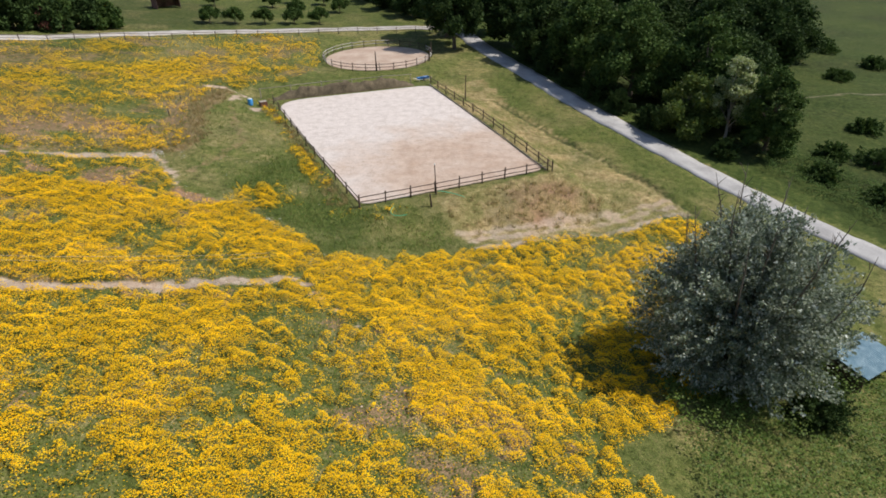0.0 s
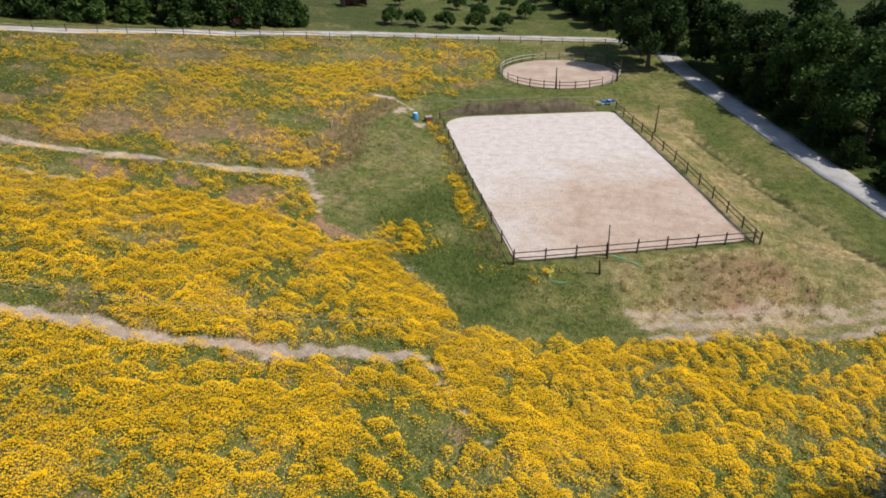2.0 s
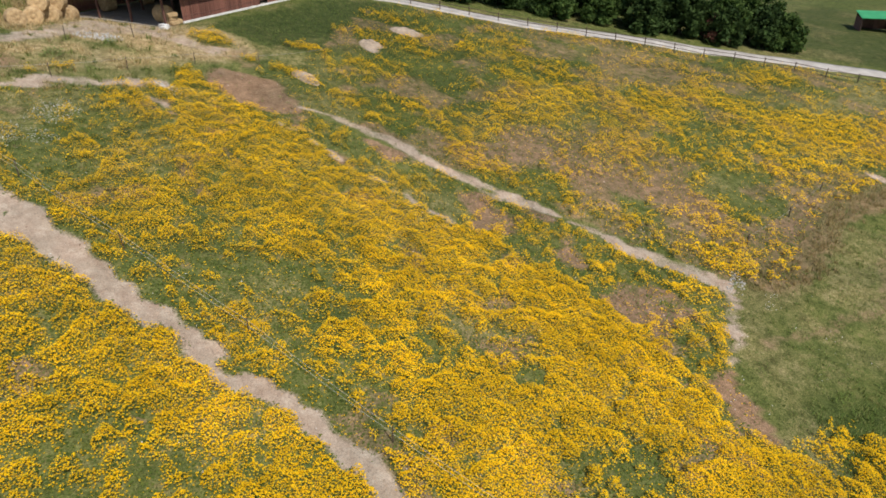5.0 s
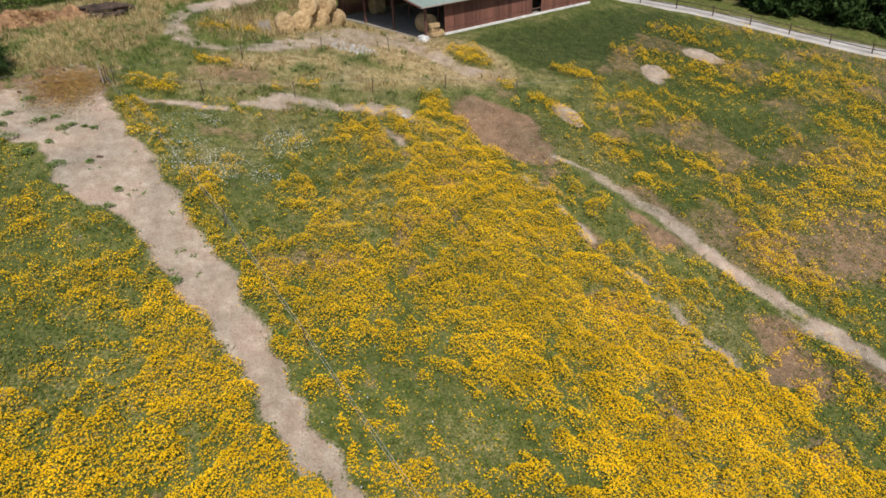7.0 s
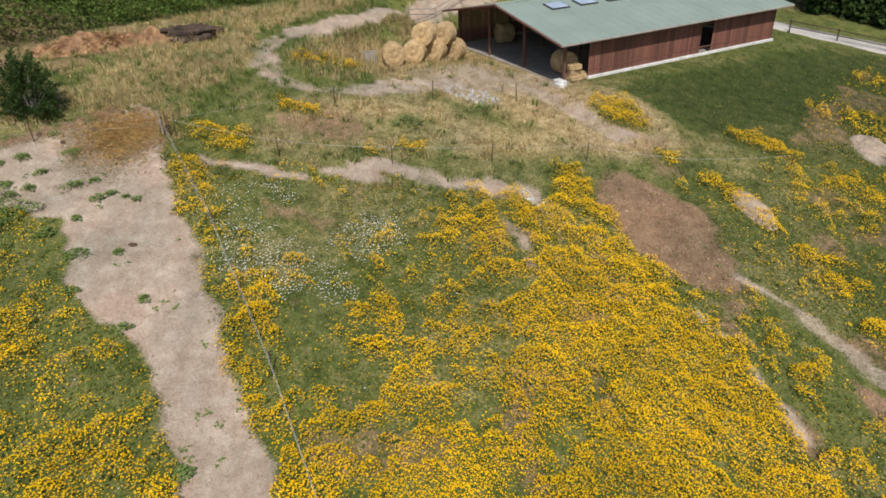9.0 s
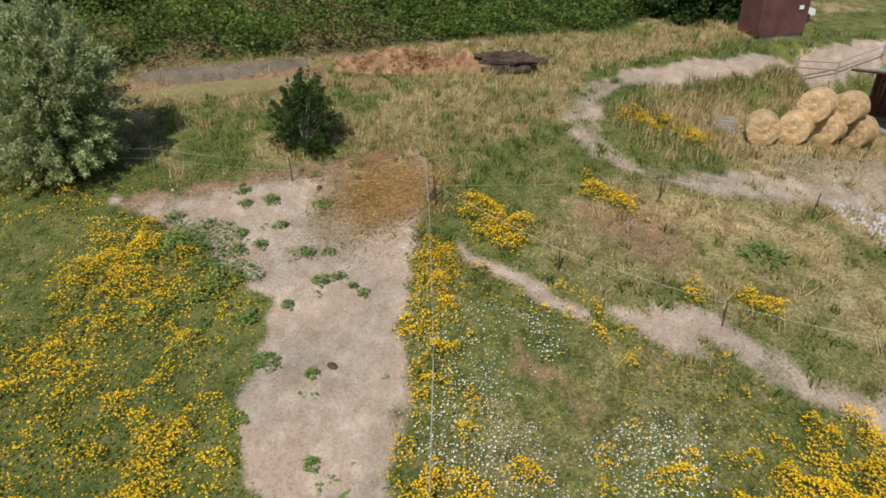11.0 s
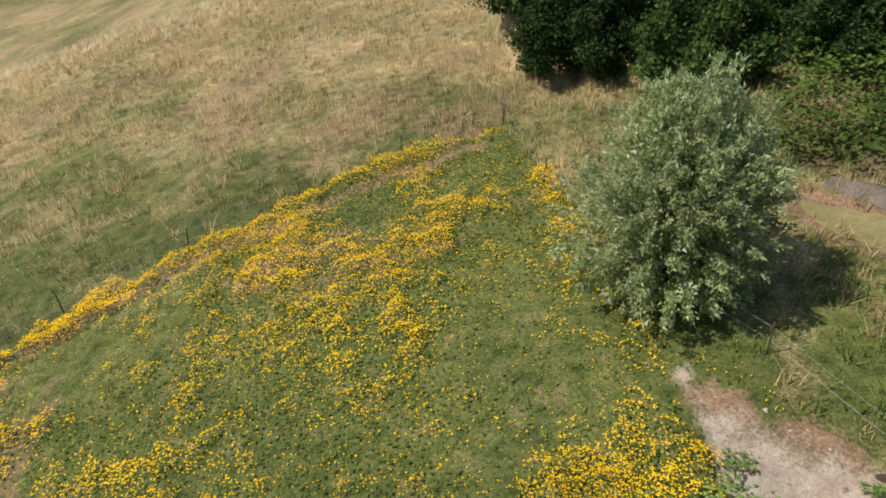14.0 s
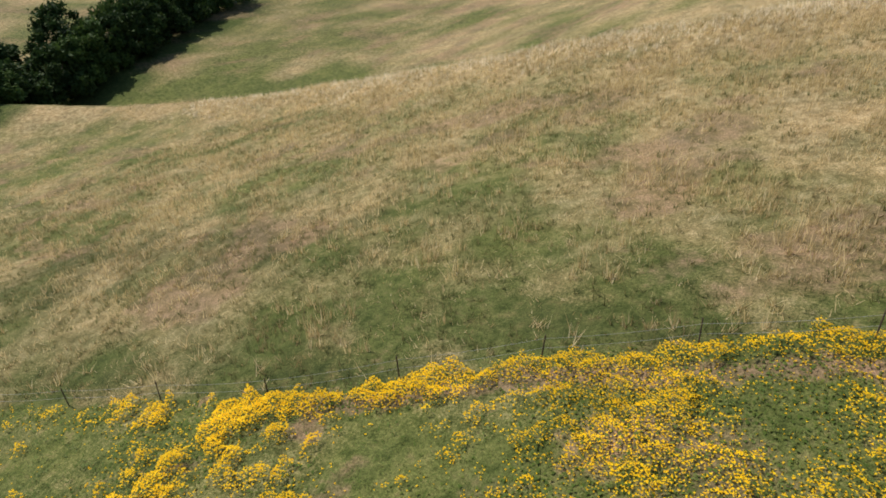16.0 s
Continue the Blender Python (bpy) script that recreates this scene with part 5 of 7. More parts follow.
def tree(x, y, tall, wide, leaves, leaf, material, label, bark=None, lobes=14, low=0.25, trunk=0.22, stems=1, name="tree", dead=0, category="tree", shape=1.0, seed=0):
    """A tapered trunk with limbs, and a crown of many leaves grown round the limbs' ends."""
    r = random.Random(seed * 31 + int(x * 7 + y * 13))
    bark = bark or BARK
    z = ground_z(x, y)
    root = empty(name, x, y, z - 0.1)
    tagged(root, label, category)
    balls = []
    for n in range(lobes):
        a, h = 2.399 * n + r.uniform(-0.4, 0.4), (n + 0.5) / lobes
        out = wide * (0.32 + 0.46 * math.sin(math.pi * min(1, 0.18 + 0.86 * h)) * r.uniform(0.7, 1.15)) * (1 - (1 - shape) * h)
        ht = tall * (low + (0.86 - low) * h)
        balls.append((out * math.cos(a), out * math.sin(a), ht, wide * r.uniform(0.24, 0.42) * (1.05 - 0.35 * h)))
    balls.append((0, 0, tall * 0.86, wide * 0.34))
    balls.append((0, 0, tall * (low + 0.3), wide * 0.5))
    # trunk and limbs
    for s in range(stems):
        bm = bmesh.new()
        a0 = 2 * math.pi * s / max(1, stems) + 0.5
        off = 0.0 if stems == 1 else wide * 0.12
        pts = []
        for k in range(6):
            f = k / 5
            pts.append((off * math.cos(a0) * (0.4 + 2.2 * f) + 0.12 * math.sin(3 * f + x), off * math.sin(a0) * (0.4 + 2.2 * f) + 0.12 * math.cos(4 * f + y), -0.3 + (tall * 0.72 + 0.3) * f))
        tube(bm, pts, [trunk * (1.25 - 1.05 * k / 5) * (1.25 if k == 0 else 1) for k in range(6)], 9)
        part("trunk", bm, bark, root)
    for n, (bx, by, bz, br) in enumerate(balls[:-1]):
        if n % 2 and lobes > 10:
            continue
        bm = bmesh.new()
        z0 = max(0.3, bz * 0.5)
        mid = (bx * 0.45 + r.uniform(-0.2, 0.2), by * 0.45 + r.uniform(-0.2, 0.2), z0 + (bz - z0) * 0.55)
        tube(bm, [(0, 0, z0), mid, (bx, by, bz)], [trunk * 0.45, trunk * 0.3, trunk * 0.1], 6)
        part("limb", bm, bark, root)
    for n in range(dead):
        bm = bmesh.new()
        a = 2.4 * n + 0.8
        reach = 0.2 if n % 2 else 0.55
        base_at = Vector((wide * reach * math.cos(a), wide * reach * math.sin(a), tall * (0.78 if n % 2 else 0.55)))
        tip = base_at + Vector((wide * 0.38 * math.cos(a), wide * 0.38 * math.sin(a), tall * r.uniform(0.36, 0.5)))
        bend = base_at.lerp(tip, 0.5) + Vector((r.uniform(-0.3, 0.3), r.uniform(-0.3, 0.3), 0.2))
        tube(bm, [base_at, bend, tip], [0.07, 0.05, 0.015], 6)
        for k in range(5):
            f = 0.35 + 0.13 * k
            p = base_at.lerp(tip, f)
            q = p + Vector((r.uniform(-0.8, 0.8), r.uniform(-0.8, 0.8), r.uniform(0.3, 0.9)))
            tube(bm, [p, p.lerp(q, 0.5) + Vector((0, 0, 0.08)), q], [0.03, 0.02, 0.008], 5)
        part("dead_branch", bm, PALE_BARK, root, "bare grey dead branch")
    co, fa = crown_cards(balls, leaves, leaf)
    inner = [(bx, by, bz, br * 0.72) for bx, by, bz, br in balls]
    deep, _ = crown_cards(inner, leaves // 7, leaf * 2.4)
    co = np.r_[co, deep]
    fa = np.arange(len(co)).reshape(-1, 3)
    co[:, 2] = np.maximum(co[:, 2], 0.12)
    part("crown", raw_mesh("crown", co, fa, material), None, root)
    return root


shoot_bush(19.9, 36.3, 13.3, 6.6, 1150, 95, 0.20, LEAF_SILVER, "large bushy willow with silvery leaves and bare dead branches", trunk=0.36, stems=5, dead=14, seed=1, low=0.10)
shoot_bush(-64.9, 2.4, 7.6, 3.6, 620, 105, 0.15, LEAF_WILLOW, "rounded willow bush with pale silvery-green leaves beside the pond", trunk=0.15, stems=4, seed=2, low=0.06, slim=0.26)
shoot_bush(-71.2, 11.0, 3.5, 1.9, 150, 120, 0.085, LEAF_DARK, "ragged dark green gorse bush with bare grey twigs below", bark=PALE_BARK, trunk=0.06, stems=5, name="bush", category="bush", seed=3, low=0.0, lop=-0.4)
# this bush is added in place of a dark hollow beside the willow
shoot_bush(24.6, 32.4, 2.6, 2.3, 170, 70, 0.14, LEAF_DARK, "low dark bush added for the dark hollow beside the large willow", trunk=0.08, stems=4, name="bush", category="bush", seed=4, low=0.05)

DARK = "tall broadleaf tree with a dense dark green crown beside the lane"
for n, (x, y, h, r, low, mat, lab) in enumerate((
        (1.8, 126.0, 16.0, 5.6, 0.24, LEAF_DARK, DARK), (0.5, 134, 16, 5.6, 0.25, LEAF_DARK, DARK), (9.5, 139, 13, 4.6, 0.25, LEAF_DARK, DARK), (13.5, 128, 11, 5.2, 0.22, LEAF_DARK, DARK),
        (17.8, 119.0, 12, 5.5, 0.14, LEAF_DARK, DARK), (23.6, 111, 14, 6.6, 0.14, LEAF_MID, DARK), (29.6, 102, 15, 7.2, 0.14, LEAF_MID, DARK),
        (39, 97.5, 14.5, 7.0, 0.1, LEAF_MID, DARK), (46, 112, 15, 8, 0.1, LEAF_DARK, DARK), (59, 122, 13, 6.5, 0.06, LEAF_DARK, DARK), (66, 131, 13, 7, 0.06, LEAF_DARK, DARK), (58, 125, 14, 8, 0.1, LEAF_DARK, DARK), (36, 124, 15, 8, 0.1, LEAF_DARK, DARK),
        (68, 138, 12, 8, 0.1, LEAF_DARK, DARK), (28, 138, 12, 7, 0.1, LEAF_DARK, DARK), (52, 140, 13, 8, 0.1, LEAF_DARK, DARK))):
    tree(x, y, h, r, 14000, 0.40, mat, lab, low=low, trunk=0.3, lobes=18, seed=10 + n)
tree(33.5, 87.5, 8.5, 4.6, 16000, 0.28, LEAF_FRESH, "low spreading tree with yellowish green leaves beside the lane", low=0.1, trunk=0.2, seed=30)
tree(43.0, 82.5, 12.2, 4.0, 20000, 0.28, LEAF_MID, "rounded tree with a dense fresh green crown beside the lane", low=0.06, trunk=0.25, seed=31, lobes=20)
tree(38.5, 85.5, 12.8, 3.2, 15000, 0.24, LEAF_WILLOW, "tall tree with a pale silvery crown beside the lane", bark=PALE_BARK, low=0.3, trunk=0.2, seed=32)
tree(41.0, 90.0, 11.0, 5.0, 12000, 0.34, LEAF_DARK, DARK, low=0.05, trunk=0.25, seed=33)

HEDGE = "dark leafy thicket tree behind the gravel track"
for n, (x, y, h, r) in enumerate(((-110, 70, 8, 4.5), (-104, 76, 8, 4.5), (-99, 81, 8, 4.5), (-94, 87.5, 8, 4.4), (-89, 93, 7.5, 4.2), (-84.5, 98, 7.5, 4.2), (-80, 102.5, 7.5, 4), (-75.5, 107.5, 7.5, 4), (-71.5, 112, 7, 4), (-67.5, 116.5, 6.5, 3.8), (-63.5, 121, 5.5, 3.4), (-104, 90, 9, 6), (-95, 100, 9, 6), (-86, 109, 9, 6), (-77, 119, 8.5, 5.5), (-70, 128, 7, 5), (-116, 80, 9, 6), (-91.5, 86, 5, 3.2), (-82, 96.5, 5, 3.0), (-73.5, 106, 5, 3.0), (-66, 114.5, 5, 2.8), (-61, 122.5, 5, 3.0))):
    tree(x, y, h, r, 6000, 0.40, LEAF_DARK if n % 3 else LEAF_MID, HEDGE, low=0.06, trunk=0.18, lobes=14, seed=50 + n)
for n, (x, y, h, r) in enumerate(((-12, 163, 8, 5), (-7, 154, 8, 4.5), (-15, 174, 9, 6), (-3, 170, 9, 6), (6, 150, 9, 5), (10, 160, 10, 6), (-20, 186, 9, 6))):
    tree(x, y, h, r, 8000, 0.40, LEAF_DARK, "dark tree in the hedge beside the orchard", low=0.06, trunk=0.2, lobes=12, seed=70 + n)
for n, (x, y, h, r) in enumerate(((-66.5, -18.0, 5.2, 4.2), (-72.0, -13.0, 5.2, 4.2), (-66.0, -25, 6, 4.8), (-69.5, -20, 6, 4.5), (-78, -9.5, 4.6, 3.6), (-75, -21, 6, 4.5), (-80, -14, 5.5, 4.4), (-74, -31, 6.5, 5), (-85, -22, 6.5, 5.2), (-91, -14, 5.5, 4.6), (-98, -8, 6, 5), (-106, 2, 7, 5.5), (-113, 12, 7, 5.5), (-104.5, 21.5, 5, 3.6), (-109, 25, 5.5, 4), (-100.5, 23.5, 5, 3.0), (-103.5, 26.0, 5.5, 3.2))):
    tree(x, y, h, r, 17000 if n < 8 else 9000, 0.175 if n < 8 else 0.26, LEAF_DARK if n not in (1, 3) else LEAF_MID, "dense dark green thicket tree at the field corner", low=0.05, trunk=0.16, lobes=16, seed=90 + n)
for n, (x, y, h, r) in enumerate(((92, -36, 11, 6.5), (97, -47, 13, 7.5), (101, -58, 13, 7.5), (106, -71, 13, 8), (111, -86, 13, 8), (117, -103, 13, 8), (124, -124, 13, 9), (112, -52, 14, 9), (122, -72, 15, 9), (130, -95, 15, 10), (132, -150, 13, 9), (88, -24, 10, 6), (104, -64, 12, 7), (109, -78, 12, 7), (114, -94, 12, 8), (94, -41, 9, 6), (99, -52, 10, 6), (140, -115, 15, 10), (120, -112, 11, 7))):
    tree(x, y, h, r, 4800, 0.66, LEAF_DARK if n % 3 else LEAF_MID, "dark tree in the wood below the far hillside", low=0.05, trunk=0.3, lobes=12, seed=120 + n)

for n, (x, y, h, r) in enumerate(((80, 140, 3.0, 4.0), (84, 128, 2.4, 3.0), (72, 118, 1.8, 3.2), (62, 92, 2.0, 2.6), (57, 80, 2.4, 3.0), (66, 78, 2.2, 3.4), (74, 96, 1.6, 2.6), (60, 70, 2.6, 3.2), (52, 82, 2.2, 2.4))):
    shoot_bush(x, y, h, r, 90, 34, 0.30, LEAF_MID, "low dark bush in the rough meadow beyond the lane", trunk=0.07, stems=3, name="bush", category="bush", seed=150 + n, low=0.02)
# shrubs added to darken the strip where the trees shade the lane's edge
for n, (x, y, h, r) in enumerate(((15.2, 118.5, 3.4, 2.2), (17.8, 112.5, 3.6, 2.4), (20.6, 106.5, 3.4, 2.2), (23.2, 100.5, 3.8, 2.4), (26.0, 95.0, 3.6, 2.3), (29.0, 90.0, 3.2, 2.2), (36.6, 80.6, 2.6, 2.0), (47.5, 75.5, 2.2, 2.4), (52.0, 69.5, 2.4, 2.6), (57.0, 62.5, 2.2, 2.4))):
    shoot_bush(x, y, h, r, 120, 42, 0.24, LEAF_DARK if n < 7 else LEAF_MID, "dark shrub added to deepen the tree shade beside the lane", trunk=0.07, stems=3, name="shrub", category="bush", seed=180 + n, low=0.0)
tree(-67.0, 114.5, 4.4, 2.6, 5000, 0.24, leafy("reddish_leaves", [(0.06, 0.022, 0.018), (0.11, 0.04, 0.03), (0.075, 0.06, 0.03)], 0.7, 0.2, 0.1), "dull red-leaved shrub at the edge of the thicket", low=0.1, trunk=0.1, lobes=11, name="shrub", category="bush", seed=170)

# the orchard's small trees share one build
orchard_spots = [(-43, 138.9), (-37.4, 140.9), (-31.6, 142.4), (-26.5, 144.4), (-47.5, 137.5), (-40.5, 162), (-37, 169.5), (-29.4, 168), (-53.5, 160), (-24, 158), (-33, 153), (-46, 176), (-60, 172), (-24, 180)]
first = tree(*orchard_spots[0], 3.3, 2.2, 4000, 0.22, LEAF_MID, "small fruit tree with a short trunk in the mown orchard", lobes=9, low=0.42, trunk=0.10, name="fruit_tree", seed=7)
tagged(first, group="orchard trees")
for n, (x, y) in enumerate(orchard_spots[1:]):
    copy_thing(first, pose(x, y, ground_z(x, y) - 0.1, 0, 0, 67 * n))


# ------------------------------------------------------------------ bramble bank
bx, by = jitter_grid(-118, -62, -30, 40, 0.8)
keep = inside(bx, by, [(-70.5, -5), (-75.0, -1.6), (-80.5, 5.0), (-85, 9.2), (-90, 14.8), (-94.5, 20), (-117, 27), (-117, 4), (-100, -8), (-88, -8), (-82, -9), (-74, -9)])
keep &= (blob(bx, by, -83.5, -6, 3.0, 1.0, 20) > 1) & (blob(bx, by, -89.5, -3, 2.0, 0.9, 20) > 1)
bx, by = bx[keep], by[keep]
bh = 0.35 + 1.5 * step(0.3, 0.7, fbm(bx, by, 5.5, 201)) + 1.5 * mounds(bx + 0.8 * fbm(bx, by, 1.5, 205), by, 2.4, 207) ** 1.3
bn = 36
who = np.repeat(np.arange(len(bx)), bn)
ax, ay = bx[who] + rng.normal(0, 0.42, len(who)), by[who] + rng.normal(0, 0.42, len(who))
at = np.c_[ax, ay, height(ax, ay) + bh[who] * (1 - 0.75 * rng.uniform(0, 1, len(who)) ** 2)]
co, fa = cards(at, rng.uniform(0.15, 0.32, len(who)), 1.0, 0.8, 0.1)
tagged(new("brambles", raw_mesh("brambles", co, fa, BRAMBLE, 0.25)), "dense green bramble thicket covering the bank", "brambles", kind="stuff")

# shrubs along the lane's far side and at the foot of the large willow
hx, hy = jitter_grid(8, 66, 18, 84, 0.7)
lane = near_line(hx, hy, [(46, 78), (50, 70), (56, 60), (64, 50)])[0] < 4.0 + 2 * fbm(hx, hy, 4, 301)
foot = (blob(hx, hy, 22, 32.5, 12.5, 7.5, 30) < 1) & (near_line(hx, hy, WEST_FENCE)[0] > 2) & (hx > 14)
for where, mat, label in ((lane, LEAF_MID, "leafy dark undergrowth along the lane"), (foot & ~lane, BRAMBLE, "leafy green nettles and weeds round the willow")):
    ux, uy = hx[where], hy[where]
    uh = 0.3 + 1.2 * step(0.3, 0.7, fbm(ux, uy, 2.6, 203))
    who = np.repeat(np.arange(len(ux)), 24)
    ax, ay = ux[who] + rng.normal(0, 0.35, len(who)), uy[who] + rng.normal(0, 0.35, len(who))
    at = np.c_[ax, ay, height(ax, ay) + uh[who] * (1 - 0.8 * rng.uniform(0, 1, len(who)) ** 2)]
    co, fa = cards(at, rng.uniform(0.10, 0.24, len(who)), 1.1, 0.7, 0.15)
    tagged(new("undergrowth", raw_mesh("undergrowth", co, fa, mat, 0.35)), label, "undergrowth", kind="stuff")


# ------------------------------------------------------------------ fences
def post_mesh(name, tall, r, material, sides=8):
    bm = bmesh.new()
    tube(bm, [(0, 0, -0.4), (0, 0, tall * 0.5), (0, 0, tall - 0.05), (0, 0, tall)], [r * 1.05, r, r * 0.96, r * 0.6], sides)
    return mesh_of(name, bm, material)


def rail_mesh(name, r, material):
    bm = bmesh.new()
    tube(bm, [(-0.5, 0, 0), (-0.2, 0, 0.01), (0.2, 0, -0.01), (0.5, 0, 0)], [r, r * 1.05, r * 0.97, r * 1.02], 7)
    return mesh_of(name, bm, material)


def between(a, b, over=0.0):
    """The pose that lays a mesh, 1 long on x, from a to b."""
    a, b = Vector(a), Vector(b)
    d = b - a
    turn = d.to_track_quat("X", "Z").to_matrix().to_4x4()
    return Matrix.Translation((a + b) / 2) @ turn @ Matrix.Diagonal((d.length + over, 1, 1, 1))


def along(line, gap, closed=False):
    """Places at even steps along a polyline."""
    pts = [Vector(p) for p in line]
    if closed:
        pts.append(pts[0])
    lengths = [(b - a).length for a, b in zip(pts, pts[1:])]
    total = sum(lengths)
    n = max(1, round(total / gap))
    out = []
    for k in range(n + (not closed)):
        s = total * k / n
        for a, b, l in zip(pts, pts[1:], lengths):
            if s <= l + 1e-6:
                out.append(a.lerp(b, s / l))
                break
            s -= l
    return out


PALE_RAIL = surface("bleached_rails", (0.36, 0.34, 0.31), (0.54, 0.52, 0.48), 3.0, 0.9, 0.3, fine=25.0, random_part=0.15)


def rail_fence(spots, label, tall, heights, material, post_r=0.07, rail_r=0.045, closed=False, skip=(), wobble=0.02, level=None, white_rails=()):
    r = random.Random(len(spots))
    x0, y0 = spots[0]
    root = empty("fence", x0, y0, (ground_z(x0, y0) if level is None else level))
    tagged(root, label, "fence")
    back = root.matrix_world.inverted()
    pm, rm = post_mesh("post", tall, post_r, material), rail_mesh("rail", rail_r, material)
    wm = rail_mesh("rail", rail_r * 1.15, PALE_RAIL)
    places = [Vector((x, y, ground_z(x, y) if level is None else level)) for x, y in spots]
    for p in places:
        ob = new("post", pm)
        ob.parent = root
        ob.matrix_basis = back @ Matrix.Translation(p) @ pose(0, 0, 0, r.uniform(-2.5, 2.5), r.uniform(-2.5, 2.5), r.uniform(0, 360)) @ Matrix.Diagonal((1, 1, r.uniform(0.94, 1.06), 1))
    runs = list(zip(places, places[1:] + (places[:1] if closed else [])))
    for n, (a, b) in enumerate(runs):
        if n in skip:
            continue
        for h in heights:
            ob = new("rail", wm if n in white_rails else rm)
            ob.parent = root
            ob.matrix_basis = back @ between(a + Vector((0, 0, h + r.uniform(-wobble, wobble))), b + Vector((0, 0, h + r.uniform(-wobble, wobble))), 0.35)
    return root


NL, NR, FR, FL = [Vector(p) for p in ARENA]
cen = (NL + NR + FR + FL) / 4
edge_out = lambda p, d=0.5: p + (p - cen).normalized() * d
rail_fence([tuple(edge_out(p)) for p in along([FL.lerp(NL, 0.03), NL], 3.9)], "dark brown timber post and rail fence along the arena", 1.25, (0.55, 1.0), WOOD_DARK)
rail_fence([tuple(edge_out(p, 0.35)) for p in along([NL, NR], 2.55)], "dark brown timber post and rail fence along the arena", 1.3, (0.5, 1.0), WOOD_DARK)
rail_fence([tuple(edge_out(p, 0.9)) for p in along([NR, FR], 3.05)], "dark brown timber post and rail fence along the arena", 1.25, (0.5, 1.0), WOOD_DARK)
rail_fence([tuple(edge_out(p, 2.9)) for p in along([FL, FL.lerp(FR, 0.86)], 4.4)], "low weathered rail on the bank behind the arena", 1.55, (1.42,), WOOD_GREY, 0.05, 0.04)
rail_fence([tuple(edge_out(p, 0.1)) for p in along([NR, FR], 4.0)], "low pale kickboard along the arena's edge", 0.22, (0.14,), WOOD_GREY, 0.05, 0.06)
ring = [(PEN[0] + PEN_R * math.cos(2 * math.pi * k / 26), PEN[1] + PEN_R * math.sin(2 * math.pi * k / 26)) for k in range(26)]
rail_fence(ring, "round pen fence of dark posts with two weathered rails", 1.35, (0.6, 1.1), WOOD_DARK, 0.065, 0.045, True, white_rails=(0, 1, 6, 7, 8, 9, 10, 11, 12, 13, 14, 15, 23, 24, 25))
TRACK_FENCE = [(-95.2, 66.2), (-90.6, 74.5), (-84.2, 81.5), (-77.6, 88.8), (-73.6, 94), (-64.4, 104.2), (-55.2, 113.8), (-42.8, 124.2), (-34.5, 129.4), (-25.4, 133), (-14.5, 136.6), (-5, 138.6), (2, 138.8)]
rail_fence([tuple(p) for p in along(TRACK_FENCE, 3.9)], "brown timber post and rail fence along the gravel track", 1.25, (0.55, 1.0), WOOD_DARK, 0.06, 0.04)
rail_fence([tuple(p) for p in along([(-95, 31.5), (-100.5, 37.5), (-106, 45), (-111, 54)], 3.6)], "brown timber post and rail fence above the barn", 1.2, (0.5, 0.95), WOOD_GREY, 0.06, 0.04)


def pole(x, y, z, tall, r, label, cap=True, lean=0.0, wood=None):
    root = empty("pole", x, y, z, 0)
    root.matrix_world = pose(x, y, z, lean, -lean * 0.6, 0)
    tagged(root, label, "pole")
    bm = bmesh.new()
    tube(bm, [(0, 0, -0.3), (0, 0, 1.3), (0, 0, 1.32), (0, 0, tall)], [r * 1.6, r * 1.45, r, r * 0.8], 8)
    part("shaft", bm, wood or WOOD_DARK, root)
    if cap:
        bm = bmesh.new()
        tube(bm, [(0, 0, tall - 0.02), (0, 0, tall + 0.06), (0, 0, tall + 0.12)], [r * 1.3, r * 1.5, r * 0.6], 8)
        part("cap", bm, WHITE_PAINT, root, "white cap")
    return root


pole(-1.15, 59.35, 0.0, 3.3, 0.055, "slim dark pole with a white cap by the arena fence", lean=3)
pole(2.9, 93.2, ground_z(2.9, 93.2), 3.6, 0.07, "plain dark wooden pole by the arena fence", cap=False, lean=-2)
pole(-11.4, 109.0, PEN_Z, 3.2, 0.10, "stout dark wooden pole by the round pen", cap=False, lean=2)
pole(-1.6, 57.2, ground_z(-1.6, 57.2), 1.5, 0.06, "short leaning dark post below the arena", cap=False, lean=8)
pole(-2.4, 118.6, PEN_Z, 2.6, 0.09, "tall dark gate post of the round pen", cap=False)
pole(-2.7, 115.2, PEN_Z, 2.3, 0.09, "tall dark gate post of the round pen", cap=False)


def wire_fence(spots, label, tall=1.1, heights=(0.95,), r=0.03, material=None, tape=0.008, gap=None):
    """Thin stakes with a line strung from one to the next."""
    root = empty("wire_fence", *spots[0])
    tagged(root, label, "fence")
    back = root.matrix_world.inverted()
    pm = post_mesh("stake", tall, r, material or WOOD_DARK, 6)
    places = [Vector((x, y, ground_z(x, y))) for x, y in spots]
    rr = random.Random(len(spots))
    for p in places:
        ob = new("stake", pm)
        ob.parent = root
        ob.matrix_basis = back @ Matrix.Translation(p) @ pose(0, 0, 0, rr.uniform(-4, 4), rr.uniform(-4, 4), 0)
    for a, b in zip(places, places[1:]):
        for h in heights:
            bm = bmesh.new()
            pts = [back @ (a.lerp(b, k / 6) + Vector((0, 0, h - 0.35 * (k / 6) * (1 - k / 6)))) for k in range(7)]
            tube(bm, pts, [tape] * 7, 4)
            part("wire", bm, WIRE, root)
    return root


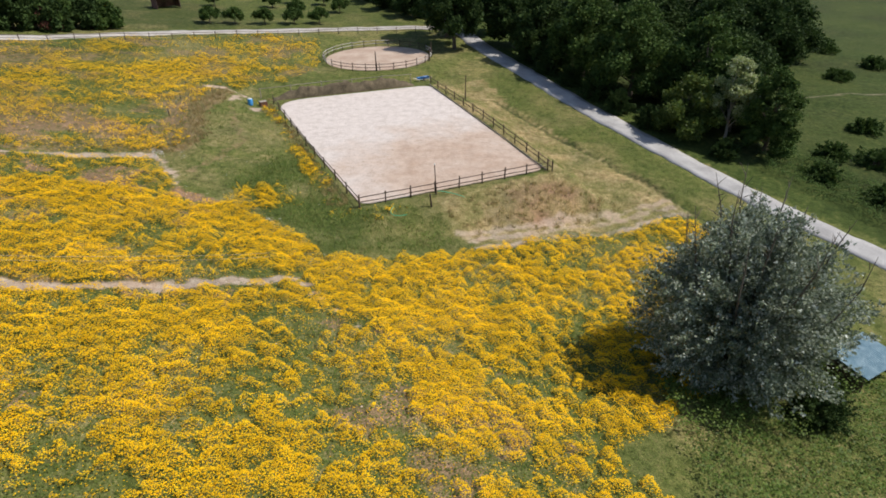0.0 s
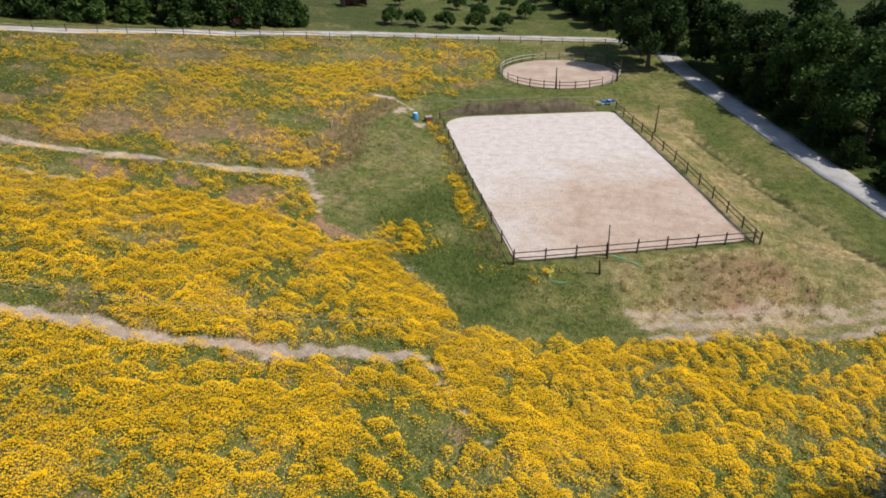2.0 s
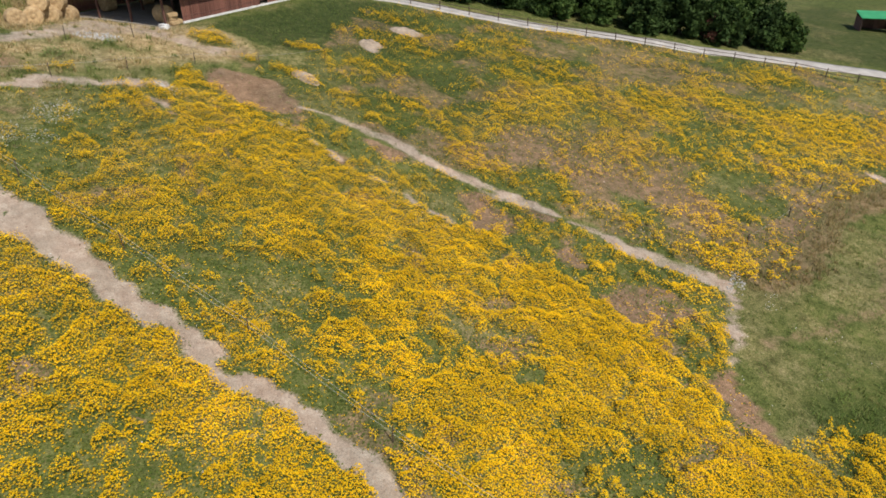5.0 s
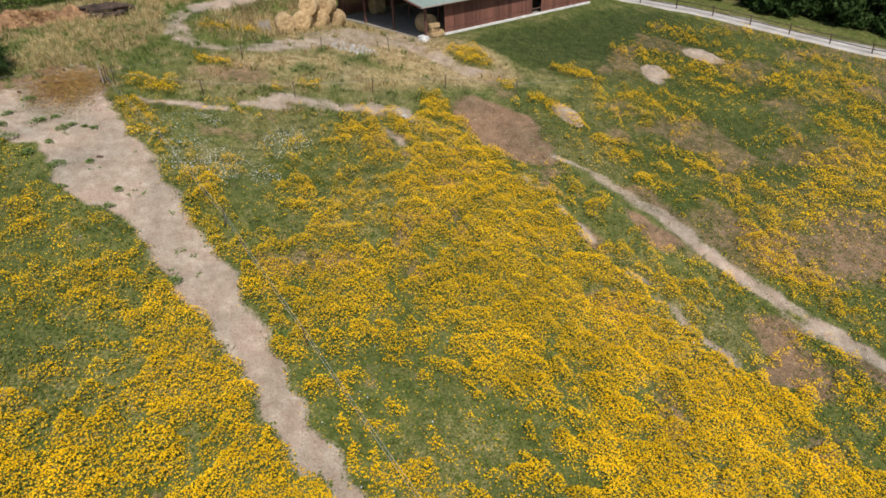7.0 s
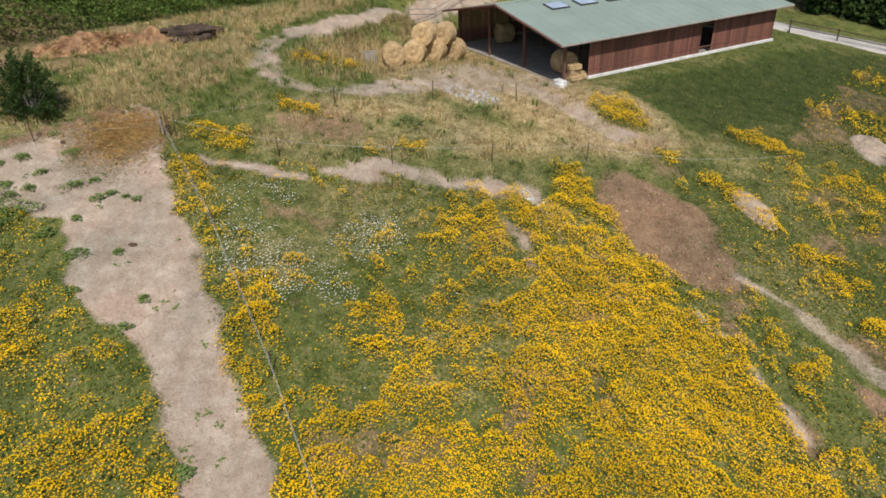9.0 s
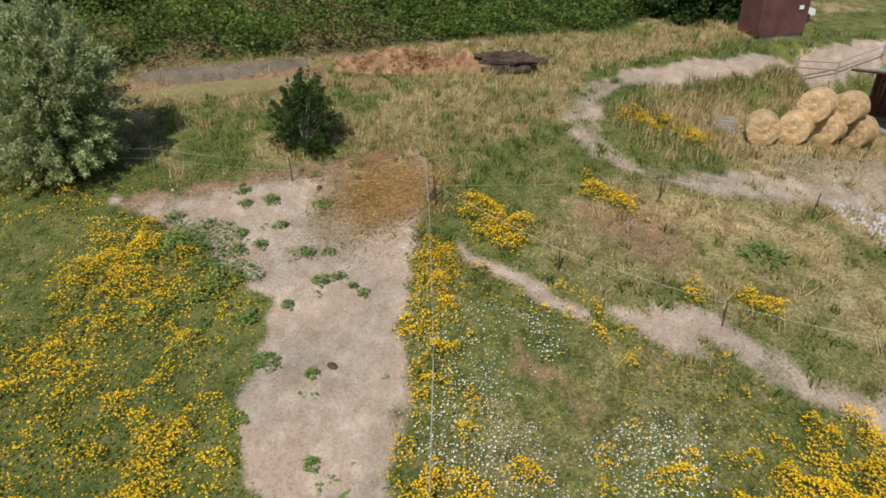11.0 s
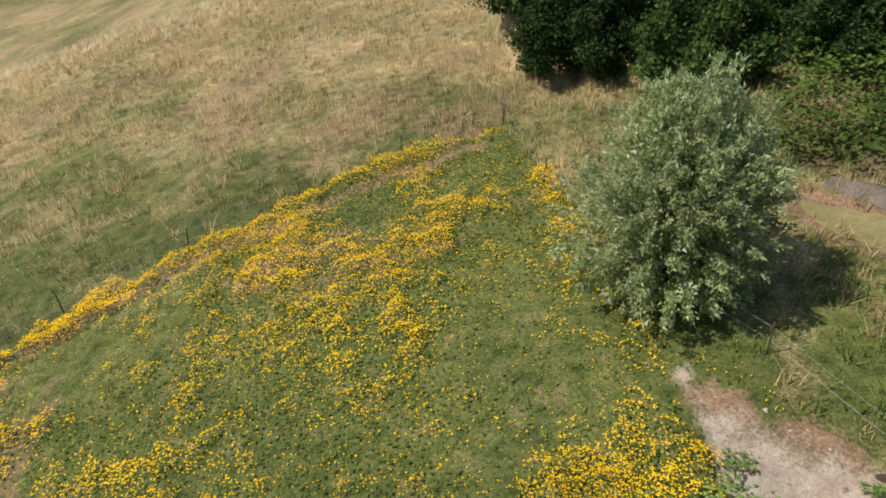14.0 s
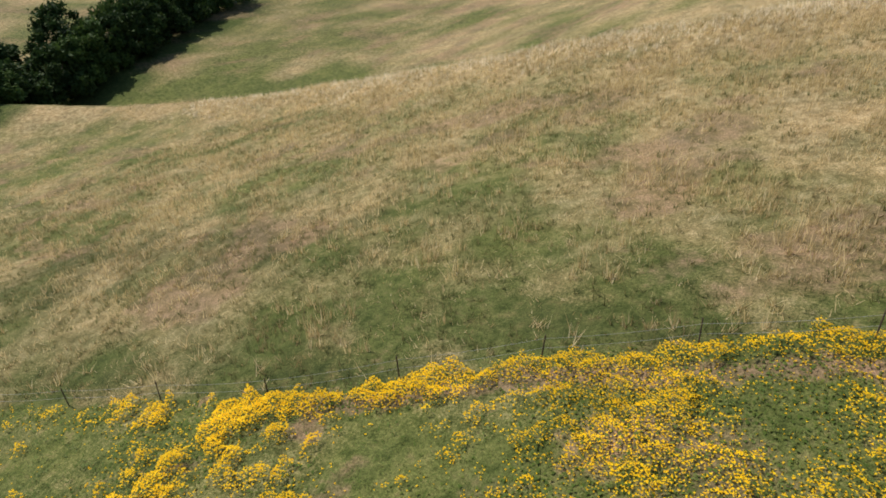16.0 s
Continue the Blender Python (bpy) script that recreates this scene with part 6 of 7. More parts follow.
wire_fence([tuple(p) for p in along([(-69.9, 18.3), (-61.9, 22.6), (-53.2, 26.7), (-48.2, 28.7), (-43.9, 30.7), (-36, 34), (-26, 37.6), (-14, 43.5)], 9)], "thin electric fence along the trodden path through the meadow", 1.1, (0.95, 0.6))
wire_fence([(-69.9, 18.6), (-68.6, 24.5), (-68.6, 30.5), (-69.4, 36), (-70.3, 41.6), (-69.5, 47), (-70.5, 54)], "thin electric fence across the grass towards the barn", 1.1, (0.95,))
wire_fence([(-69.9, 18.9), (-74.7, 27.0), (-76.5, 33), (-77, 38.5)], "thin electric fence along the farm track", 1.2, (1.0,), tape=0.005)
wire_fence([tuple(p) for p in along(WEST_FENCE, 5.8)], "dark iron stakes with wire along the flower field's edge", 1.15, (0.95, 0.5), 0.03, tape=0.007)
wire_fence([tuple(p) for p in along(NORTH_FENCE, 6.2)], "dark stakes with wire beside the pond", 1.15, (0.95, 0.5), 0.03, tape=0.004)
wire_fence([tuple(p) for p in along([(-33.2, 70), (-34.5, 82), (-37, 92)], 8)], "short wooden stakes with wire at the edge of the meadow", 0.9, (0.7,), 0.05, tape=0.007)


# ------------------------------------------------------------------ barn
def barn():
    root = new("barn")
    root.empty_display_size = 0.5
    root.matrix_world = pose(*BARN_AT, BARN_Z, 0, 0, math.degrees(BARN_TURN))
    tagged(root, "open-fronted timber barn with a green sheet roof and red-brown board walls", "barn")
    L, W, EAVE, RIDGE = BARN_L, BARN_W, 3.05, 4.45
    bm = bmesh.new()
    box(bm, -0.3, L, -0.1, W, -0.5, 0.06)
    part("floor_slab", bm, CONCRETE, root, "dusty grey concrete floor")
    pm = bmesh.new()
    box(pm, -0.09, 0.09, -0.09, 0.09, 0.0, 1.0, 0.012)
    pm = mesh_of("post", pm, BARN_POST)
    roof_z = lambda v: EAVE + (RIDGE - EAVE) * (1 - abs(v - W / 2) / (W / 2))
    for u in (0.1, 5.5, 11, 16.5, L - 0.1):
        for v in (0.1, 5.0, W - 5.0, W - 0.1):
            ob = new("post", pm)
            ob.parent = root
            ob.matrix_local = Matrix.Translation((u, v, 0.05)) @ Matrix.Diagonal((1, 1, roof_z(v) - 0.25, 1))
    for u in (0.1, 5.5, 11, 16.5, L - 0.1):
        for sgn in (0, 1):
            bm = bmesh.new()
            a, b = (0.0, W / 2) if not sgn else (W / 2, W)
            tube(bm, [(u, a, roof_z(a) - 0.17), (u, b, roof_z(b) - 0.17)], [0.10, 0.10], 4)
            part("rafter", bm, BARN_POST, root)
    # board walls
    def wall(u0, v0, u1, v1, top, openings=()):
        bm = bmesh.new()
        n = Vector((u1 - u0, v1 - v0)).normalized()
        side = Vector((-n.y, n.x))
        length = math.hypot(u1 - u0, v1 - v0)
        tube(bm, [(u0, v0, 0.6), (u1, v1, 0.6)], [0.05, 0.05], 4)
        tube(bm, [(u0, v0, top(0) * 0.8), (u1, v1, top(1) * 0.8)], [0.05, 0.05], 4)
        w = part("wall", bm, BARN_POST, root)
        count = int(length / 0.26)
        rr = random.Random(int(length * 10))
        for k in range(count):
            s = (k + 0.5) / count
            if any(a < s * length < b for a, b in openings):
                continue
            me = plank_meshes[k % 3]
            ob = new("plank", me)
            ob.parent = w
            hgt = top(s) - 0.22
            ob.matrix_local = Matrix.Translation((u0 + (u1 - u0) * s, v0 + (v1 - v0) * s, 0.18 + rr.uniform(-0.02, 0.02))) @ Matrix.Rotation(math.atan2(n.y, n.x), 4, "Z") @ Matrix.Diagonal((1, 1, hgt, 1)) @ pose(0, rr.uniform(-0.008, 0.008), 0)
        return w

    plank_meshes = []
    for k in range(3):
        bm = bmesh.new()
        box(bm, -0.122 + 0.006 * k, 0.122 - 0.004 * k, -0.014, 0.014, 0, 1, 0.004)
        plank_meshes.append(mesh_of("plank", bm, BOARD))
    wall(2.2, 0.0, L, 0.0, lambda s: EAVE - 0.1, ((11.2, 12.4),))
    wall(L, 0.0, L, W, lambda s: roof_z(s * W) - 0.15)
    wall(L, W, 0.2, W, lambda s: EAVE - 0.1)
    bm = bmesh.new()
    box(bm, 2.1, L + 0.05, -0.22, 0.05, -0.5, 0.17, 0.02)
    part("plinth", bm, WHITEWASH, root, "chipped whitewashed plinth")
    # roof: two sheets with standing seams
    for sgn in (0, 1):
        bm = bmesh.new()
        a, b = (-0.85, W / 2) if not sgn else (W + 0.85, W / 2)
        za, zb = roof_z(0) - 0.85 * (RIDGE - EAVE) / (W / 2), RIDGE
        u0, u1 = -1.0, L + 0.9
        seams = int((u1 - u0) / 0.9)
        prof = []
        for k in range(seams):
            s = u0 + (u1 - u0) * k / seams
            w = (u1 - u0) / seams
            prof += [(s, 0.0), (s + w * 0.92, 0.0), (s + w * 0.945, 0.03), (s + w * 0.975, 0.03)]
        prof.append((u1, 0.0))
        low_in = [bm.verts.new((s, a, za + h)) for s, h in prof]
        high_in = [bm.verts.new((s, b, zb + h)) for s, h in prof]
        low_un = [bm.verts.new((s, a, za - 0.08)) for s, h in prof]
        high_un = [bm.verts.new((s, b, zb - 0.08)) for s, h in prof]
        for k in range(len(prof) - 1):
            bm.faces.new((low_in[k], low_in[k + 1], high_in[k + 1], high_in[k]))
            bm.faces.new((low_un[k], high_un[k], high_un[k + 1], low_un[k + 1]))
            bm.faces.new((low_un[k], low_un[k + 1], low_in[k + 1], low_in[k]))
        bm.faces.new((low_un[0], low_in[0], high_in[0], high_un[0]))
        bm.faces.new((low_un[-1], high_un[-1], high_in[-1], low_in[-1]))
        roof = part("roof", bm, ROOF_GREEN, root, "green ribbed metal roof sheet")
        # skylights and edge boards
        slope = math.atan2(zb - za, b - a) if not sgn else math.atan2(zb - za, a - b)
        if not sgn:
            for k in range(7):
                u, v = 3.4 + 2.75 * k, W / 2 - 1.9
                bm = bmesh.new()
                box(bm, -0.85, 0.85, -0.62, 0.62, 0.0, 0.09, 0.01)
                frame_ob = part("skylight", bm, BLACK, roof, "dark skylight frame")
                frame_ob.matrix_local = Matrix.Translation((u, v, roof_z(v) + 0.02)) @ Matrix.Rotation(slope, 4, "X")
                bm = bmesh.new()
                box(bm, -0.78, 0.78, -0.55, 0.55, 0.085, 0.105)
                pane = part("pane", bm, SKYLIGHT, roof, "pale blue-grey skylight pane")
                pane.matrix_local = Matrix.Translation((u, v, roof_z(v) + 0.02)) @ Matrix.Rotation(slope, 4, "X")
        bm = bmesh.new()
        tube(bm, [(u0 - 0.02, a, za - 0.03), (u0 - 0.02, b, zb - 0.03)], [0.09, 0.09], 4)
        part("bargeboard", bm, BARN_POST, root)
        bm = bmesh.new()
        tube(bm, [(u0, a, za - 0.06), (u1, a, za - 0.06)], [0.07, 0.07], 6)
        part("gutter", bm, WOOD_GREY, root)
    bm = bmesh.new()
    tube(bm, [(-1.02, W / 2, RIDGE + 0.02), (L + 0.92, W / 2, RIDGE + 0.02)], [0.11, 0.11], 6)
    part("ridge_cap", bm, ROOF_GREEN, root)
    return root


barn()


def barn_to_world(u, v):
    c, s = math.cos(BARN_TURN), math.sin(BARN_TURN)
    return BARN_AT[0] + u * c - v * s, BARN_AT[1] + u * s + v * c


# ------------------------------------------------------------------ bales
def bale_mesh(r, w, seed):
    rr = random.Random(seed)
    bm = bmesh.new()
    sides, prof = 40, [(-w / 2, 0.02), (-w / 2 + 0.03, r * 0.3), (-w / 2 - 0.01, r * 0.55), (-w / 2 + 0.02, r * 0.8), (-w / 2 + 0.06, r * 0.95), (-w / 2 + 0.16, r), (-w * 0.2, r * 1.012), (0, r * 0.995), (w * 0.2, r * 1.012), (w / 2 - 0.16, r), (w / 2 - 0.06, r * 0.95), (w / 2 - 0.02, r * 0.8), (w / 2 + 0.01, r * 0.55), (w / 2 - 0.03, r * 0.3), (w / 2, 0.02)]
    rings = []
    for x, q in prof:
        ring = []
        for k in range(sides):
            a = 2 * math.pi * k / sides
            b = q * (1 + 0.012 * math.sin(5 * a + seed) + rr.uniform(-0.014, 0.014))
            z = b * math.sin(a)
            z = max(z, -r * 0.955)
            ring.append(bm.verts.new((x + rr.uniform(-0.015, 0.015), b * math.cos(a), z)))
        rings.append(ring)
    for p, q in zip(rings, rings[1:]):
        for k in range(sides):
            bm.faces.new((p[k], p[(k + 1) % sides], q[(k + 1) % sides], q[k]))
    bm.faces.new(rings[0][::-1])
    bm.faces.new(rings[-1])
    return mesh_of("hay_bale", bm, HAY)


BALE_R = 0.86
bale_meshes = [bale_mesh(BALE_R, 1.35, s) for s in range(3)]


def bale(x, y, turn, k, z=None, label="round golden hay bale stacked on the grass by the barn", group="stacked round bales"):
    ob = new("hay_bale", bale_meshes[k % 3])
    ob.matrix_world = pose(x, y, (ground_z(x, y) if z is None else z) + BALE_R * 0.94, 0, 0, turn)
    return tagged(ob, label, "hay bale", group)


row = [(x, y, a) for (x, y), a in zip(BALE_ROW, (8, -12, -24, -34))]
for n, (x, y, a) in enumerate(row):
    bale(x, y, a, n)
for n, (a, b) in enumerate(((BALE_ROW[1], BALE_ROW[2]), (BALE_ROW[2], BALE_ROW[3]))):
    x, y = (a[0] + b[0]) / 2, (a[1] + b[1]) / 2
    bale(x, y, -20 - 9 * n, n + 1, ground_z(x, y) + BALE_R * 1.46)
for n, (u, v, a) in enumerate(((1.6, 2.0, 20), (3.6, 13.0, 110), (8.5, 12.8, 100), (5.5, 2.0, 15), (9.0, 2.2, 190))):
    x, y = barn_to_world(u, v)
    bale(x, y, a, n, BARN_Z + 0.06, "round hay bale stored in the shade of the barn", "bales in the barn")


# ------------------------------------------------------------------ pond, heaps and clutter
def mound(name, x, y, rx, ry, tall, turn, material, label, category, seed=1, rough=0.6, kind=""):
    """A heap whose foot lies on the ground."""
    n, m = 34, 12
    c, s = math.cos(radians(turn)), math.sin(radians(turn))
    pts = []
    for k in range(m + 1):
        f = k / m
        for a in range(n):
            t = 2 * math.pi * a / n
            px_, py_ = rx * f * math.cos(t), ry * f * math.sin(t)
            pts.append((x + px_ * c - py_ * s, y + px_ * s + py_ * c, f))
    pts = np.array(pts)
    up = tall * np.clip(1 - pts[:, 2] ** 1.6, 0, 1) * (0.65 + 0.7 * fbm(pts[:, 0], pts[:, 1], 1.3, 500 + seed, 3)) + tall * rough * (fbm(pts[:, 0], pts[:, 1], 0.35, 520 + seed, 2) - 0.5) * (pts[:, 2] < 0.99)
    z = height(pts[:, 0], pts[:, 1]) + np.where(pts[:, 2] > 0.99, -0.12, np.maximum(up, 0.02))
    co = np.c_[pts[:, 0], pts[:, 1], z]
    faces = []
    for k in range(m):
        for a in range(n):
            b = (a + 1) % n
            faces.append((k * n + a, (k + 1) * n + a, (k + 1) * n + b, k * n + b))
    me = raw_mesh(name, co, faces, material)
    me.shade_smooth()
    return tagged(new(name, me), label, category, kind=kind)


def ellipse(cx, cy, rx, ry, turn, n=40, wob=0.0):
    c, s = math.cos(radians(turn)), math.sin(radians(turn))
    out = []
    for k in range(n):
        a = 2 * math.pi * k / n
        q = 1 + wob * math.sin(3 * a + 1) + wob * 0.6 * math.sin(5 * a)
        out.append((cx + rx * q * math.cos(a) * c - ry * q * math.sin(a) * s, cy + rx * q * math.cos(a) * s + ry * q * math.sin(a) * c))
    return out


pond_z = float(hill(np.array([POND[0]]), np.array([POND[1]]))[0]) - 0.12
disc("pond_water", ellipse(POND[0], POND[1], POND[2] * 1.12, POND[3] * 1.35, POND[4], 40, 0.05), pond_z, WATER, "shallow muddy olive-brown pond", "water", 0.0)
mound("compost_mound", -81.6, 10.4, 4.2, 1.4, 0.85, 120, DUNG, "long heap of reddish rotting straw and manure", "heap", 3, 1.1)
mound("compost_mound", -83.3, 13.9, 1.5, 1.0, 0.7, 120, DUNG, "small heap of reddish rotting straw", "heap", 4, 1.1)
mound("soil_mound", -73.9, 61.2, 1.5, 1.1, 0.55, 30, EARTH, "pale heap of dug earth in the grass", "heap", 5)
mound("soil_mound", -77.6, 68.2, 2.1, 1.3, 0.45, 50, EARTH, "pale flat heap of dug earth in the grass", "heap", 6)
mound("soil_mound", -66.5, 50.0, 1.9, 0.9, 0.5, 10, EARTH, "low bank of scraped brown earth by the flowers", "heap", 7)


ROTTEN = surface("rotten_bark", (0.024, 0.016, 0.012), (0.095, 0.066, 0.05), 2.2, 0.95, 1.0, fine=7.0, grain=(0.4, 1.5))


def trunk_log(x, y, z, turn, tilt, long, r, seed):
    """A crooked dark log with a paler cut end."""
    root = empty("log", x, y, z, turn)
    root.matrix_world = pose(x, y, z, 0, tilt, turn)
    tagged(root, "dark rotting log in a rough pile on the grass", "log", "piled logs")
    bm = bmesh.new()
    knots = random.Random(seed)
    run = [(-long / 2 + long * k / 7, knots.uniform(-0.07, 0.07), knots.uniform(-0.05, 0.05)) for k in range(8)]
    tube(bm, run, [r * knots.uniform(0.78, 1.08) for _ in run], 9)
    for v in bm.verts:
        v.co.y += knots.uniform(-0.03, 0.03)
        v.co.z += knots.uniform(-0.03, 0.03)
    part("bark", bm, ROTTEN, root)
    for e in (0, -1):
        bm = bmesh.new()
        p = Vector(run[e])
        way = 0.025 if e else -0.025
        tube(bm, [p, p + Vector((way, 0, 0))], [r * 0.74, r * 0.68], 9)
        part("cut_end", bm, DUNG, root, "brown sawn end")
    return root


pile = random.Random(12)
for n in range(11):
    level = 0 if n < 7 else 1
    off = (n - 3, n - 8.5)[level] * 0.36
    c_, s_ = math.cos(radians(120)), math.sin(radians(120))
    u = pile.uniform(-0.5, 0.5)
    lx, ly = -84.6 + u * c_ - off * s_, 16.1 + u * s_ + off * c_
    r_ = pile.uniform(0.12, 0.24)
    trunk_log(lx, ly, ground_z(lx, ly) + 0.16 + 0.30 * level, 120 + pile.uniform(-16, 16), pile.uniform(-5, 5), pile.uniform(2.2, 4.2), r_, n)

# bleached branch on the brambles
bm = bmesh.new()
tube(bm, [(0, 0, 0), (0.8, 0.3, 0.12), (1.7, 0.5, 0.1), (2.6, 0.9, -0.05)], [0.05, 0.045, 0.035, 0.015], 6)
tube(bm, [(0.9, 0.33, 0.12), (1.5, 0.0, 0.3), (2.2, -0.15, 0.3)], [0.035, 0.025, 0.01], 6)
tube(bm, [(1.6, 0.5, 0.1), (2.0, 0.9, 0.3)], [0.03, 0.012], 6)
ob = part("branch", bm, PALE_BARK)
ob.matrix_world = pose(-86.3, 3.2, ground_z(-85.2, 4.3) + 1.45, 0, 0, 50)
tagged(ob, "bleached bare branch lying on the brambles", "branch")


# ------------------------------------------------------------------ weeds on the trodden yard
def weed(x, y, r, tall, leaves, label, material):
    root = empty("weed", x, y)
    tagged(root, label, "weed", "weeds on the trodden yard")
    n = leaves
    a = rng.uniform(0, 2 * np.pi, n)
    q = np.sqrt(rng.uniform(0, 1, n)) * r * (0.55 + 0.75 * value_noise(np.cos(a) * 1.7 + x, np.sin(a) * 1.7 + y, 9))
    at = np.c_[q * np.cos(a), q * np.sin(a), tall * rng.uniform(0.15, 1, n) * (1 - 0.55 * (q / r) ** 2)]
    co, fa = cards(at, rng.uniform(0.08, 0.18, n), 0.55, 0.65, 0.1)
    part("leaves", raw_mesh("leaves", co, fa, material, 0.5), None, root)
    bm = bmesh.new()
    for k in range(4):
        t = 1.6 * k + x
        tube(bm, [(0, 0, -0.05), (0.35 * r * math.cos(t), 0.35 * r * math.sin(t), tall * 0.5), (0.7 * r * math.cos(t), 0.7 * r * math.sin(t), tall * 0.8)], [0.015, 0.012, 0.005], 5)
    part("stems", bm, BRAMBLE, root)
    return root


WEED_LEAF = leafy("weed_leaves", [(0.15, 0.235, 0.055), (0.21, 0.30, 0.08), (0.28, 0.36, 0.12)], 0.6, 0.4, 0.2)
WEED = "low clump of broad green weeds on trodden earth"
for x, y, r, tall in ((-63.7, 11.1, 1.55, 0.6), (-62.7, 13.7, 1.05, 0.5), (-65.0, 15.4, 0.45, 0.3), (-67.0, 12.2, 0.45, 0.3), (-66.3, 11.4, 0.32, 0.22), (-65.9, 13.5, 0.3, 0.25), (-64.6, 13.5, 0.32, 0.3), (-63.9, 16.9, 0.42, 0.3), (-64.4, 17.3, 0.3, 0.22), (-62.4, 16.5, 0.26, 0.2), (-67.9, 14.2, 0.5, 0.2), (-60.2, 12.4, 0.9, 0.45), (-64.2, 9.4, 0.5, 0.4), (-63.9, 13.0, 0.4, 0.3), (-64.2, 18.5, 0.28, 0.2), (-60.4, 18.9, 0.25, 0.18), (-60.0, 17.3, 0.5, 0.3), (-58.0, 17.8, 0.35, 0.2), (-57.9, 20.6, 0.28, 0.2), (-56.3, 20.4, 0.3, 0.3), (-64.3, 18.0, 0.2, 0.15), (-66.9, 10.8, 0.35, 0.25), (-72.9, 31.4, 0.95, 0.7), (-75.4, 36.2, 0.7, 0.5), (-62.9, 12.2, 0.8, 0.4), (-61.6, 13.4, 0.7, 0.4), (-62.0, 10.2, 0.7, 0.4), (-64.8, 12.4, 0.3, 0.2), (-65.4, 16.2, 0.3, 0.2), (-61.3, 15.6, 0.45, 0.3), (-46.7, 28.6, 0.5, 0.3), (-50.4, 24.0, 0.4, 0.3)):
    weed(x, y, r, tall, int(40 + 330 * r * r), WEED, WEED_LEAF)

# small sprouts coming up through the trodden earth
qx, qy = jitter_grid(-72, -50, 5, 27, 0.5)
ok = (rng.uniform(0, 1, len(qx)) < 0.35 * step(0.45, 0.65, fbm(qx, qy, 1.8, 631, 3))) & (cover(qx, qy)["pale"] > 0.5)
qx, qy = qx[ok], qy[ok]
who = np.repeat(np.arange(len(qx)), 8)
qx, qy = qx[who] + rng.normal(0, 0.09, len(who)), qy[who] + rng.normal(0, 0.09, len(who))
co, fa = petals(np.c_[qx, qy, sampled(gz, qx, qy) + rng.uniform(0.02, 0.09, len(qx))], rng.uniform(0.06, 0.13, len(qx)), 0.5)
tagged(new("sprouts", raw_mesh("sprouts", co, fa, WEED_LEAF, 0.6)), "small green sprouts scattered over the trodden yard", "weed", kind="stuff")

# crumbs of dry earth on the paths, the yard and the bare patches
qx, qy = jitter_grid(-92, 2, 4, 66, 0.27)
c = cover(qx, qy)
ok = rng.uniform(0, 1, len(qx)) < 0.55 * step(0.4, 0.8, np.maximum(c["pale"], 0.9 * c["bare"])) * c["keep"] * step(0.25, 0.7, fbm(qx, qy, 1.4, 641, 3))
qx, qy = qx[ok], qy[ok]
size = rng.uniform(0.02, 0.06, len(qx)) * (1 + 0.9 * (rng.uniform(0, 1, len(qx)) < 0.06))
turn = rng.uniform(0, 6.283, len(qx))
tip = np.c_[qx + rng.normal(0, 0.3, len(qx)) * size, qy + rng.normal(0, 0.3, len(qx)) * size, sampled(gz, qx, qy) + size * rng.uniform(0.5, 1.0, len(qx))]
feet = [np.c_[qx + size * np.cos(turn + 2.094 * k), qy + size * np.sin(turn + 2.094 * k), sampled(gz, qx, qy) - 0.01] for k in range(3)]
co = np.stack([tip] + feet, 1).reshape(-1, 3)
fa = (np.arange(len(qx))[:, None, None] * 4 + np.array([[0, 1, 2], [0, 2, 3], [0, 3, 1]])[None]).reshape(-1, 3)
CRUMB = leafy("earth_crumbs", [(0.22, 0.15, 0.105), (0.36, 0.27, 0.205), (0.46, 0.37, 0.29), (0.28, 0.19, 0.135)], 0.95, 0.0, 0.1)
tagged(new("earth_crumbs", raw_mesh("earth_crumbs", co, fa, CRUMB)), "small clods of dry earth on the trodden paths", "soil", kind="stuff")

# trampled straw near the yard's gate, dung spots
sx, sy = rng.normal(-70.0, 1.3, 8000), rng.normal(16.2, 1.2, 8000)
co, fa = cards(np.c_[sx, sy, height(sx, sy) + rng.uniform(0.01, 0.08, 8000)], rng.uniform(0.16, 0.45, 8000), 0.5, 0.09, 0.01)
SPILT = leafy("spilt_straw", [(0.33, 0.185, 0.055), (0.46, 0.28, 0.09), (0.54, 0.36, 0.14), (0.22, 0.11, 0.045)], 0.8, 0.1, 0.1)
tagged(new("spilt_straw", raw_mesh("spilt_straw", co, fa, SPILT)), "golden-brown straw strewn on the trodden yard", "straw", kind="stuff")
hx1, hy1 = jitter_grid(-92, -72, 24, 48, 0.16)
c = cover(hx1, hy1)
d_ = near_line(hx1, hy1, [(-90, 34.5), (-86, 36.5), (-84, 32), (-81, 36), (-79, 41), (-77, 44)])[0]
ok = rng.uniform(0, 1, len(hx1)) < 0.75 * (1 - step(1.5, 5.0, d_)) * (0.3 + 0.9 * step(0.35, 0.65, fbm(hx1, hy1, 1.3, 651, 3)))
bu, bv = barn_local(hx1, hy1)
ok &= ~((bu > -0.4) & (bv > -0.4)) & (c["flower"] < 0.3)
hx1, hy1 = hx1[ok], hy1[ok]
co, fa = cards(np.c_[hx1, hy1, sampled(gz, hx1, hy1) + rng.uniform(0.01, 0.05, len(hx1))], rng.uniform(0.15, 0.4, len(hx1)), 0.4, 0.12, 0.01)
HAY_LITTER = leafy("hay_litter", [(0.40, 0.29, 0.15), (0.52, 0.40, 0.23), (0.60, 0.48, 0.30), (0.34, 0.23, 0.12)], 0.85, 0.15, 0.05)
tagged(new("hay_litter", raw_mesh("hay_litter", co, fa, HAY_LITTER, 0.5)), "loose dry hay trodden into the ground before the barn", "straw", kind="stuff")
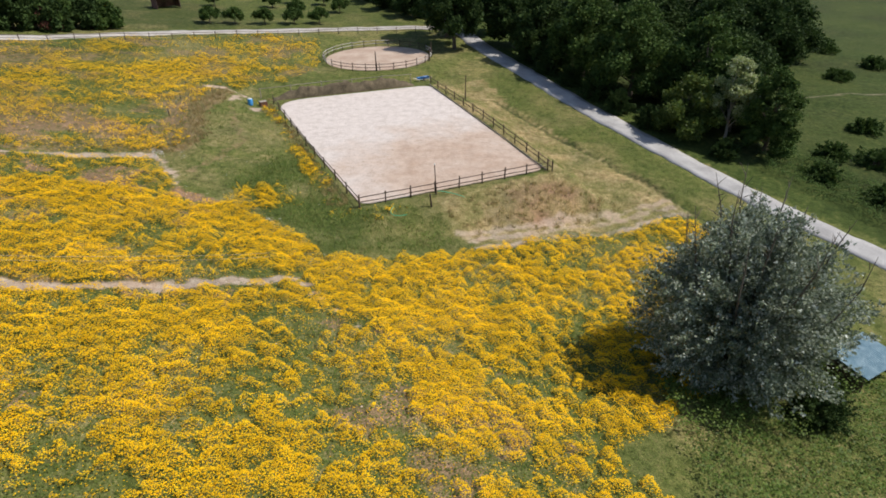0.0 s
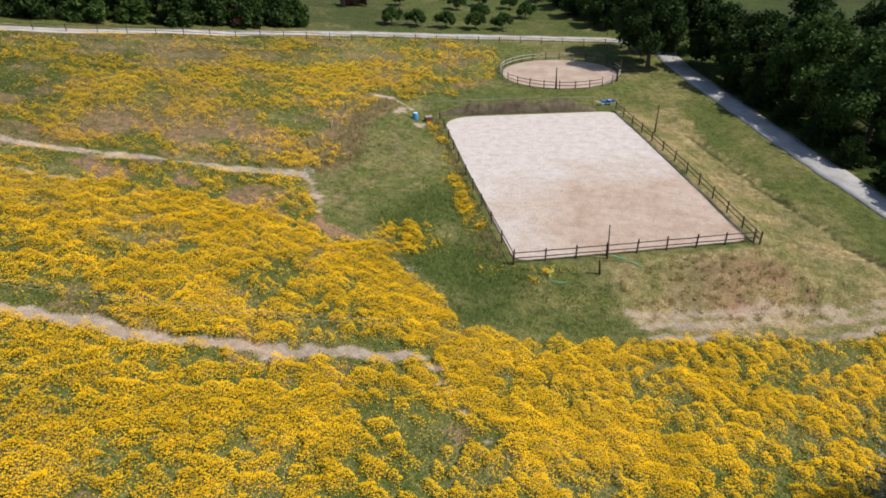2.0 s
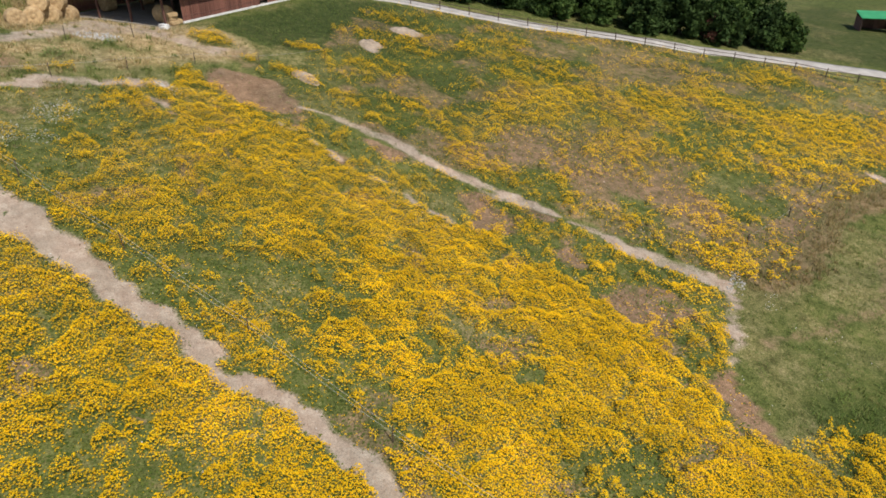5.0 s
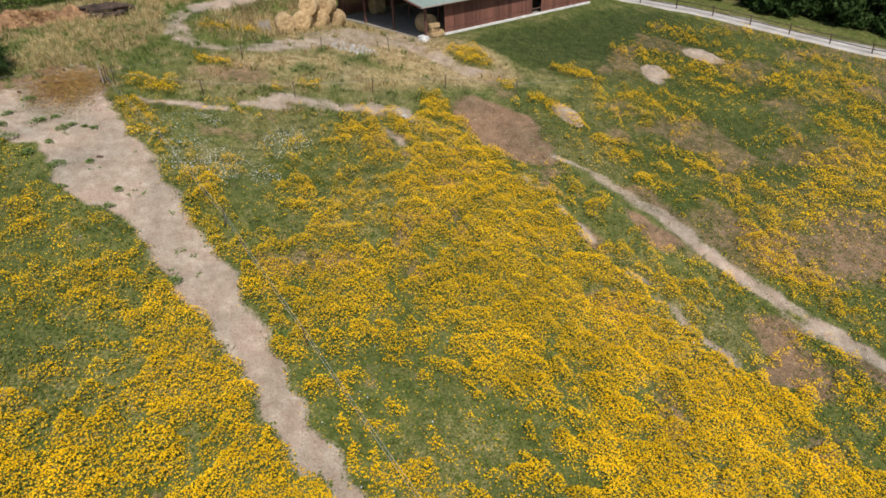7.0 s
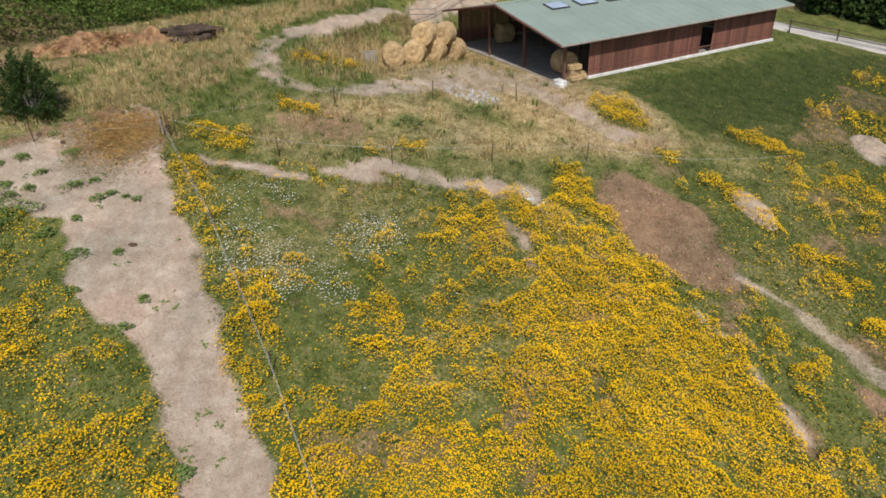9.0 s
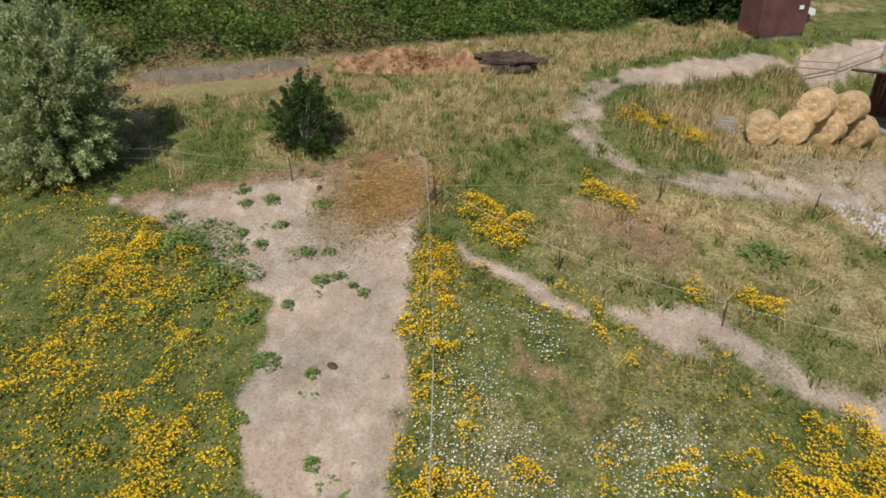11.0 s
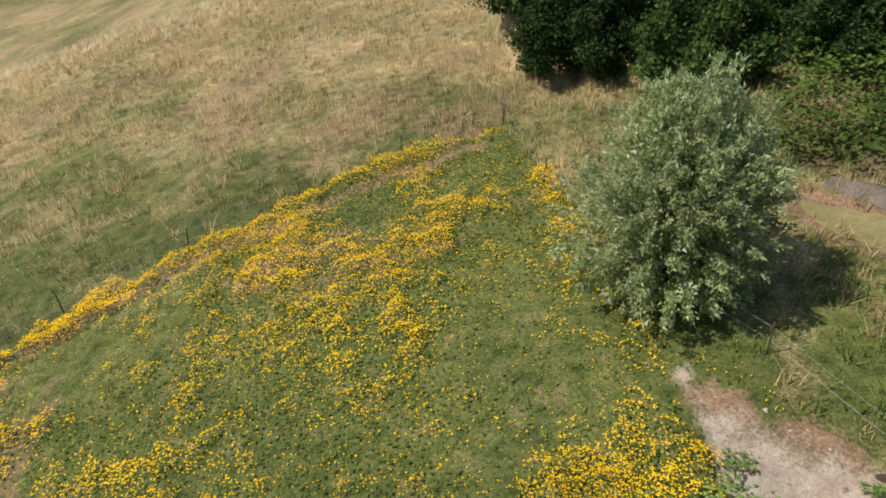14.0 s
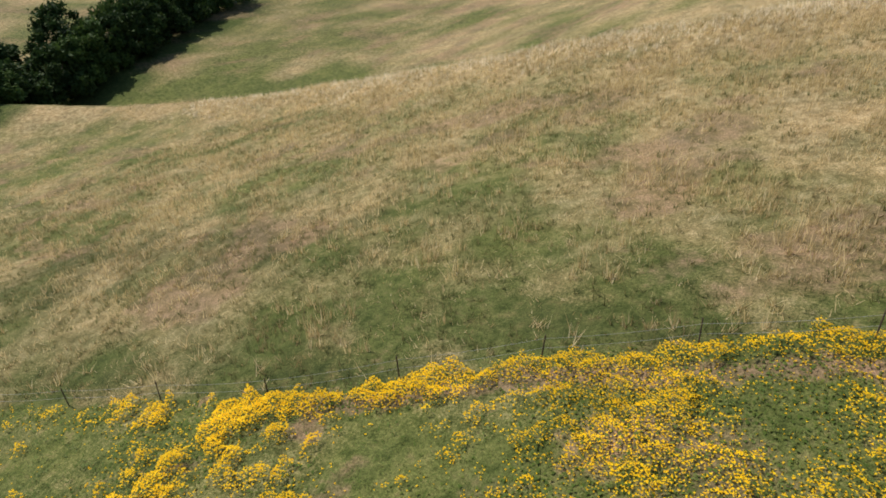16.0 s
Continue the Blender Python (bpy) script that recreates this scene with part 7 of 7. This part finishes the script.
ux, uy = rng.normal(0, 1.9, 1800), rng.normal(0, 0.6, 1800)
sx, sy = -81.6 + ux * math.cos(2.09) - uy * math.sin(2.09), 10.4 + ux * math.sin(2.09) + uy * math.cos(2.09)
sz = height(sx, sy) + 0.06 + 0.75 * np.clip(1 - (ux / 3.8) ** 2 - (uy / 1.4) ** 2, 0, 1) * rng.uniform(0.7, 1.15, 1800)
co, fa = cards(np.c_[sx, sy, sz], rng.uniform(0.2, 0.55, 1800), 0.8, 0.14, 0.02)
LITTER = leafy("reddish_litter", [(0.36, 0.20, 0.09), (0.48, 0.30, 0.15), (0.25, 0.12, 0.05), (0.55, 0.40, 0.20)], 0.8, 0.2, 0.1, 0.4)
tagged(new("heap_litter", raw_mesh("heap_litter", co, fa, LITTER)), "loose reddish straw litter lying on the manure heap", "straw", kind="stuff")
DARK_DUNG = surface("dark_dung", (0.045, 0.028, 0.018), (0.11, 0.07, 0.045), 4.0, 0.95, 0.8, fine=18.0)
for n, (x, y) in enumerate(((-69.4, 12.0), (-68.7, 13.5), (-70.1, 14.6), (-70.0, 15.4), (-67.3, 10.4), (-72.1, 15.4), (-70.4, 18.0), (-61.0, 19.3))):
    mound("dung_mound", x, y, 0.2, 0.14, 0.1, 40 * n, DARK_DUNG, "small dark dung pile on the trodden yard", "dung", 20 + n)


def rubble(x, y, rx, ry, turn, count, label, small=0.06, large=0.2):
    """A strewn patch of stones in one mesh."""
    bm = bmesh.new()
    r = random.Random(count)
    c, s = math.cos(radians(turn)), math.sin(radians(turn))
    for _ in range(count):
        a, q = r.uniform(0, 6.283), math.sqrt(r.random())
        u, v = rx * q * math.cos(a), ry * q * math.sin(a)
        px_, py_ = x + u * c - v * s, y + u * s + v * c
        size = r.uniform(small, large)
        made = bmesh.ops.create_icosphere(bm, subdivisions=1, radius=size, matrix=Matrix.Translation((px_, py_, ground_z(px_, py_) + size * 0.3)) @ pose(0, 0, 0, r.uniform(0, 360), r.uniform(0, 360), 0) @ Matrix.Diagonal((1, r.uniform(0.6, 0.9), r.uniform(0.4, 0.7), 1)))
        for w in made["verts"]:
            w.co += Vector((r.uniform(-1, 1), r.uniform(-1, 1), r.uniform(-1, 1))) * size * 0.15
    return tagged(part("rubble", bm, STONE), label, "rubble", kind="stuff")


rubble(-77.3, 35.6, 2.1, 0.95, 62, 190, "strewn pale rubble stones on the grass by the barn", 0.05, 0.14)
rubble(-66.0, 38.0, 1.2, 0.5, 40, 50, "a few pale stones in the trodden grass", 0.04, 0.12)
rubble(-30.6, 64.6, 1.6, 0.6, 120, 60, "scattered pale stones beside the meadow path", 0.04, 0.12)

bx_, by_ = barn_to_world(-0.5, -0.3)
bm = bmesh.new()
box(bm, -0.45, 0.45, -0.28, 0.28, 0, 0.42, 0.04)
box(bm, 0.1, 0.65, -0.5, -0.1, 0, 0.3, 0.03)
ob = part("concrete_block", bm, WHITEWASH)
ob.matrix_world = pose(bx_, by_, ground_z(bx_, by_) - 0.03, 0, 0, 25)
tagged(ob, "pair of white concrete blocks by the barn's corner post", "block")


def square_bales(u, v):
    """Small straw bales piled beside the barn's corner."""
    me = bmesh.new()
    box(me, -0.5, 0.5, -0.24, 0.24, 0, 0.38, 0.05)
    me = mesh_of("straw_bale", me, HAY)
    for n, (du, dv, z, a) in enumerate(((0, 0, 0, 5), (0.1, 0.55, 0, -4), (0.05, 0.25, 0.38, 12), (-0.05, 0.1, 0.76, -10), (0.9, 0.3, 0, 60))):
        x, y = barn_to_world(u + du, v + dv)
        ob = new("straw_bale", me)
        ob.matrix_world = pose(x, y, BARN_Z + 0.06 + z, 0, 0, math.degrees(BARN_TURN) + a)
        tagged(ob, "small golden straw bale piled at the barn's open corner", "straw bale", "piled straw bales")


square_bales(1.0, -0.1)

# long roof-like crate beside the round bales
bm = bmesh.new()
for k in range(5):
    box(bm, -0.5, 0.5, -0.02, 0.02, 0.05 + 0.2 * k, 0.21 + 0.2 * k, 0.005)
for e in (-0.45, 0.45):
    box(bm, e - 0.05, e + 0.05, -0.07, -0.021, 0, 1.1, 0.005)
ob = part("pallet", bm, WOOD_GREY)
ob.matrix_world = pose(-85.9, 28.6, ground_z(-85.9, 28.6), -12, 0, 100)
tagged(ob, "weathered wooden pallet leaning by the round bales", "pallet")


# ------------------------------------------------------------------ arena's edge
def barrel(x, y):
    root = empty("barrel", x, y)
    tagged(root, "bright blue plastic barrel standing on bare ground", "barrel")
    bm = bmesh.new()
    tube(bm, [(0, 0, 0), (0, 0, 0.06), (0, 0, 0.3), (0, 0, 0.33), (0, 0, 0.36), (0, 0, 0.62), (0, 0, 0.65), (0, 0, 0.68), (0, 0, 0.9), (0, 0, 0.95)], [0.30, 0.34, 0.36, 0.38, 0.36, 0.36, 0.38, 0.36, 0.34, 0.29], 24)
    part("body", bm, BLUE, root)
    bm = bmesh.new()
    tube(bm, [(0, 0, 0.94), (0, 0, 0.97), (0, 0, 0.99)], [0.27, 0.27, 0.2], 24)
    part("lid", bm, WHITE_PAINT, root, "pale lid")
    return root


barrel(-27.5, 89.6)


def crate(x, y, turn):
    root = empty("crate", x, y, None, turn)
    tagged(root, "open reddish wooden crate beside the blue barrel", "crate")
    for k, (a, b, c_, d) in enumerate(((-0.5, 0.5, -0.4, -0.36), (-0.5, 0.5, 0.36, 0.4), (-0.5, -0.46, -0.359, 0.359), (0.46, 0.5, -0.359, 0.359))):
        for h in (0.02, 0.26, 0.5):
            bm = bmesh.new()
            box(bm, a, b, c_, d, h, h + 0.2, 0.006)
            part("slat", bm, BOARD, root)
    bm = bmesh.new()
    box(bm, -0.5, 0.5, -0.4, 0.4, 0.71, 0.74, 0.006)
    part("lid", bm, WOOD_GREY, root, "grey board lid")
    return root


crate(-26.0, 90.6, 30)


def wheelbarrow(x, y, turn):
    root = empty("wheelbarrow", x, y, None, turn)
    tagged(root, "blue wheelbarrow with pale handles at the arena's corner", "wheelbarrow")
    bm = bmesh.new()
    low = [bm.verts.new(p) for p in ((-0.3, -0.2, 0.35), (0.35, -0.2, 0.3), (0.35, 0.2, 0.3), (-0.3, 0.2, 0.35))]
    top = [bm.verts.new(p) for p in ((-0.5, -0.38, 0.68), (0.62, -0.38, 0.62), (0.62, 0.38, 0.62), (-0.5, 0.38, 0.68))]
    bm.faces.new(low[::-1])
    for k in range(4):
        bm.faces.new((low[k], low[(k + 1) % 4], top[(k + 1) % 4], top[k]))
    bmesh.ops.solidify(bm, geom=list(bm.faces), thickness=0.03)
    part("tray", bm, BLUE, root)
    for e in (-0.28, 0.28):
        bm = bmesh.new()
        tube(bm, [(0.75, e * 0.3, 0.22), (0, e * 0.8, 0.33), (-0.6, e, 0.5), (-1.2, e * 1.2, 0.72)], [0.03] * 4, 7)
        tube(bm, [(-0.35, e, 0.42), (-0.45, e, 0.0)], [0.025, 0.025], 7)
        part("handle", bm, WHITE_PAINT, root, "pale handle and leg")
    bm = bmesh.new()
    tube(bm, [(0.75, -0.05, 0.22), (0.75, 0.05, 0.22)], [0.22, 0.22], 20)
    part("wheel", bm, BLACK, root)
    return root


wheelbarrow(-4.0, 104.2, 40)
wheelbarrow(-3.0, 105.3, 120)


def hose(points, label):
    cu = bpy.data.curves.new("hose", "CURVE")
    cu.dimensions, cu.bevel_depth, cu.resolution_u = "3D", 0.035, 8
    sp = cu.splines.new("NURBS")
    sp.points.add(len(points) - 1)
    for p, (x, y, up) in zip(sp.points, points):
        p.co = (x, y, ground_z(x, y) + 0.05 + up, 1)
    sp.use_endpoint_u, sp.order_u = True, 4
    cu.materials.append(HOSE)
    return tagged(new("hose", cu), label, "hose")


hose([(-1.0, 59.0, 0.5), (0.2, 59.3, 0.25), (1.0, 59.2, 0.1), (1.7, 59.0, 0.05)], "bright green garden hose hanging over the arena's bank")
hose([(-5.2, 56.2, 0.3), (-5.6, 55.6, 0.2), (-5.4, 55.0, 0.15), (-4.6, 54.9, 0.2), (-3.9, 55.2, 0.25)], "bright green garden hose curled in the grass")

# the earth bank behind the arena, between it and the round pen
def ridge(name, a, b, wide, tall, material, label, seed):
    a, b = Vector(a), Vector(b)
    d = (b - a).normalized()
    side = Vector((-d.y, d.x))
    n, m = 70, 9
    co = []
    for k in range(n):
        for c_ in range(m):
            p = a.lerp(b, k / (n - 1)) + side * wide * (2 * c_ / (m - 1) - 1)
            co.append((p.x, p.y, math.sin(math.pi * c_ / (m - 1)) * min(1, 6 * k / n, 6 * (n - 1 - k) / n)))
    co = np.array(co)
    lump = 0.6 + 0.5 * fbm(co[:, 0], co[:, 1], 1.4, seed, 3) + 0.25 * (fbm(co[:, 0], co[:, 1], 0.4, seed + 9, 2) - 0.5)
    co[:, 2] = height(co[:, 0], co[:, 1]) + tall * co[:, 2] * lump - 0.06 * (co[:, 2] < 0.02)
    ids = np.arange(n * m).reshape(n, m)
    faces = np.stack([ids[:-1, :-1], ids[1:, :-1], ids[1:, 1:], ids[:-1, 1:]], -1).reshape(-1, 4)
    me = raw_mesh(name, co, faces, material)
    me.shade_smooth()
    return tagged(new(name, me), label, "bank", kind="structure")


up_way = (FL - NL).normalized()
BANK_EARTH = surface("dark_bank_earth", (0.06, 0.048, 0.03), (0.17, 0.135, 0.085), 1.1, 0.95, 0.9, fine=6.0, grain=(0.5, 1.4))
ridge("bank", (-73.0, -2.4), (-79.6, 5.2), 0.7, 0.3, MUD, "cracked grey mud bank behind the pond", 630)
ridge("bank", FL + up_way * 1.5, FR.lerp(FL, 0.08) + up_way * 1.4, 0.8, 1.7, BANK_EARTH, "rough brown earth bank behind the riding arena", 610)


# ------------------------------------------------------------------ sheds
def field_shelter(x, y, turn, long, wide, tall, roof_mat, wall_mat, label, corrugated=True, z=None):
    root = empty("shed", x, y, z, turn)
    tagged(root, label, "shed")
    for sx_, sy_ in ((-1, -1), (1, -1), (1, 1), (-1, 1)):
        bm = bmesh.new()
        h = tall * (1.0 if sy_ > 0 else 0.82)
        box(bm, sx_ * long / 2 - 0.06, sx_ * long / 2 + 0.06, sy_ * wide / 2 - 0.06, sy_ * wide / 2 + 0.06, -0.3, h, 0.01)
        part("post", bm, WOOD_DARK, root)
    for n, (a, b, c_, d, h) in enumerate(((-long / 2, long / 2, wide / 2 + 0.061, wide / 2 + 0.1, tall), (-long / 2 - 0.1, -long / 2 - 0.061, -wide / 2, wide / 2, tall * 0.8), (long / 2 + 0.061, long / 2 + 0.1, -wide / 2, wide / 2, tall * 0.8))):
        count = 10
        for k in range(count):
            bm = bmesh.new()
            if n == 0:
                box(bm, a + (b - a) * k / count + 0.01, a + (b - a) * (k + 1) / count - 0.01, c_, d, 0.0, h - 0.05, 0.005)
            else:
                box(bm, a, b, c_ + (d - c_) * k / count + 0.01, c_ + (d - c_) * (k + 1) / count - 0.01, 0.0, h - 0.05, 0.005)
            part("board", bm, wall_mat, root)
    bm = bmesh.new()
    steps = int(long / 0.09)
    tops, unders = [], []
    for k in range(steps + 1):
        u = -long / 2 - 0.3 + (long + 0.6) * k / steps
        dz = 0.03 * math.cos(math.pi * k) if corrugated else 0
        for v, h in ((-wide / 2 - 0.35, tall * 0.82 - 0.02), (wide / 2 + 0.3, tall + 0.06)):
            tops.append(bm.verts.new((u, v, h + dz + 0.06)))
            unders.append(bm.verts.new((u, v, h + dz)))
    for k in range(steps):
        i = 2 * k
        bm.faces.new((tops[i], tops[i + 2], tops[i + 3], tops[i + 1]))
        bm.faces.new((unders[i], unders[i + 1], unders[i + 3], unders[i + 2]))
        bm.faces.new((tops[i], unders[i], unders[i + 2], tops[i + 2]))
        bm.faces.new((tops[i + 1], tops[i + 3], unders[i + 3], unders[i + 1]))
    bm.faces.new((tops[0], tops[1], unders[1], unders[0]))
    bm.faces.new((tops[-2], unders[-2], unders[-1], tops[-1]))
    part("roof", bm, roof_mat, root)
    return root


field_shelter(31.0, 38.2, 30, 4.0, 2.6, 2.0, BLUE_SHEET, WOOD_DARK, "small dark shed under a blue-grey corrugated roof beside the willow")
SHED_GREEN = surface("bright_green_roofing", (0.03, 0.24, 0.09), (0.06, 0.34, 0.14), 1.0, 0.5, 0.1, fine=6.0)
field_shelter(-61.8, 152.5, 40, 5.0, 3.5, 2.8, SHED_GREEN, BOARD, "dark timber field shelter with a green roof in the orchard", False)


def cabin(x, y, turn):
    root = empty("cabin", x, y, None, turn)
    tagged(root, "flat-roofed rust-red cabin beside the farm track", "cabin")
    bm = bmesh.new()
    box(bm, -1.8, 1.8, -1.15, 1.15, 0.15, 2.73, 0.03)
    part("body", bm, RED_METAL, root)
    bm = bmesh.new()
    box(bm, -1.9, 1.9, -1.25, 1.25, 2.73, 2.86, 0.02)
    part("roof", bm, BLACK, root)
    bm = bmesh.new()
    box(bm, -1.7, 1.7, -1.0, 1.0, -0.3, 0.149)
    part("base", bm, CONCRETE, root)
    bm = bmesh.new()
    box(bm, 1.0, 1.35, -1.175, -1.151, 1.75, 2.0, 0.005)
    part("sign", bm, WHITE_PAINT, root, "small white panel")
    return root


cabin(-99.75, 29.55, 129.4)


def car(x, y, turn):
    root = empty("car", x, y, None, turn)
    tagged(root, "white parked hatchback car behind the rust-red cabin", "car")
    bm = bmesh.new()
    side = [(-1.9, 0.35), (-1.95, 0.75), (-1.5, 0.95), (-0.85, 1.4), (0.55, 1.45), (1.2, 1.0), (1.95, 0.85), (2.0, 0.4)]
    l = [bm.verts.new((u, -0.82 + (0.14 if h > 1.2 else 0), h)) for u, h in side]
    r_ = [bm.verts.new((u, 0.82 - (0.14 if h > 1.2 else 0), h)) for u, h in side]
    bm.faces.new(l)
    bm.faces.new(r_[::-1])
    for k in range(len(side)):
        j = (k + 1) % len(side)
        bm.faces.new((l[j], l[k], r_[k], r_[j]))
    bmesh.ops.bevel(bm, geom=list(bm.edges), offset=0.05, segments=2, affect="EDGES")
    body = part("body", bm, WHITE_PAINT, root)
    for u0, u1, h0, h1, nm in ((0.62, 1.14, 1.42, 1.07, "windscreen"), (-1.42, -0.95, 1.0, 1.34, "rear_window")):
        bm = bmesh.new()
        q = [bm.verts.new(p) for p in ((u0, -0.6, h0), (u1, -0.68, h1), (u1, 0.68, h1), (u0, 0.6, h0))]
        bm.faces.new(q)
        bmesh.ops.solidify(bm, geom=list(bm.faces), thickness=0.05)
        part(nm, bm, BLACK, body)
    for u in (-1.25, 1.25):
        for e in (-1, 1):
            bm = bmesh.new()
            tube(bm, [(u, e * 0.66, 0.31), (u, e * 0.84, 0.31)], [0.31, 0.31], 18)
            part("wheel", bm, BLACK, root)
    return root


car(-103.4, 30.2, 129)


# the stout corner post of the electric fence
pole(-70.0, 18.2, ground_z(-70.0, 18.2), 1.4, 0.026, "weathered corner post of the electric fence", cap=False, lean=1, wood=WOOD_GREY)
